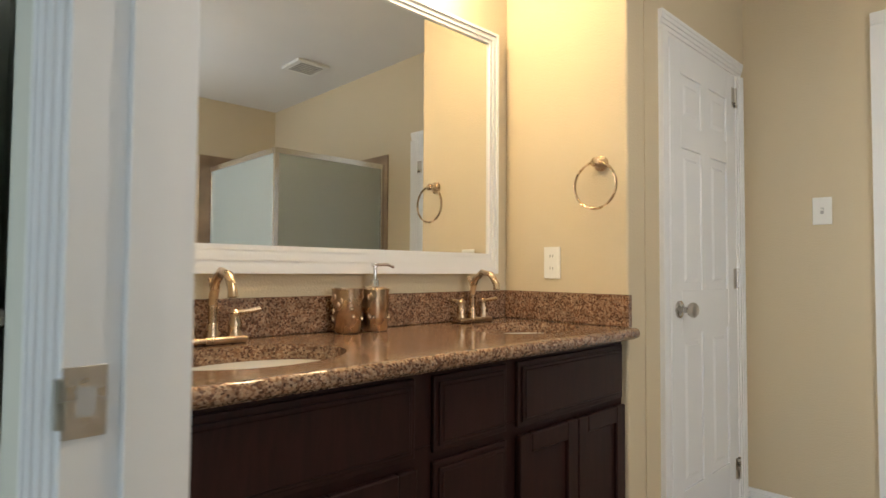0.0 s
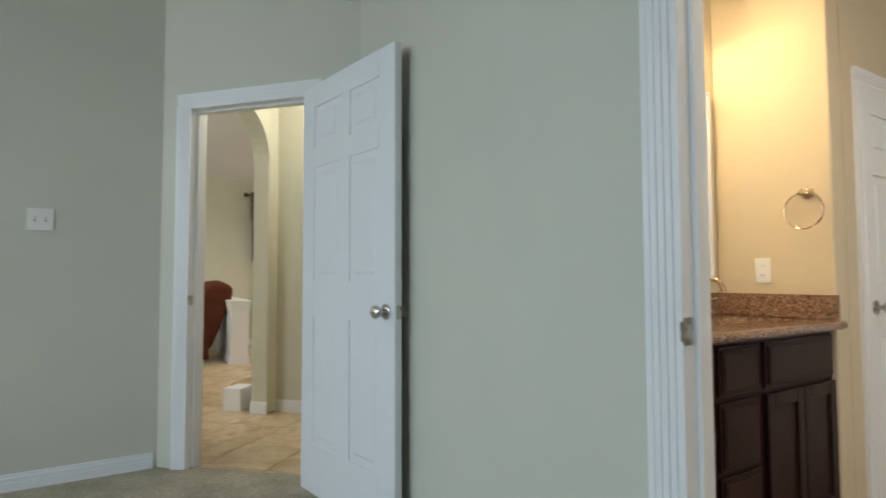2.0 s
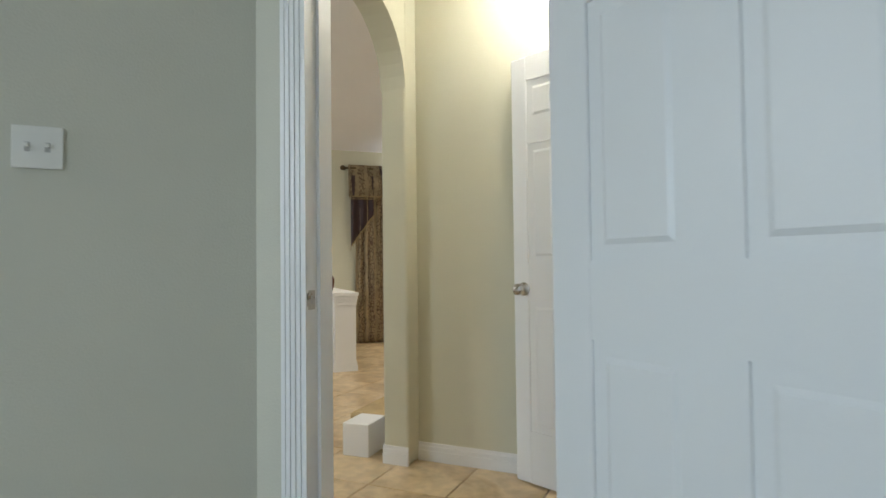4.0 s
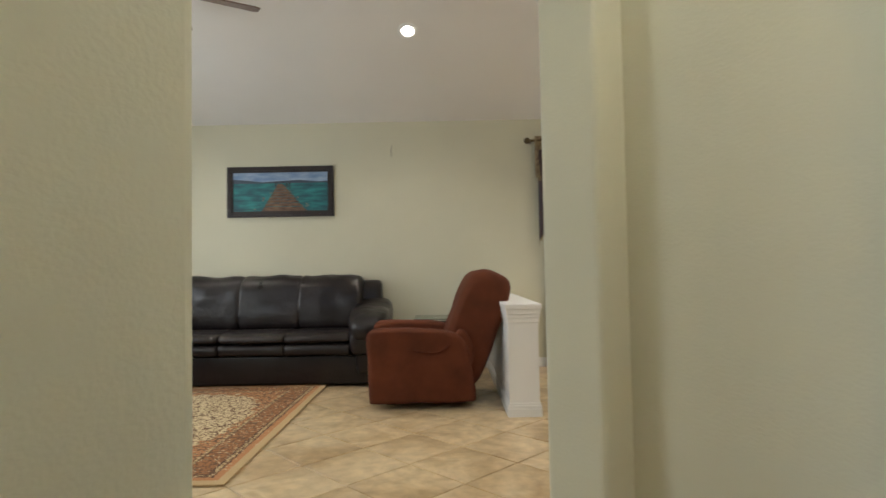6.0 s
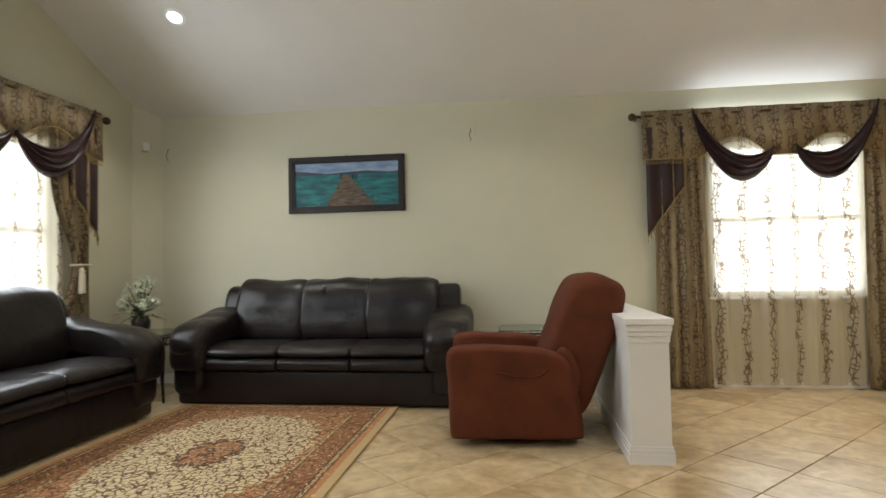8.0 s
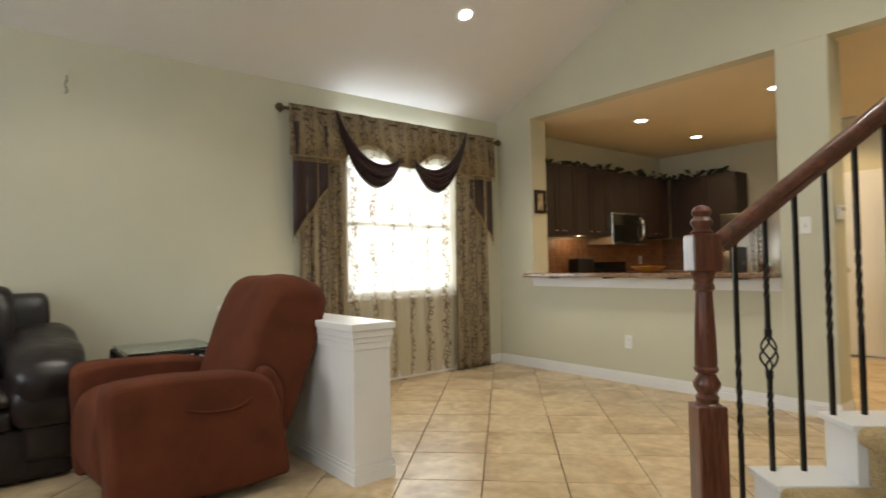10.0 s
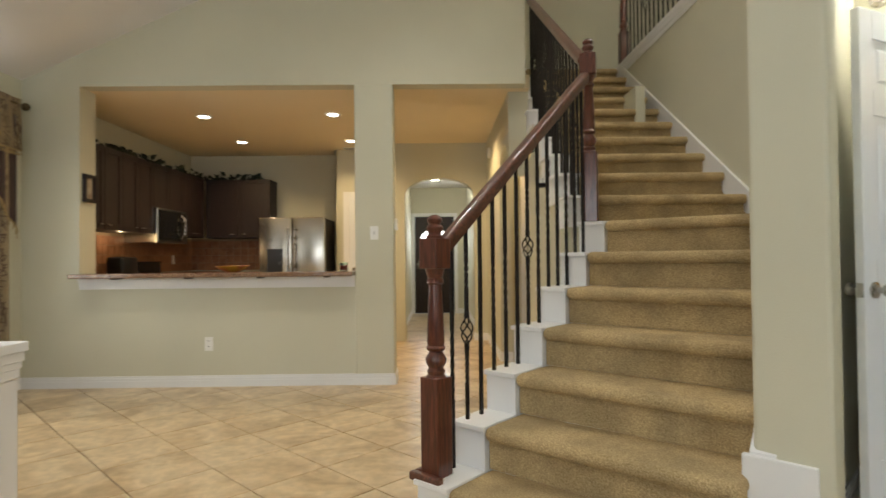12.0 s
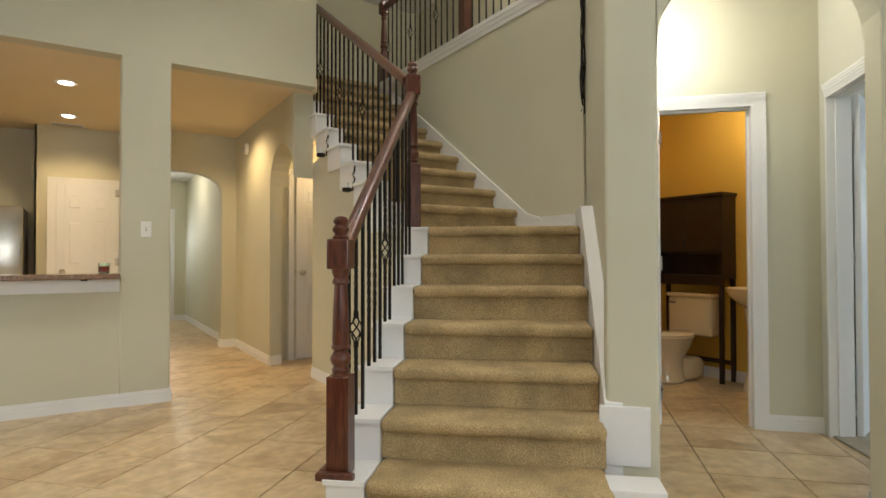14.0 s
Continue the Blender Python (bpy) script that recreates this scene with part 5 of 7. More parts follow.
    # swags: gathered crescents, the outer end thrown over the rod
    for c, sw_, sgn in (((-0.178, 0.28, -1), (0.178, 0.28, 1)) if swags == 2 else ((-0.31, 0.29, -1), (0.0, 0.30, 0), (0.31, 0.29, 1))):
        bm = B()
        g = []
        for j in range(17):
            t = j / 16
            row = []
            for i in range(31):
                s = i / 30
                x = (c + (s - 0.5) * sw_ * (sgn or 1)) * w
                sag = math.sin(math.pi * s) ** 0.62 if 0 < i < 30 else 0.0
                z_end = zr - 0.30 + (0.35 * s ** 2.6 if sgn else 0.0)
                z = z_end - 0.11 * sag - (0.06 + 0.17 * sag) * t + (0.02 if sgn else 0.05) * t * (1 - sag)
                yy = -0.140 - (0.012 + 0.030 * sag) * math.sin(math.pi * t) - 0.010 * (0.3 + sag) * math.sin(t * math.pi * 9 + s * 2)
                row.append(bm.verts.new((x, yy, z)))
            g.append(row)
        for a, b in zip(g, g[1:]):
            for i in range(30):
                bm.faces.new((a[i], a[i + 1], b[i + 1], b[i]))
        thick(part("swag", bm, PLUM, d, "dark plum satin swag", True))
    return d


window_unit(pose((WX0 + WX1) / 2, YS, 0), WX1 - WX0, WZ0, WZ1, "white framed window behind the curtains")
curtain_set(pose((1.70 + 4.0) / 2, YS, 0), 2.30, 2.36, 0.42, 2, False, "brown brocade curtains with plum swags over a bright window")
window_unit(pose(XL, (LY0 + LY1) / 2, 0, 0, 0, 90), LY1 - LY0, LZ0, LZ1, "white framed window behind the curtains")
curtain_set(pose(XL, 5.02, 0, 0, 0, 90), 2.58, 2.42, 0.40, 3, True, "brown brocade curtains tied back with plum swags over a bright window")
DAYGLOW = glow("bright_outdoors", (0.93, 0.98, 1.0), 3.4)
structure("backdrop", box(B(), 1.6, 4.4, YS + 0.6, YS + 0.62, 0.0, 3.0), DAYGLOW, "overexposed daylight outside the window")
structure("backdrop", box(B(), XL - 0.72, XL - 0.70, 3.2, 6.9, 0.0, 3.0), DAYGLOW, "overexposed daylight outside the window")

# ---- picture over the sofa ----
def picture(M, w, h, fr, label):
    d = holder("picture", label, "picture", M)
    bm = B()
    for i, (o, y) in enumerate(((0.0, 0.022), (fr * 0.35, 0.030), (fr * 0.7, 0.020))):
        a, b, o2 = o, y, (fr * 0.35, fr * 0.7, fr)[i]
        box(bm, -w / 2 + o, w / 2 - o, -b, 0, h / 2 - o2, h / 2 - o)
        box(bm, -w / 2 + o, w / 2 - o, -b, 0, -h / 2 + o, -h / 2 + o2)
        box(bm, -w / 2 + o, -w / 2 + o2, -b, 0, -h / 2 + o2, h / 2 - o2)
        box(bm, w / 2 - o2, w / 2 - o, -b, 0, -h / 2 + o2, h / 2 - o2)
    part("frame", bm, ESPRESSO, d)
    return d


PW, PH, PF = 1.13, 0.535, 0.062
d = picture(pose(-0.985, YS - 0.002, 1.885), PW, PH, PF, "dark framed picture of a wooden pier over turquoise water")
iw, ih = PW / 2 - PF, PH / 2 - PF
part("sea", box(B(), -iw, iw, -0.008, -0.002, -ih, ih * 0.45), ramp_mat("sea_print", [(0.3, (0.004, 0.05, 0.07)), (0.5, (0.008, 0.14, 0.16)), (0.7, (0.02, 0.26, 0.25))], 0.5, scale=5, stretch=(1, 1, 5)), d, "turquoise water")
part("sky", box(B(), -iw, iw, -0.008, -0.002, ih * 0.45, ih), ramp_mat("sky_print", [(0.3, (0.10, 0.20, 0.40)), (0.7, (0.36, 0.46, 0.60))], 0.5, scale=5, stretch=(1, 1, 4)), d, "blue sky")
hills = [(-iw, ih * 0.44), (-iw, ih * 0.66), (-iw * 0.7, ih * 0.60), (-iw * 0.4, ih * 0.50), (0.0, ih * 0.55), (iw * 0.4, ih * 0.60), (iw * 0.8, ih * 0.50), (iw, ih * 0.53), (iw, ih * 0.44)]
part("hills", slab(B(), hills, "y", -0.010, -0.007), mat("hills_print", (0.05, 0.07, 0.10), 0.6), d)
bm = B()
for i in range(9):
    t0, t1 = i / 9, (i + 0.86) / 9
    z0, z1 = -ih + (1.42 * ih) * t0 ** 0.8, -ih + (1.42 * ih) * t1 ** 0.8
    a0, a1 = 0.36 - 0.32 * t0 ** 0.8, 0.36 - 0.32 * t1 ** 0.8
    slab(bm, [(-a0 * 0.55, z0), (a0 * 0.8, z0), (a1 * 0.8 - 0.02, z1), (-a1 * 0.55 + 0.0, z1)], "y", -0.0135, -0.010)
part("pier", bm, ramp_mat("pier_print", [(0.3, (0.06, 0.03, 0.02)), (0.7, (0.24, 0.145, 0.085))], 0.6, scale=14, stretch=(1, 1, 4)), d, "wooden pier")
bm = B()
random.seed(5)
ROCK = mat("rock_print", (0.16, 0.16, 0.14), 0.7, var=0.3, scale=40)
for i in range(14):
    t = random.random()
    sgn = -1 if random.random() < 0.7 else 1
    z = -ih + 1.0 * ih * t
    x = (sgn * (0.36 - 0.30 * t)) * (0.85 if sgn < 0 else 0.95) + random.uniform(-0.03, 0.03)
    part("rock", ball(B(), (max(-iw + 0.02, min(iw - 0.02, x)), -0.011, z + 0.015), 0.012, 0.004, 0.007, 8, 6), ROCK, d)
for x, z, h_ in ((-0.05, 0.28 * ih, 0.035), (-0.04, 0.40 * ih, 0.03), (0.07, 0.22 * ih, 0.05), (0.10, 0.15 * ih, 0.06), (0.03, 0.45 * ih, 0.02)):
    part("pile", box(B(), x - 0.005, x + 0.005, -0.015, -0.010, z, z + h_), DARKSLOT, d)
part("hook", cyl(B(), (0, -0.01, PH / 2), (0, -0.002, PH / 2 + 0.012), 0.005, seg=8), IRON, d)

# clock
d = holder("wall_clock", "large round dark wall clock with a cream face and numerals", "clock", pose(XL + 0.002, 5.04, 2.79, 0, 0, 90))
m_ = pose(0, 0, 0, 90, 0, 0)
bm = lathe(B(), [(0.205, 0.0), (0.31, 0.0), (0.315, 0.012), (0.30, 0.024), (0.285, 0.020), (0.270, 0.034), (0.250, 0.028), (0.235, 0.040), (0.215, 0.030), (0.205, 0.012)], seg=48)
bmesh.ops.delete(bm, geom=[f for f in bm.faces if len(f.verts) > 4], context="FACES_ONLY")
part("rim", bm, ramp_mat("clock_rim", [(0.3, (0.012, 0.007, 0.006)), (0.7, (0.05, 0.03, 0.022))], 0.35, scale=12), d, "", True, m_)
part("dial", cyl(B(), (0, 0, 0.004), (0, 0, 0.012), 0.208, seg=48), ramp_mat("clock_face", [(0.3, (0.26, 0.18, 0.10)), (0.6, (0.44, 0.34, 0.21)), (0.8, (0.20, 0.13, 0.08))], 0.6, scale=11, distort=1.5), d, "cream dial", False, m_)
for i in range(12):
    a = math.pi * i / 6
    for txt in (["XII", "I", "II", "III", "IIII", "V", "VI", "VII", "VIII", "IX", "X", "XI"][i],):
        cu = bpy.data.curves.new("numeral", "FONT")
        cu.body, cu.size, cu.align_x, cu.align_y, cu.extrude = txt, 0.052, "CENTER", "CENTER", 0.001
        tmp = bpy.data.objects.new("numeral", cu)
        me = bpy.data.meshes.new_from_object(tmp)
        bpy.data.objects.remove(tmp)
        me.materials.append(DARKSLOT)
        o = new("numeral", me)
        o.parent = d
        o.matrix_local = pose(math.sin(a) * 0.168, -0.0135, math.cos(a) * 0.168) @ pose(0, 0, 0, 90, 0, 0) @ Matrix.Rotation(-a, 4, "Z")
bm = B()
for ang, L_, w_ in ((250, 0.09, 0.010), (262, 0.14, 0.007)):
    a = radians(ang)
    x, z = math.sin(a), math.cos(a)
    slab(bm, [(-z * w_, x * w_), (x * L_, z * L_), (z * w_, -x * w_), (-x * 0.03, -z * 0.03)], "y", -0.018, -0.016)
part("hand", bm, DARKSLOT, d)

# ceiling fan
FX, FY = -1.20, 4.98
FZ = 3.02
d = holder("ceiling_fan", "brown ceiling fan with a lit glass bowl lamp, at rest", "ceiling fan", pose(FX, FY, 0))
bm = B()
cyl(bm, (0, 0, FZ + 0.12), (0, 0, vz(FY) - 0.04), 0.012, seg=12)
lathe(bm, [(0.02, 0.0), (0.065, 0.05), (0.07, 0.09)], (0, 0, vz(FY) - 0.10), 20)
part("downrod", bm, BRONZE, d, "", True)
part("motor_housing", lathe(B(), [(0.05, -0.06), (0.09, -0.05), (0.115, -0.01), (0.12, 0.05), (0.10, 0.10), (0.04, 0.13)], (0, 0, FZ), 28), BRONZE, d, "", True)
part("lamp_bowl", lathe(B(), [(0.004, -0.145), (0.05, -0.14), (0.095, -0.115), (0.12, -0.075), (0.125, -0.055), (0.06, -0.052)], (0, 0, FZ), 28), glow("fan_bowl", (1.0, 0.84, 0.50), 1.5), d, "lit amber glass bowl", True)
for i in range(5):
    bm = B()
    slab(bm, [(0.11, -0.02), (0.20, -0.025), (0.22, -0.055), (0.62, -0.07), (0.66, -0.05), (0.66, 0.05), (0.62, 0.07), (0.22, 0.055), (0.20, 0.025), (0.11, 0.02)], "z", -0.004, 0.004)
    part("blade", bm, WOOD_RAIL, d, "cherry fan blade", False, pose(0, 0, FZ + 0.015, 0, 0, 31 + 72 * i) @ pose(0, 0, 0, 10, 0, 0))

# corner table with flowers, side table
def iron_table(M, s, h, label):
    d = holder("side_table", label, "table", M)
    gl = part("glass_top", box(B(), -s, s, -s, s, h - 0.010, h, 0.003), GLASSTOP, d, "clear glass top")
    bm = B()
    for z in (h - 0.025, h - 0.085):
        for a, b in (((-s, -s), (s, -s)), ((s, -s), (s, s)), ((s, s), (-s, s)), ((-s, s), (-s, -s))):
            cyl(bm, (*a, z), (*b, z), 0.008, seg=8)
    for i in range(9):
        x = -s + 2 * s * (i + 0.5) / 9
        for y in (-s, s):
            cyl(bm, (x, y, h - 0.085), (x + 0.03, y, h - 0.025), 0.005, seg=6)
            cyl(bm, (y, x, h - 0.085), (y, x + 0.03, h - 0.025), 0.005, seg=6)
    part("apron", bm, IRON, d)
    for x, y in ((-1, -1), (1, -1), (1, 1), (-1, 1)):
        bm = tube(B(), [(x * s, y * s, h - 0.02), (x * s * 1.02, y * s * 1.02, h * 0.7), (x * s * 0.92, y * s * 0.92, h * 0.35), (x * s * 1.05, y * s * 1.05, 0.0)], [0.014, 0.016, 0.014, 0.010], 8)
        part("leg", bm, IRON, d, "", True)
    return d


GLASSTOP = bpy.data.materials.new("table_glass")
GLASSTOP.use_nodes = True
_b = GLASSTOP.node_tree.nodes["Principled BSDF"]
_b.inputs["Transmission Weight"].default_value, _b.inputs["Roughness"].default_value, _b.inputs["Base Color"].default_value = 1.0, 0.02, (0.75, 0.9, 0.85, 1)
iron_table(pose(-2.60, 6.52, 0), 0.27, 0.56, "black iron side table with a glass top in the corner")
iron_table(pose(0.70, 6.64, 0), 0.26, 0.57, "black iron side table with a glass top beside the sofa")
d = holder("flower_arrangement", "white hydrangea blossoms in a dark pot on the glass table", "plant", pose(-2.74, 6.55, 0.562))
part("pot", lathe(B(), [(0.05, 0), (0.075, 0.03), (0.08, 0.09), (0.06, 0.12), (0.07, 0.135), (0.05, 0.136)], seg=20), mat("dark_pot", (0.03, 0.02, 0.018), 0.35), d, "", True)
random.seed(11)
bm, bl = B(), B()
for i in range(64):
    a, r, z = random.uniform(0, 6.28), random.uniform(0.02, 0.20), random.uniform(0.18, 0.46)
    r *= 1.0 - 0.5 * max(0, (z - 0.30) / 0.17)
    c = Vector((r * math.cos(a), r * math.sin(a), z))
    for q in range(9):
        e = c + Vector((random.uniform(-1, 1), random.uniform(-1, 1), random.uniform(-1, 1))) * 0.026
        n1 = Vector((random.uniform(-1, 1), random.uniform(-1, 1), random.uniform(-0.2, 1))).normalized()
        n2 = n1.orthogonal().normalized() * 0.016
        n3 = n1.cross(n2).normalized() * 0.016
        vs = [bm.verts.new(e + v_) for v_ in (n2, n3, -n2 + n1 * 0.006, -n3)]
        bm.faces.new(vs)
    if i % 2:
        tube(bl, [(0, 0, 0.12), tuple(c * 0.5 + Vector((0, 0, 0.08))), tuple(c)], 0.003, 5)
for i in range(30):
    a = random.uniform(0, 6.28)
    l_ = random.uniform(0.12, 0.26)
    d1 = Vector((math.cos(a), math.sin(a), random.uniform(-0.2, 0.7))).normalized()
    p0 = Vector((0, 0, 0.15)) + d1 * 0.04
    si = d1.cross(Vector((0, 0, 1))).normalized() * 0.012
    p1, p2 = p0 + d1 * l_ * 0.6, p0 + d1 * l_ + Vector((0, 0, -0.03))
    vs = [bl.verts.new(q) for q in (p0, p1 + si, p2, p1 - si)]
    bl.faces.new(vs)
part("blossoms", bm, mat("white_petals", (0.66, 0.68, 0.52), 0.7, var=0.15, scale=30), d, "white blossoms")
part("leaves", bl, mat("green_leaves", (0.06, 0.09, 0.035), 0.6, var=0.3, scale=20), d)

# small things on the living room walls
d = holder("motion_sensor", "white motion sensor in the corner of the wall", "sensor", pose(XL + 0.08, YS - 0.115, 2.30, 0, 0, 45))
part("housing", box(B(), -0.03, 0.03, -0.035, 0, -0.045, 0.045, 0.008), PLASTIC, d)
part("lens", box(B(), -0.022, 0.022, -0.039, -0.034, -0.035, 0.0, 0.002), PLASTIC, d)
for x, z in ((-2.80, 2.30), (0.20, 2.36)):
    d = solid("speaker_wire", tube(B(), [(x, YS - 0.001, z), (x + 0.004, YS - 0.02, z - 0.03), (x - 0.012, YS - 0.025, z - 0.07), (x + 0.006, YS - 0.02, z - 0.10), (x - 0.004, YS - 0.012, z - 0.125)], 0.003, 6), DARKSLOT, "loose dark speaker wire hanging from the wall", "wire")
d = holder("cable_bracket", "small white bracket plate on the wall", "bracket", pose(0.23, YS, 2.35))
part("plate", box(B(), -0.016, 0.016, -0.005, 0, -0.06, 0.06, 0.002), PAINT, d)

VT = -math.degrees(math.atan(VS))
for x, y in ((-2.04, 5.97), (0.46, 5.93), (2.80, 6.0), (-1.93, 3.6), (0.46, 3.6), (2.6, 3.9)):
    downlight((x, y, vz(y)), -VT * -1)
    spot("downlight_beam", (x, y, vz(y) - 0.03), (x, y - 0.3, 0), 58, SOFT, 125)

downlight((2.25, 2.15, vz(2.15)), VT * -1)
spot("landing_beam", (2.25, 2.15, vz(2.15) - 0.04), (2.2, 2.1, 0), 82, (1.0, 0.96, 0.86), 125)

# ---- bar and kitchen ----
d = holder("bar_counter", "granite bar counter on the half wall", "counter")
part("slab", box(B(), XB - 0.17, XB + 0.20, 4.235, 6.62 - 0.065, 0.925, 0.962, 0.008), GRANITE, d)
bm = B()
for z0, z1, o in ((0.83, 0.86, 0.010), (0.86, 0.895, 0.020), (0.895, 0.925, 0.034)):
    box(bm, XB - o, XB + 0.002, 4.235, 6.555, z0, z1)
part("apron_trim", bm, TRIM, d, "white trim under the counter")
for y in (4.45, 5.0, 5.6, 6.2):
    part("bracket", box(B(), XB - 0.15, XB - 0.036, y - 0.02, y + 0.02, 0.915, 0.925), IRON, d)
d = picture(pose(XB + 0.115, 6.558, 1.70), 0.16, 0.24, 0.03, "small wood framed print on the kitchen wall")
part("print", box(B(), -0.05, 0.05, -0.008, -0.002, -0.09, 0.09), ramp_mat("small_print", [(0.35, (0.16, 0.06, 0.03)), (0.5, (0.45, 0.36, 0.24)), (0.7, (0.52, 0.46, 0.34))], 0.6, scale=16), d)
plate("light_switch", pose(XB - 0.014, 4.065, 1.285, 0, 0, -90), "switch")
plate("power_outlet", pose(XB - 0.002, 5.47, 0.36, 0, 0, -90), "outlet")


def cabinet(name, M, w, h, dep, doors, label, drawer=0.0, material=None):
    """Cabinet: x 0..w, back at y = 0, front at y = -dep, z 0..h."""
    material = material or ESPRESSO
    d = holder(name, label, "cabinet", M)
    part("body", box(B(), 0.001, w - 0.001, -dep, 0, 0, h), material, d)
    dw = w / doors
    for i in range(doors):
        x0, x1 = i * dw + 0.004, (i + 1) * dw - 0.004
        z1 = h - 0.004 - drawer
        bm = B()
        s = 0.055
        for a, b, c_, e in ((x0, x0 + s, 0.004, z1), (x1 - s, x1, 0.004, z1), (x0 + s, x1 - s, 0.004, 0.004 + s), (x0 + s, x1 - s, z1 - s, z1)):
            box(bm, a, b, -dep - 0.020, -dep - 0.001, c_, e, 0.002, 1)
        box(bm, x0 + s, x1 - s, -dep - 0.010, -dep - 0.001, 0.004 + s, z1 - s)
        do = part("cabinet_door", bm, material, d)
        if drawer:
            part("drawer_front", box(B(), x0, x1, -dep - 0.020, -dep - 0.001, z1 + 0.006, h - 0.004, 0.003, 1), material, d)
    return d


def pull(parent, x, z, y, M=None):
    part("handle", cyl(B(), (x - 0.03, y - 0.012, z), (x + 0.03, y - 0.012, z), 0.005, seg=8), NICKEL, parent)


KN = YS - 0.022
for i, (x0, w) in enumerate(((4.44, 0.62), (5.06, 0.62), (6.44, 0.62))):
    c = cabinet("wall_cabinet", pose(x0, KN, 1.37), w, 0.80, 0.32, 2, "dark espresso kitchen wall cabinet")
    pull(c, 0.24, 0.05, -0.34)
    pull(c, 0.38, 0.05, -0.34)
c = cabinet("wall_cabinet", pose(5.68, KN, 1.67), 0.76, 0.50, 0.32, 2, "dark espresso cabinet above the microwave")
d = holder("microwave", "stainless over-range microwave under the cabinets", "microwave", pose(5.68, KN, 1.27))
part("body", box(B(), 0.003, 0.757, -0.38, 0, 0, 0.395, 0.006), STEEL, d)
part("door_glass", box(B(), 0.015, 0.585, -0.386, -0.379, 0.03, 0.37, 0.003), mat("black_glass", (0.01, 0.01, 0.01), 0.08), d)
part("handle", tube(B(), [(0.60, -0.38, 0.06), (0.60, -0.42, 0.10), (0.60, -0.43, 0.20), (0.60, -0.42, 0.30), (0.60, -0.38, 0.34)], 0.012, 8), NICKEL, d, "", True)
ME = pose(7.448, YS - 0.34, 0, 0, 0, -90)
for i in range(2):
    c = cabinet("wall_cabinet", pose(7.448, YS - 0.36 - 0.44 * i, 1.37, 0, 0, -90), 0.44, 0.80, 0.32, 1, "dark espresso kitchen wall cabinet")
    pull(c, 0.08 if i else 0.36, 0.05, -0.34)
for x0, w in ((4.44, 0.60), (5.04, 0.62), (6.44, 0.62)):
    cabinet("base_cabinet", pose(x0, KN, 0.0), w, 0.88, 0.58, 2, "dark espresso kitchen base cabinet", 0.16)
d = holder("range", "black and steel kitchen range", "stove", pose(5.67, KN, 0))
part("body", box(B(), 0.003, 0.757, -0.62, 0, 0, 0.90, 0.005), STEEL, d)
part("cooktop", box(B(), 0.003, 0.757, -0.62, -0.06, 0.90, 0.915, 0.003), mat("cooktop_black", (0.012, 0.012, 0.012), 0.15), d)
part("control_panel", box(B(), 0.003, 0.757, -0.06, 0, 0.90, 1.06, 0.005), mat("panel_black", (0.015, 0.014, 0.014), 0.25), d)
for i, (x0, x1) in enumerate(((4.43, 5.665), (6.435, 7.07))):
    solid("kitchen_counter", box(B(), x0, x1, KN - 0.63, KN, 0.885, 0.92, 0.005), GRANITE, "speckled brown granite kitchen counter on base cabinets", "counter")
SPLASH = ramp_mat("backsplash", [(0.3, (0.20, 0.085, 0.038)), (0.6, (0.32, 0.15, 0.075))], 0.45, scale=9, rnd=1)
bs = structure("backsplash", box(B(), 4.43, 7.44, KN - 0.006, KN - 0.001, 0.925, 1.37), GROUT, "grout behind the terracotta backsplash")
bs2 = structure("backsplash_east", box(B(), 7.439, 7.445, 5.80, KN, 0.925, 1.37), GROUT, "grout behind the terracotta backsplash")
tm = bpy.data.meshes.new("splash_tile")
_bm = box(B(), -0.049, 0.049, -0.006, 0, -0.049, 0.049, 0.0015, 1)
_bm.to_mesh(tm)
_bm.free()
tm.materials.append(SPLASH)
for i in range(29):
    for j in range(4):
        o = new("splash_tile", tm)
        o.location = (4.50 + i * 0.103, KN - 0.006, 0.98 + j * 0.103)
        o.parent = bs
for i in range(12):
    for j in range(4):
        o = new("splash_tile", tm)
        o.matrix_world = pose(7.439, 5.86 + i * 0.103, 0.98 + j * 0.103, 0, 0, -90)
        o.parent = bs2
d = holder("toaster", "dark toaster on the kitchen counter", "toaster", pose(5.30, KN - 0.2, 0.921))
part("body", box(B(), -0.15, 0.15, -0.09, 0.09, 0, 0.19, 0.03, 3), mat("toaster_dark", (0.02, 0.018, 0.016), 0.3, 0.5), d, "", True)
part("slot", box(B(), -0.12, 0.12, -0.02, 0.02, 0.185, 0.192), DARKSLOT, d)
for x in (4.75, 6.85):
    plate("power_outlet", pose(x, KN - 0.013, 1.08), "outlet")
# refrigerator
d = holder("refrigerator", "stainless french-door refrigerator in the kitchen recess", "refrigerator", pose(7.43, 5.42, 0, 0, 0, -90) @ Matrix.Diagonal((0.95, 1, 0.95, 1)))
part("case", box(B(), -0.45, 0.45, -0.62, 0, 0.02, 1.69, 0.008), mat("fridge_case", (0.03, 0.028, 0.026), 0.4, 0.4), d)
for x0, x1 in ((-0.45, -0.003), (0.003, 0.45)):
    part("fridge_door", box(B(), x0, x1, -0.70, -0.625, 0.62, 1.70, 0.012, 3), STEEL, d, "", True)
part("freezer_drawer", box(B(), -0.45, 0.45, -0.70, -0.625, 0.06, 0.61, 0.012, 3), STEEL, d, "", True)
part("dispenser", box(B(), -0.34, -0.13, -0.703, -0.699, 0.94, 1.27, 0.002), mat("dispenser_black", (0.02, 0.02, 0.022), 0.25), d)
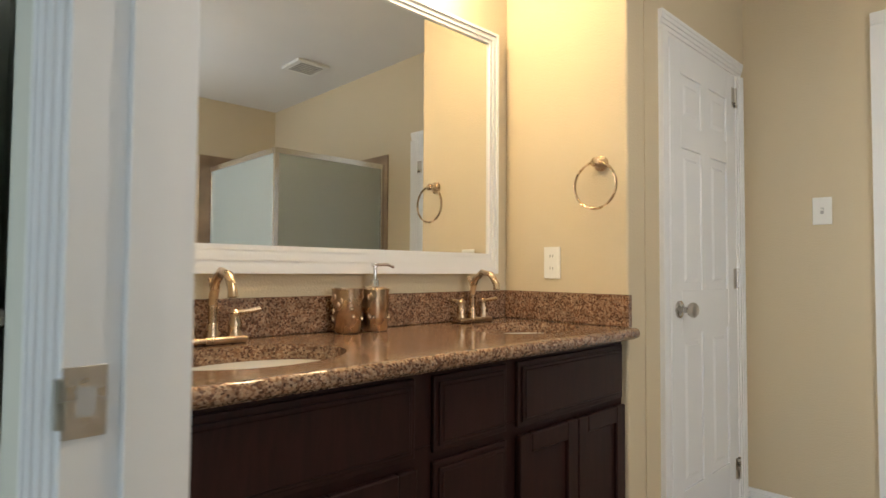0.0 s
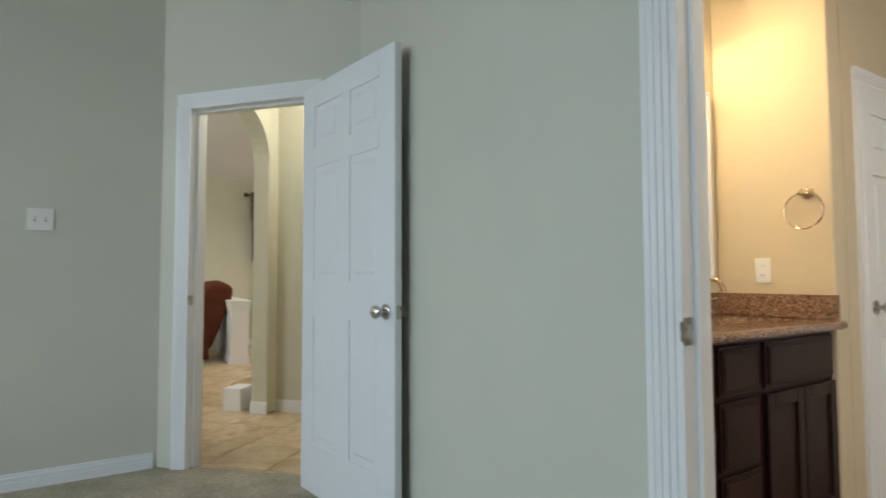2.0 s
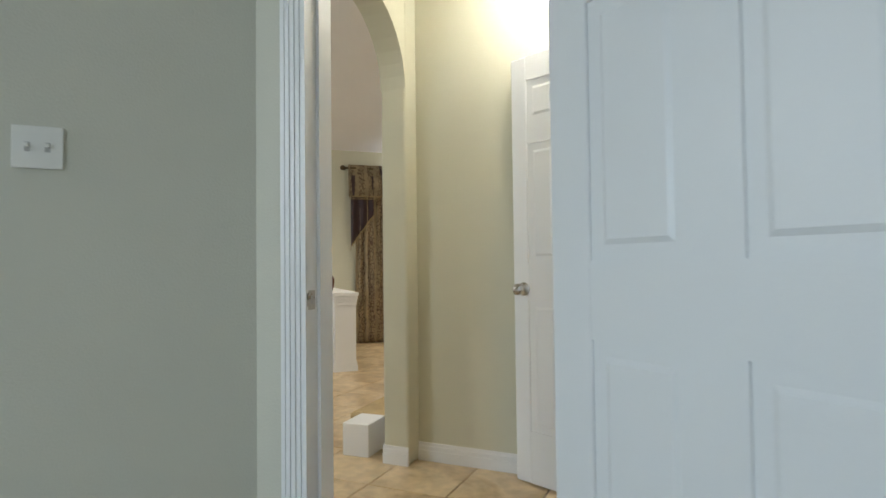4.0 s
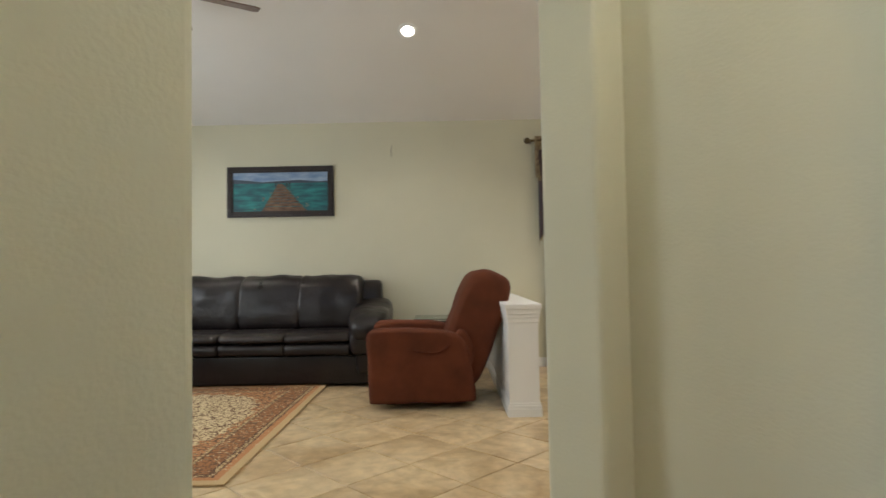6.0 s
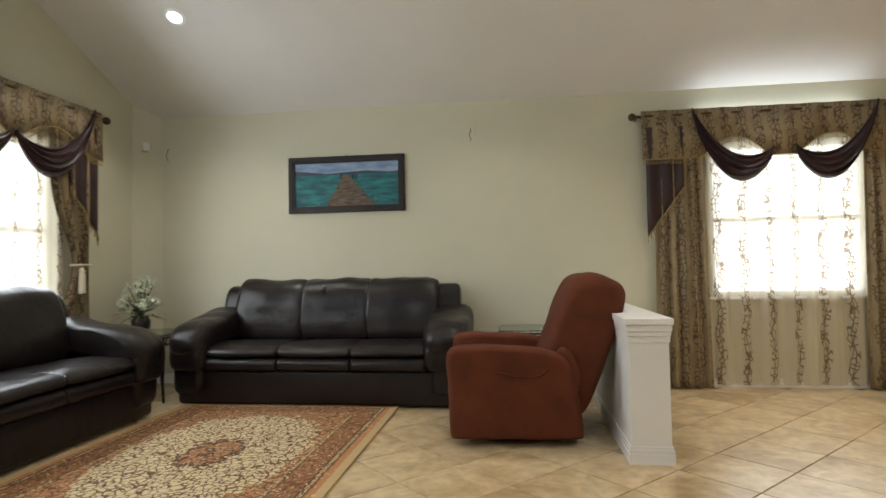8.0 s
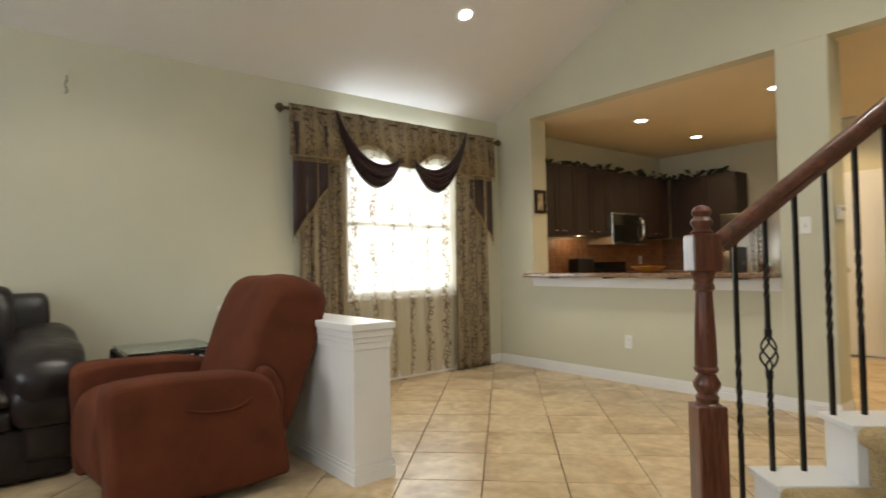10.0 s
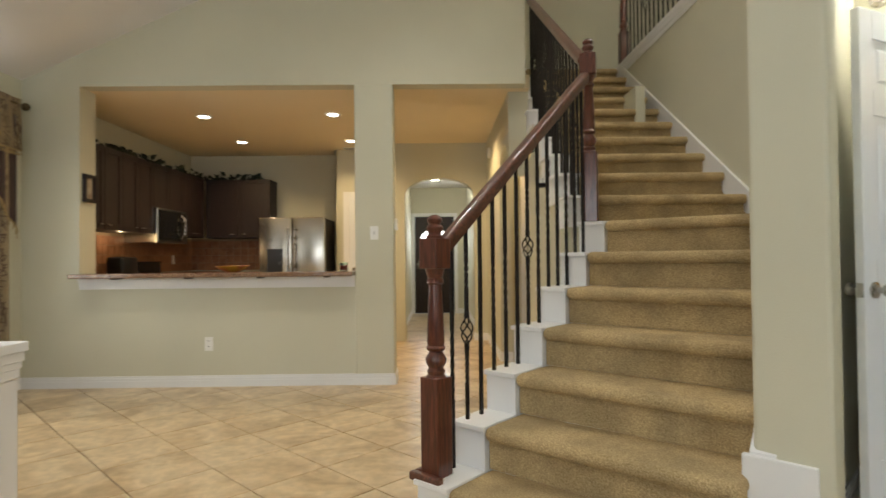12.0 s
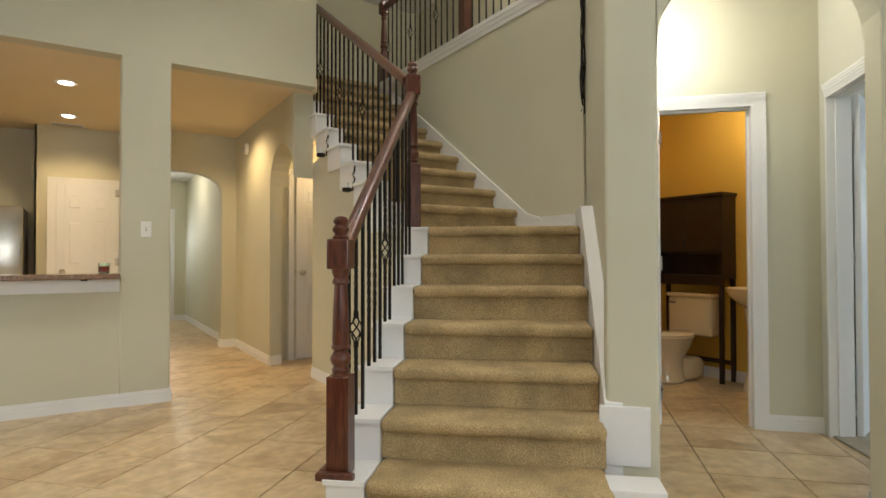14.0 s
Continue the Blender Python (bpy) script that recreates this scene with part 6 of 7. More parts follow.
for x in (-0.045, 0.045):
    part("handle", cyl(B(), (x, -0.735, 0.85), (x, -0.735, 1.55), 0.011, seg=10), NICKEL, d, "", True)
# ivy on the cabinets
random.seed(3)
bm = B()
for i in range(300):
    if i % 3 == 2:
        x, y = random.uniform(7.15, 7.42), random.uniform(5.9, 6.9)
    else:
        x, y = random.uniform(4.5, 7.2), random.uniform(KN - 0.34, KN - 0.05)
    c = Vector((x, y, 2.172 + abs(random.gauss(0.03, 0.03))))
    n1 = Vector((random.uniform(-1, 1), random.uniform(-1, 1), random.uniform(0, 1))).normalized()
    a = n1.orthogonal().normalized() * random.uniform(0.03, 0.055)
    b = n1.cross(a) * 0.7
    vs = [bm.verts.new(c + q) for q in (a, b * 0.8, -a, -b * 0.8)]
    bm.faces.new(vs)
for i in range(12):
    x = 4.5 + i * 0.22
    tube(bm, [(x, KN - 0.2, 2.172), (x + 0.1, KN - 0.28, 2.20), (x + 0.24, KN - 0.18, 2.18)], 0.006, 5)
solid("ivy_garland", bm, mat("ivy_leaf", (0.018, 0.026, 0.012), 0.7, var=0.3, scale=15), "dark green artificial ivy on top of the cabinets", "plant", kind="stuff")
# bowl, candle
d = holder("fruit_bowl", "yellow and red fruit bowl on the bar counter", "bowl", pose(XB + 0.03, 5.28, 0.9625))
part("bowl", lathe(B(), [(0.05, 0), (0.06, 0.005), (0.11, 0.03), (0.145, 0.055), (0.140, 0.056), (0.10, 0.034), (0.02, 0.012)], seg=28), ramp_mat("bowl_glaze", [(0.4, (0.45, 0.25, 0.02)), (0.6, (0.40, 0.06, 0.03))], 0.3, scale=9), d, "", True)
d = holder("candle_glass", "red candle in a glass on the bar counter", "candle", pose(XB + 0.0, 4.33, 0.9625))
part("glass", lathe(B(), [(0.030, 0), (0.034, 0.004), (0.037, 0.075), (0.033, 0.075), (0.031, 0.008)], seg=20), GLASSTOP, d, "clear glass", True)
part("wax", cyl(B(), (0, 0, 0.009), (0, 0, 0.05), 0.030, seg=20), mat("red_wax", (0.45, 0.03, 0.02), 0.5), d, "red wax")
# kitchen lights and vent
for x, y in ((5.2, 5.93), (5.15, 4.59), (6.48, 5.98), (6.47, 4.60)):
    downlight((x, y, ZK))
    spot("kitchen_beam", (x, y, ZK - 0.03), (x, y, 0), 42, WARM, 140)
# bare bulb with no fixture, added to brighten the counter under the cabinets
bulb("counter_fill", (5.25, KN - 0.22, 1.34), 2.0, WARM, 0.03)
d = holder("ceiling_vent", "white ceiling air vent", "vent", pose(6.95, 4.62, ZK))
part("frame", box(B(), -0.07, 0.07, -0.16, 0.16, -0.006, 0, 0.002), TRIM, d)
for i in range(5):
    part("slat", box(B(), -0.05 + 0.022 * i, -0.043 + 0.022 * i, -0.14, 0.14, -0.009, -0.006), mat_slot, d)

# ---- hall ----
d = holder("front_door", "dark wooden front door with a fan-shaped glass light", "door", pose(EX + 0.03, DY1 - 0.01, 0.01, 0, 0, -90))
part("leaf", box(B(), 0.0, DY1 - DY0 - 0.02, -0.03, 0.03, 0, DH - 0.02, 0.004), ESPRESSO, d)
DW = (DY1 - DY0 - 0.02) / 2
fan = [(DW + 0.29 * math.cos(math.pi * i / 20), 1.35 + 0.29 * math.sin(math.pi * i / 20)) for i in range(21)]
part("fan_light", slab(B(), fan, "y", -0.036, -0.031), DAYGLOW, d, "bright arched glass")
part("fan_rim", tube(B(), [(x, -0.036, z) for x, z in fan], 0.011, 8, True), ESPRESSO, d, "", True)
for i in range(1, 4):
    a = math.pi * i / 4
    part("muntin", cyl(B(), (DW, -0.038, 1.35), (DW + 0.29 * math.cos(a), -0.038, 1.35 + 0.29 * math.sin(a)), 0.006, seg=6), ESPRESSO, d)
for x0 in (0.10, 2 * DW - 0.34):
    for z0, z1 in ((0.22, 0.66), (0.80, 1.24)):
        part("panel", box(B(), x0, x0 + 0.24, -0.040, -0.028, z0, z1, 0.008), ESPRESSO, d)
part("handle", tube(B(), [(0.06, -0.03, 1.0), (0.06, -0.07, 1.0), (0.06, -0.07, 0.85), (0.06, -0.03, 0.85)], 0.008, 8), NICKEL, d)
casing("trim", pose(EX, DY1, 0, 0, 0, -90), 0.0, DY1 - DY0, DH, 0, -0.018)
d = holder("ceiling_lamp", "round frosted ceiling lamp in the entry, lit", "lamp", pose(8.55, 3.565, 2.42))
part("bowl", lathe(B(), [(0.01, -0.09), (0.08, -0.08), (0.13, -0.045), (0.15, -0.01), (0.15, 0.0)], seg=28), glow("entry_bowl", (1, 0.92, 0.78), 5.0), d, "", True)
bulb("entry_lamp", (8.55, 3.565, 2.26), 14, SOFT)
d = holder("ceiling_vent", "white ceiling air vent in the entry", "vent", pose(9.3, 3.6, 2.42))
part("frame", box(B(), -0.07, 0.07, -0.16, 0.16, -0.006, 0, 0.002), TRIM, d)
for i in range(5):
    part("slat", box(B(), -0.05 + 0.022 * i, -0.043 + 0.022 * i, -0.14, 0.14, -0.009, -0.006), mat_slot, d)
d = holder("alarm_keypad", "small white alarm keypad on the pillar side", "keypad", pose(XB + 0.10, 3.899, 1.36))
part("housing", box(B(), -0.06, 0.06, -0.022, 0, -0.05, 0.05, 0.005), PLASTIC, d)
part("screen", box(B(), -0.045, 0.045, -0.024, -0.022, 0.012, 0.038, 0.001), mat_slot, d)
for i in range(6):
    part("key", box(B(), -0.044 + 0.032 * (i % 3), -0.020 + 0.032 * (i % 3), -0.0245, -0.022, -0.016 - 0.022 * (i // 3), 0.0 - 0.022 * (i // 3)), PLASTIC, d)
# two fills without fixtures, added to warm the hall and side passage
spot("hall_fill", (5.6, 3.35, ZK - 0.03), (5.6, 3.3, 0), 54, WARM, 150)
bulb("passage_fill", (4.9, 2.2, 2.12), 11, WARM, 0.04)
d = solid("smoke_detector", lathe(B(), [(0.065, 0), (0.065, 0.02), (0.05, 0.034), (0.02, 0.038)], seg=24), PLASTIC, "round white smoke detector on the hall wall", "detector", pose(6.09, HS + 0.002, 2.32, -90, 0, 0), True)
part("grille", lathe(B(), [(0.03, 0.036), (0.031, 0.040), (0.02, 0.041)], seg=18), mat_slot, d, "", True, pose(6.09, HS + 0.002, 2.32, -90, 0, 0))
for x, z in ((4.0, 2.02), (3.44, 1.67)):
    d = holder("candle_sconce", "black iron scroll candle sconce on the stair wall", "sconce", pose(x, F2Y2 - 0.014, z, 0, 0, 180))
    bm = B()
    tube(bm, [(0.0, -0.006, 0.10), (0.02, -0.012, 0.08), (-0.02, -0.012, 0.04), (0.02, -0.012, 0.0), (-0.02, -0.012, -0.04), (0.0, -0.02, -0.08), (0.0, -0.07, -0.10)], 0.006, 6)
    tube(bm, [(0.02 * math.cos(a), -0.01, 0.06 + 0.02 * math.sin(a)) for a in [k * 0.7 for k in range(9)]], 0.004, 6)
    part("scroll", bm, IRON, d, "", True)
    part("cup", lathe(B(), [(0.02, 0), (0.034, 0.004), (0.036, 0.03), (0.033, 0.03)], (0, -0.07, -0.10), 16), IRON, d, "", True)
    part("candle", cyl(B(), (0, -0.07, -0.096), (0, -0.07, -0.03), 0.022, seg=14), PLASTIC, d, "white candle")

# ---- bathroom ----
VX0, VX1 = BX1 + 0.002, 1.598


def raised_front(bm, x0, x1, z0, z1, y):
    box(bm, x0, x1, y - 0.011, y, z0, z1, 0.003, 2)
    box(bm, x0 + 0.013, x1 - 0.013, y - 0.017, y - 0.010, z0 + 0.013, z1 - 0.013, 0.003, 2)
    box(bm, x0 + 0.022, x1 - 0.022, y - 0.020, y - 0.016, z0 + 0.022, z1 - 0.022, 0.002, 1)


vanity = holder("vanity_cabinet", "dark espresso double vanity cabinet", "vanity", BA)
part("body", box(B(), VX0, VX1, 0.385, 0.878, 0.09, 0.67), VANITY, vanity)
part("top_rail", box(B(), VX0, VX1, 0.385, 0.41, 0.671, 0.842), VANITY, vanity)
part("toe_kick", box(B(), VX0, VX1, 0.45, 0.878, 0.005, 0.09), VANITY, vanity)
for x0, x1, z0, z1 in ((1.05, 1.585, 0.655, 0.825), (0.755, 1.005, 0.655, 0.825), (0.16, 0.70, 0.655, 0.825), (0.755, 1.005, 0.405, 0.635), (0.755, 1.005, 0.13, 0.385)):
    bm = B()
    raised_front(bm, x0, x1, z0, z1, 0.384)
    part("drawer_front", bm, VANITY, vanity)
for x0, x1 in ((1.05, 1.315), (1.32, 1.585), (0.16, 0.428), (0.433, 0.70)):
    bm = B()
    s_ = 0.05
    for a, b, c, e in ((x0, x0 + s_, 0.13, 0.635), (x1 - s_, x1, 0.13, 0.635), (x0 + s_, x1 - s_, 0.13, 0.18), (x0 + s_, x1 - s_, 0.585, 0.635)):
        box(bm, a, b, 0.364, 0.383, c, e, 0.003, 1)
    box(bm, x0 + s_, x1 - s_, 0.375, 0.383, 0.18, 0.585)
    part("cabinet_door", bm, VANITY, vanity)

SINKS = (0.43, 1.33)
bm = B()
outer = [bm.verts.new(q) for q in ((VX0, 0.335, 0.88), (VX1, 0.335, 0.88), (VX1, 0.878, 0.88), (VX0, 0.878, 0.88))]
edges = [bm.edges.new((outer[i], outer[(i + 1) % 4])) for i in range(4)]
rims = []
for sx_ in SINKS:
    rim = [bm.verts.new((sx_ + 0.205 * math.cos(2 * math.pi * i / 40), 0.575 + 0.155 * math.sin(2 * math.pi * i / 40), 0.88)) for i in range(40)]
    edges += [bm.edges.new((rim[i], rim[(i + 1) % 40])) for i in range(40)]
    rims.append(rim)
bmesh.ops.triangle_fill(bm, use_beauty=True, edges=edges)
for loop in rims + [outer]:
    n = len(loop)
    low = [bm.verts.new(v.co + Vector((0, 0, -0.036))) for v in loop]
    for i in range(n):
        bm.faces.new((loop[i], loop[(i + 1) % n], low[(i + 1) % n], low[i]))
bmesh.ops.recalc_face_normals(bm, faces=bm.faces[:])
top = holder("vanity_counter", "speckled brown granite vanity counter with backsplash", "counter", BA)
part("slab", bm, GRANITE, top)
bm = B()
cyl(bm, (VX0, 0.336, 0.863), (VX1, 0.336, 0.863), 0.0175, seg=14)
part("bullnose", bm, GRANITE, top, "", True)
part("backsplash", box(B(), VX0, VX1 - 0.021, 0.857, 0.877, 0.881, 0.985, 0.002, 1), GRANITE, top)
part("backsplash", box(B(), VX1 - 0.021, VX1 - 0.001, 0.345, 0.877, 0.881, 0.985, 0.002, 1), GRANITE, top)
for sx_ in SINKS:
    bm = lathe(B(), [(1.0, 0.0), (0.99, -0.02), (0.90, -0.07), (0.70, -0.12), (0.40, -0.145), (0.06, -0.15)], seg=40, sx=0.207, sy=0.157)
    bmesh.ops.delete(bm, geom=[f for f in bm.faces if len(f.verts) > 4], context="FACES_ONLY")
    d = solid("sink_basin", bm, mat("white_porcelain", (0.78, 0.74, 0.66), 0.1, var=0.01, coat=0.5), "oval undermount porcelain sink", "sink", BA @ pose(sx_, 0.575, 0.846), True)
    part("drain", cyl(B(), (0, 0, -0.149), (0, 0, -0.145), 0.022, seg=16), BRONZE, d, "", False, BA @ pose(sx_, 0.575, 0.846))


def faucet(x):
    d = holder("faucet", "champagne bronze two-handle bathroom faucet", "faucet", BA @ pose(x, 0.80, 0.882))
    part("base_plate", box(B(), -0.08, 0.08, -0.025, 0.025, 0, 0.016, 0.006, 3), BRONZE, d, "", True)
    bm = B()
    lathe(bm, [(0.020, 0.014), (0.016, 0.03), (0.013, 0.05)], seg=16)
    pts = [(0, 0, 0.04), (0, 0, 0.10), (0, -0.012, 0.145), (0, -0.045, 0.172), (0, -0.085, 0.165), (0, -0.108, 0.135), (0, -0.112, 0.115)]
    tube(bm, pts, [0.012, 0.0115, 0.011, 0.0105, 0.010, 0.011, 0.012], 12)
    cyl(bm, (0, 0.0, 0.12), (0, 0.02, 0.155), 0.006, seg=8)
    part("spout", bm, BRONZE, d, "", True)
    for sgn in (-1, 1):
        bm = B()
        lathe(bm, [(0.020, 0.014), (0.015, 0.03), (0.017, 0.045), (0.012, 0.06), (0.015, 0.072), (0.006, 0.08)], (sgn * 0.055, 0, 0), 16)
        tube(bm, [(sgn * 0.055, 0, 0.07), (sgn * 0.085, -0.005, 0.074), (sgn * 0.115, -0.008, 0.078)], [0.007, 0.006, 0.008], 8)
        part("lever", bm, BRONZE, d, "", True)
    return d


faucet(0.43)
faucet(1.33)
d = holder("tumbler", "bronze textured bathroom tumbler on the counter", "cup", BA @ pose(0.812, 0.80, 0.882) @ Matrix.Diagonal((1.2, 1.2, 1.08, 1)))
part("cup", lathe(B(), [(0.028, 0), (0.031, 0.004), (0.036, 0.09), (0.038, 0.115), (0.035, 0.116), (0.030, 0.10)], seg=28), BRONZE, d, "", True)
random.seed(9)
bm = B()
for i in range(16):
    a, z = random.uniform(0, 6.28), random.uniform(0.03, 0.10)
    r = 0.031 + 0.05 * z
    part("leaf_relief", ball(B(), (r * math.cos(a), r * math.sin(a), z), 0.005, 0.005, 0.008, 8, 6), BRONZE, d, "", True)
d = holder("soap_dispenser", "bronze textured soap dispenser with a chrome pump", "soap dispenser", BA @ pose(0.908, 0.80, 0.882) @ Matrix.Diagonal((1.2, 1.2, 1.06, 1)))
part("bottle", lathe(B(), [(0.030, 0), (0.032, 0.004), (0.036, 0.09), (0.037, 0.115), (0.030, 0.121), (0.012, 0.123)], seg=28), BRONZE, d, "", True)
bm = B()
for i in range(16):
    a, z = random.uniform(0, 6.28), random.uniform(0.03, 0.10)
    r = 0.032 + 0.045 * z
    part("leaf_relief", ball(B(), (r * math.cos(a), r * math.sin(a), z), 0.005, 0.005, 0.008, 8, 6), BRONZE, d, "", True)
bm = lathe(B(), [(0.012, 0.120), (0.012, 0.14), (0.005, 0.142), (0.005, 0.175), (0.009, 0.178), (0.009, 0.186), (0.002, 0.187)], seg=16)
tube(bm, [(0, 0, 0.182), (0.03, -0.012, 0.183), (0.045, -0.018, 0.176)], 0.004, 8)
part("pump", bm, mat("chrome", (0.75, 0.75, 0.76), 0.08, 1.0, var=0.0), d, "chrome pump", True)

# mirror
MIRROR = mat("mirror_silver", (0.86, 0.87, 0.86), 0.01, 1.0, var=0.0)
MIRROR.node_tree.nodes["Principled BSDF"].inputs["Roughness"].default_value = 0.0
for l in list(MIRROR.node_tree.links):
    if l.to_socket.name == "Roughness":
        MIRROR.node_tree.links.remove(l)
d = holder("vanity_mirror", "large wall mirror in a white moulded frame", "mirror", BA)
MX0, MX1, MZ0, MZ1, MF = 0.19, 1.525, 1.048, 1.965, 0.075
part("mirror_glass", box(B(), MX0 + 0.03, MX1 - 0.03, 0.866, 0.872, MZ0 + 0.05, MZ1 - 0.03), MIRROR, d)
bm = B()
for i, (o0, o1, t_) in enumerate(((0, 0.018, 0.030), (0.018, 0.034, 0.022), (0.034, 0.050, 0.026), (0.050, 0.062, 0.018), (0.062, MF, 0.022))):
    y0 = 0.879 - t_
    s0, s1 = 0.58 * o0, 0.58 * o1
    box(bm, MX0 + s0, MX1 - s0, y0, 0.879, MZ1 - s1, MZ1 - s0)
    box(bm, MX0 + s0, MX1 - s0, y0, 0.879, MZ0 + o0, MZ0 + o1)
    box(bm, MX0 + s0, MX0 + s1, y0, 0.879, MZ0 + o1, MZ1 - s1)
    box(bm, MX1 - s1, MX1 - s0, y0, 0.879, MZ0 + o1, MZ1 - s1)
part("frame", bm, TRIM, d)
# vanity light
d = holder("vanity_light", "nickel vanity light bar with lit glass shades above the mirror", "wall lamp", BA)
part("bar", box(B(), 0.50, 1.28, 0.845, 0.878, 2.23, 2.29, 0.006), NICKEL, d)
for x in (0.58, 0.89, 1.20):
    part("arm", tube(B(), [(x, 0.85, 2.26), (x, 0.80, 2.27), (x, 0.77, 2.25)], 0.008, 8), NICKEL, d)
    part("shade", lathe(B(), [(0.028, 0), (0.035, -0.03), (0.055, -0.09), (0.060, -0.11), (0.05, -0.11)], (x, 0.765, 2.27), 20), glow("vanity_shade", (1.0, 0.80, 0.45), 7.0), d, "glowing frosted shade", True)
for x in (0.58, 0.89, 1.20):
    p = BA @ Vector((x, 0.755, 2.14))
    bulb("vanity_bulb", p, 10.5, (1.0, 0.78, 0.48), 0.05)

# towel ring on the side wall
d = holder("towel_ring", "antique brass towel ring on the wall", "towel ring", BA @ pose(1.599, 0.455, 1.425, 0, 0, -90))
part("mount", lathe(B(), [(0.026, 0), (0.026, 0.008), (0.016, 0.014), (0.012, 0.03), (0.016, 0.045), (0.008, 0.052)], seg=20), BRONZE, d, "", True, pose(0, 0, 0, 90, 0, 0))
part("ring", tube(B(), [(0.078 * math.sin(a), -0.042, -0.078 + 0.078 * math.cos(a)) for a in [2 * math.pi * i / 40 for i in range(40)]], 0.0045, 8, True), BRONZE, d, "", True)
plate("power_outlet", BA @ pose(1.5995, 0.655, 1.09, 0, 0, -90), "outlet")
plate("light_switch", BA @ pose(2.684, 0.058, 1.32, 0, 0, -90), "switch")


def strike(M, label):
    d = holder("strike_plate", label, "strike plate", M)
    bm = B()
    box(bm, -0.016, 0.016, -0.0016, 0, -0.029, 0.029, 0.0006, 1)
    cyl(bm, (-0.016, 0.002, -0.02), (-0.016, 0.002, 0.02), 0.005, seg=10)
    part("plate", bm, NICKEL, d)
    part("latch_hole", box(B(), -0.006, 0.008, -0.0022, -0.0016, -0.012, 0.012), mat_slot, d)
    for z in (-0.021, 0.021):
        part("screw", cyl(B(), (0.002, -0.0028, z), (0.002, -0.0016, z), 0.0035, seg=10), NICKEL, d)


strike(BA @ pose(BX0 + 0.014, -0.0185, 0.952), "satin nickel strike plate in the bathroom door jamb")
strike(UV @ pose(HB0 + 0.0185, VB0 + 0.025, 0.94, 0, 0, 90), "satin nickel strike plate in the bedroom door jamb")

# shower seen in the mirror
STILE = ramp_mat("shower_tile", [(0.3, (0.20, 0.13, 0.08)), (0.7, (0.34, 0.24, 0.16))], 0.3, scale=4, rnd=1)
SX0, SX1, SY0, SY1 = 1.74, 2.684, -2.45, -1.32
bm = B()
box(bm, SX1 - 0.012, SX1 - 0.001, SY0, SY1 + 0.05, 0, 1.98)
box(bm, SX0 - 0.1, SX1 - 0.012, SY0 - 0.10, SY0, 0, 2.0)
structure("wall_shower", bm, STILE, "brown tiled shower walls", BA)
d = holder("shower_enclosure", "framed glass corner shower enclosure", "shower", BA)
CHR = mat("shower_chrome", (0.80, 0.80, 0.80), 0.2, 1.0, var=0.0)
bm = B()
for x, y in ((SX0, SY1), (SX1 - 0.03, SY1), (SX0, SY0 + 0.02)):
    box(bm, x - 0.015, x + 0.015, y - 0.015, y + 0.015, 0.08, 1.86)
box(bm, SX0 - 0.02, SX1 - 0.015, SY1 - 0.02, SY1 + 0.02, 1.86, 1.90)
box(bm, SX0 - 0.02, SX0 + 0.02, SY0, SY1, 1.86, 1.90)
part("frame", bm, CHR, d)
part("curb", box(B(), SX0 - 0.05, SX1 - 0.015, SY0, SY1 + 0.05, 0.005, 0.08, 0.01), PORCELAIN, d)
FROST = bpy.data.materials.new("frosted_glass")
FROST.use_nodes = True
_b = FROST.node_tree.nodes["Principled BSDF"]
_b.inputs["Transmission Weight"].default_value, _b.inputs["Roughness"].default_value, _b.inputs["Base Color"].default_value = 0.68, 0.35, (0.66, 0.72, 0.68, 1)
part("glass_panel", box(B(), SX0 - 0.003, SX0 + 0.003, SY0 + 0.03, SY1 - 0.015, 0.09, 1.86), FROST, d)
part("glass_panel", box(B(), SX0 + 0.02, SX1 - 0.05, SY1 - 0.003, SY1 + 0.003, 0.09, 1.86), FROST, d)
d = holder("exhaust_fan", "white square exhaust fan grille in the ceiling", "vent", BA @ pose(2.2, -1.75, 2.70))
part("cover", box(B(), -0.14, 0.14, -0.14, 0.14, -0.025, 0, 0.008), PLASTIC, d)
for i in range(6):
    part("slat", box(B(), -0.10, 0.10, -0.09 + 0.035 * i, -0.075 + 0.035 * i, -0.029, -0.025), mat_slot, d)

# ---- bedroom wall plates ----
plate("light_switch", BA @ pose(-1.225, 2.838, 1.37), "switch", 2)
plate("power_outlet", BA @ pose(-1.68, 2.838, 0.395), "outlet")
plate("power_outlet", BA @ pose(BX0 + 0.038, 0.50, 0.36, 0, 0, -90), "outlet")

# ---- vestibule sconce and powder room ----
d = holder("wall_sconce", "white glass wall sconce above the powder room door, lit", "wall lamp", UV @ pose(U_P, 2.40, 2.36, 0, 0, 90))
m_ = pose(0, 0, 0, 0, 0, 0)
bm = B()
cyl(bm, (0, 0, -0.10), (0, 0.012, -0.10), 0.045, seg=20)
tube(bm, [(0, 0.01, -0.10), (0, 0.06, -0.13), (0, 0.11, -0.11), (0, 0.12, -0.06)], 0.008, 8)
cyl(bm, (0, 0.12, -0.065), (0, 0.12, -0.03), 0.022, seg=14)
part("arm", bm, NICKEL, d, "", True)
part("shade", lathe(B(), [(0.030, -0.04), (0.050, 0.0), (0.058, 0.05), (0.072, 0.09), (0.066, 0.09)], (0, 0.12, 0), 24), glow("sconce_shade", (1.0, 0.97, 0.86), 7.0), d, "glowing white glass shade", True)
bulb("sconce_bulb", UV @ Vector((U_P - 0.42, 2.20, 2.42)), 18, (1.0, 0.97, 0.88), 0.05)

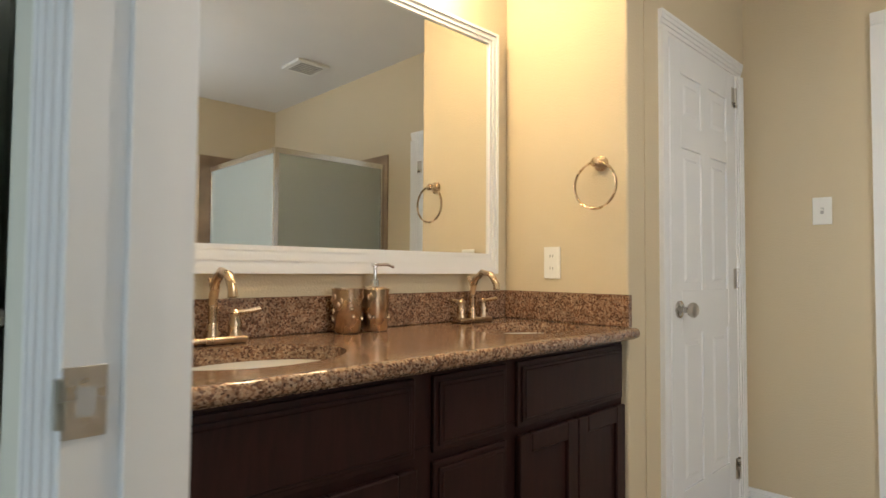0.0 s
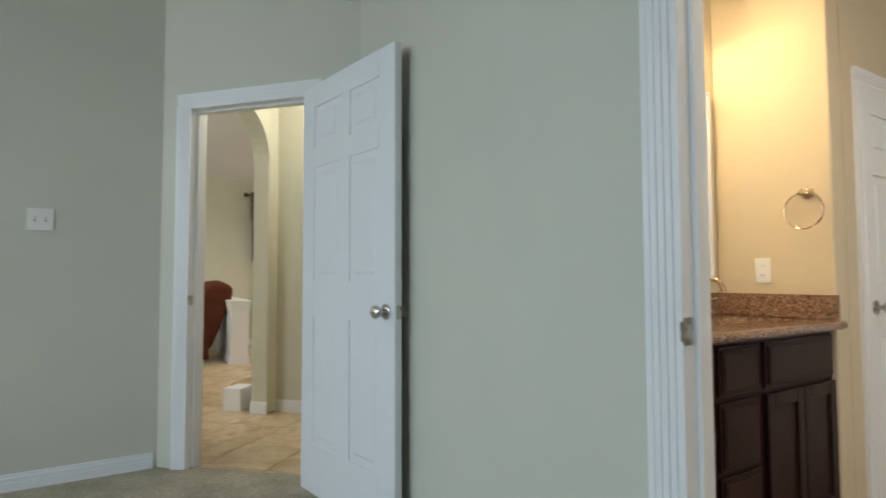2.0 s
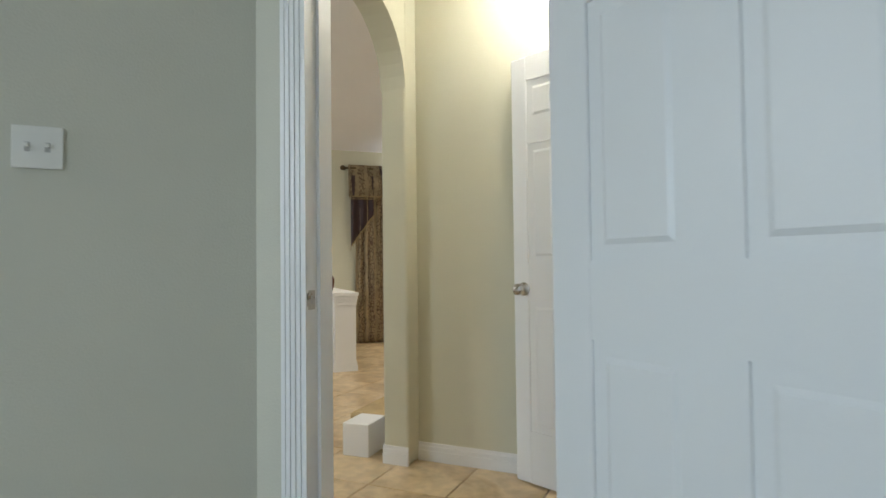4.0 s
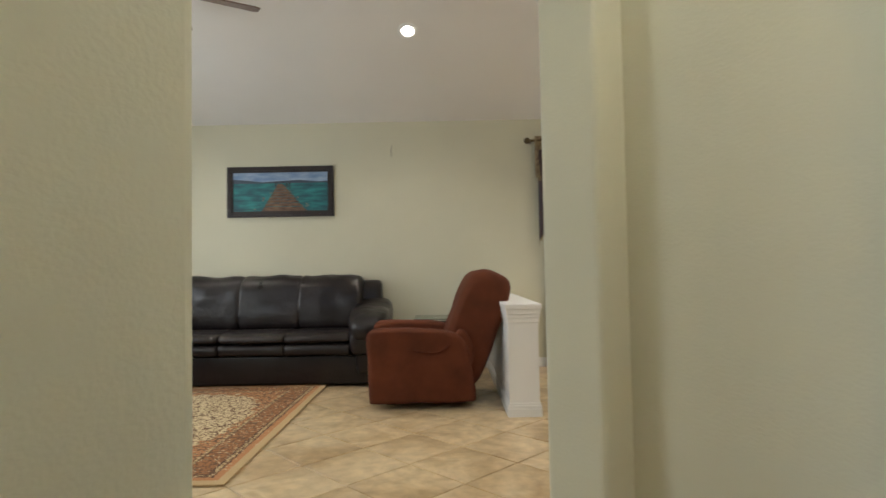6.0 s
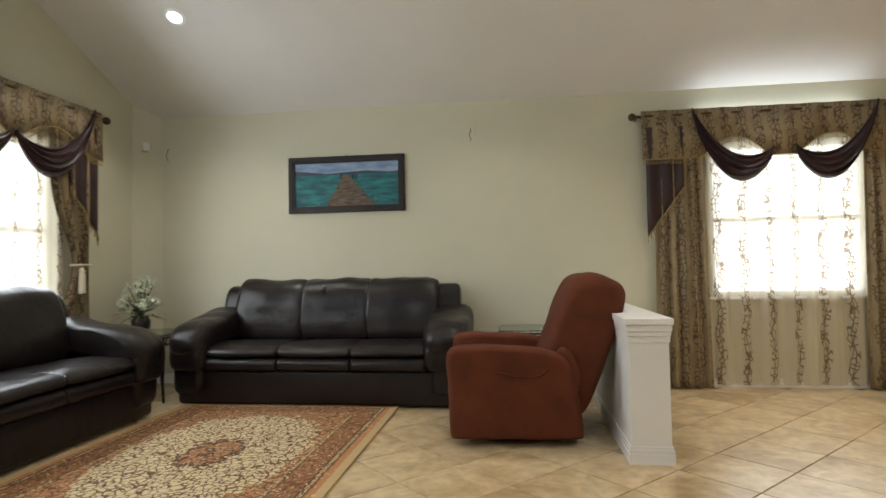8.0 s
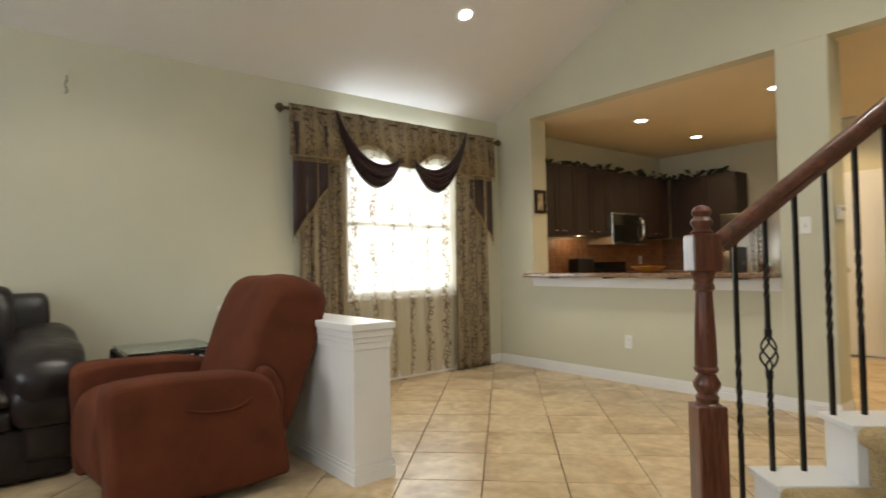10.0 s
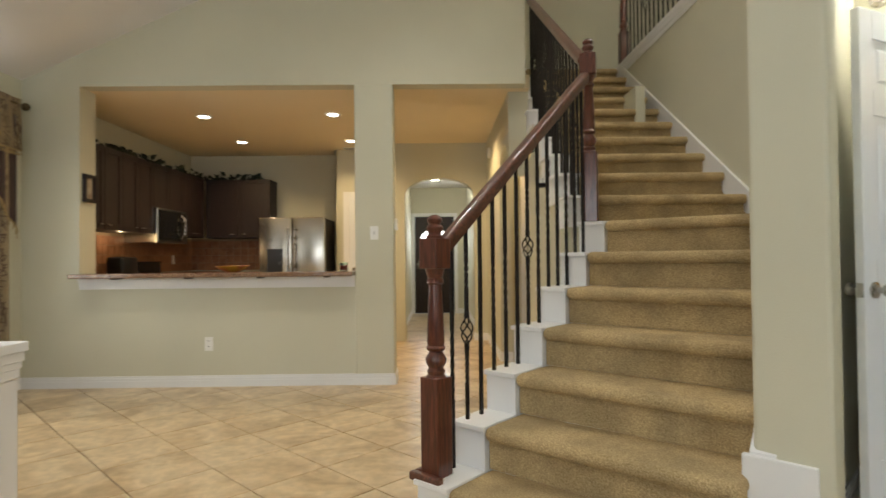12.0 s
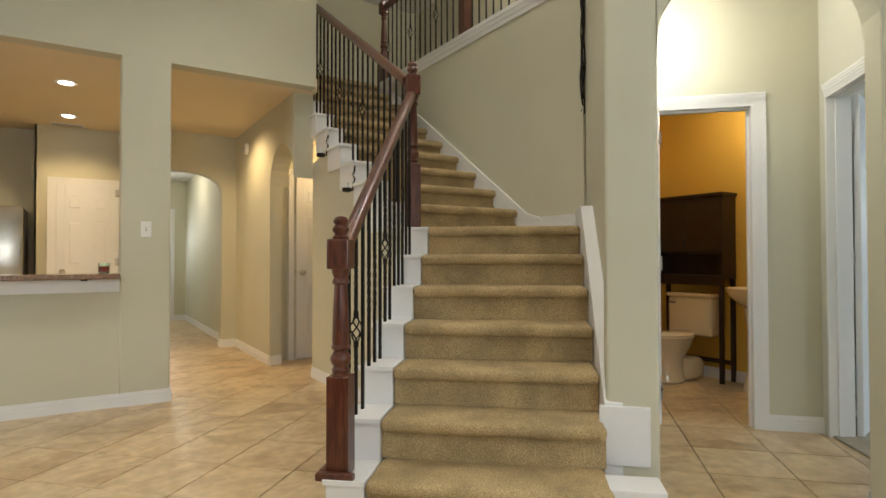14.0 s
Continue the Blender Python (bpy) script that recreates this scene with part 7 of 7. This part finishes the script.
d = holder("toilet", "biscuit porcelain toilet under a dark cabinet", "toilet", pose(2.53, -0.28, 0, 0, 0, 0))
bm = lathe(B(), [(0.10, 0.0), (0.115, 0.02), (0.10, 0.08), (0.10, 0.20), (0.15, 0.30), (0.175, 0.37), (0.18, 0.385), (0.10, 0.385)], (0, 0.46, 0), 28, 1.0, 1.3)
part("bowl", bm, PORCELAIN, d, "", True)
part("foot", puff(B(), (0, 0.24, 0.10), 0.20, 0.34, 0.20), PORCELAIN, d, "", True)
part("tank", box(B(), -0.21, 0.21, 0.015, 0.19, 0.38, 0.72, 0.025, 3), PORCELAIN, d, "", True)
part("tank_lid", box(B(), -0.22, 0.22, 0.008, 0.20, 0.72, 0.755, 0.012, 3), PORCELAIN, d, "", True)
part("seat", lathe(B(), [(0.10, 0.386), (0.185, 0.386), (0.19, 0.398), (0.182, 0.408), (0.10, 0.408)], (0, 0.47, 0), 32, 1.0, 1.3), PORCELAIN, d, "", True)
part("lid", lathe(B(), [(0.186, 0.409), (0.19, 0.418), (0.175, 0.43), (0.02, 0.434)], (0, 0.47, 0), 32, 1.0, 1.3), PORCELAIN, d, "", True)
part("lever", box(B(), 0.12, 0.185, 0.195, 0.21, 0.66, 0.675, 0.004), NICKEL, d)
d = holder("toilet_cabinet", "dark wooden over-toilet storage cabinet", "cabinet", pose(2.55, -0.295, 0) @ Matrix.Diagonal((1.1, 1, 0.985, 1)))
part("body", box(B(), -0.31, 0.31, 0.0, 0.20, 1.12, 1.62), ESPRESSO, d)
part("side_panel", box(B(), -0.31, -0.29, 0.0, 0.20, 0.90, 1.12), ESPRESSO, d)
part("side_panel", box(B(), 0.29, 0.31, 0.0, 0.20, 0.90, 1.12), ESPRESSO, d)
part("back_panel", box(B(), -0.29, 0.29, 0.0, 0.012, 0.93, 1.12), ESPRESSO, d)
part("shelf", box(B(), -0.29, 0.29, 0.0, 0.20, 0.90, 0.93), ESPRESSO, d)
part("apron", box(B(), -0.275, 0.275, 0.17, 0.19, 0.84, 0.90), ESPRESSO, d)
part("crown", box(B(), -0.325, 0.325, -0.002, 0.22, 1.62, 1.65, 0.005), ESPRESSO, d)
for x0, x1 in ((-0.30, -0.004), (0.004, 0.30)):
    part("cabinet_door", box(B(), x0, x1, 0.20, 0.216, 1.14, 1.61, 0.004, 1), ESPRESSO, d)
for x in (-0.305, 0.275):
    for y in (0.0, 0.17):
        part("leg", box(B(), x, x + 0.03, y, y + 0.03, 0, 0.90), ESPRESSO, d)
part("stretcher", box(B(), -0.275, 0.275, 0.005, 0.02, 0.14, 0.18), ESPRESSO, d)
d = holder("pedestal_sink", "biscuit porcelain pedestal sink in the powder room", "sink", pose(1.90, -0.06, 0))
part("basin", lathe(B(), [(0.06, 0.66), (0.14, 0.70), (0.21, 0.77), (0.23, 0.82), (0.22, 0.825), (0.17, 0.76), (0.04, 0.72)], seg=32, sx=1.05, sy=0.95), PORCELAIN, d, "", True)
part("pedestal", lathe(B(), [(0.12, 0), (0.11, 0.03), (0.07, 0.2), (0.075, 0.5), (0.10, 0.67)], seg=24), PORCELAIN, d, "", True)
baseboard("baseboard", None, [(1.36, -0.30), (3.05, -0.30)])
bulb("powder_lamp", (1.85, 0.1, 2.25), 12, (1.0, 0.82, 0.50), 0.08)

# black iron branch art on the stair wall
d = holder("wall_art", "black iron branch wall art beside the stairs", "wall art", SW @ pose(0.60, 2.603, 2.05))
random.seed(21)
for k in range(7):
    bm = B()
    ph = random.uniform(0, 6)
    x0 = (k - 3) * 0.022
    tube(bm, [(x0 + 0.035 * math.sin(ph + i * 0.55), 0.02 + 0.012 * math.cos(ph + i * 0.8), 0.0 + (0.03 * abs(k - 3)) + i * 0.085) for i in range(13)], 0.0055, 6)
    for i in range(2, 12, 3):
        p = (x0 + 0.035 * math.sin(ph + i * 0.55), 0.02, (0.03 * abs(k - 3)) + i * 0.085)
        slab(bm, [(p[0], p[2]), (p[0] + 0.03, p[2] + 0.02), (p[0] + 0.05, p[2] + 0.06), (p[0] + 0.015, p[2] + 0.04)], "y", 0.018, 0.022)
    part("stem", bm, IRON, d, "", True)

# bathroom downlight, added out of view to brighten the room; hall lamp upstairs
downlight(tuple(BA @ Vector((0.75, -0.6, 2.70))))
spot("bath_fill_beam", BA @ Vector((0.75, -0.6, 2.67)), BA @ Vector((0.9, -0.5, 0)), 45, (1.0, 0.90, 0.76), 150)
d = holder("ceiling_lamp", "round frosted ceiling lamp over the upper landing, lit", "lamp", pose(3.6, 0.75, vz(1.9)))
part("bowl", lathe(B(), [(0.01, -0.09), (0.08, -0.08), (0.13, -0.045), (0.15, -0.01), (0.15, 0.0)], seg=28), glow("landing_bowl", (1, 0.95, 0.85), 5.0), d, "", True)
bulb("landing_lamp", (3.6, 0.75, vz(1.9) - 0.2), 45, (1.0, 0.92, 0.78))
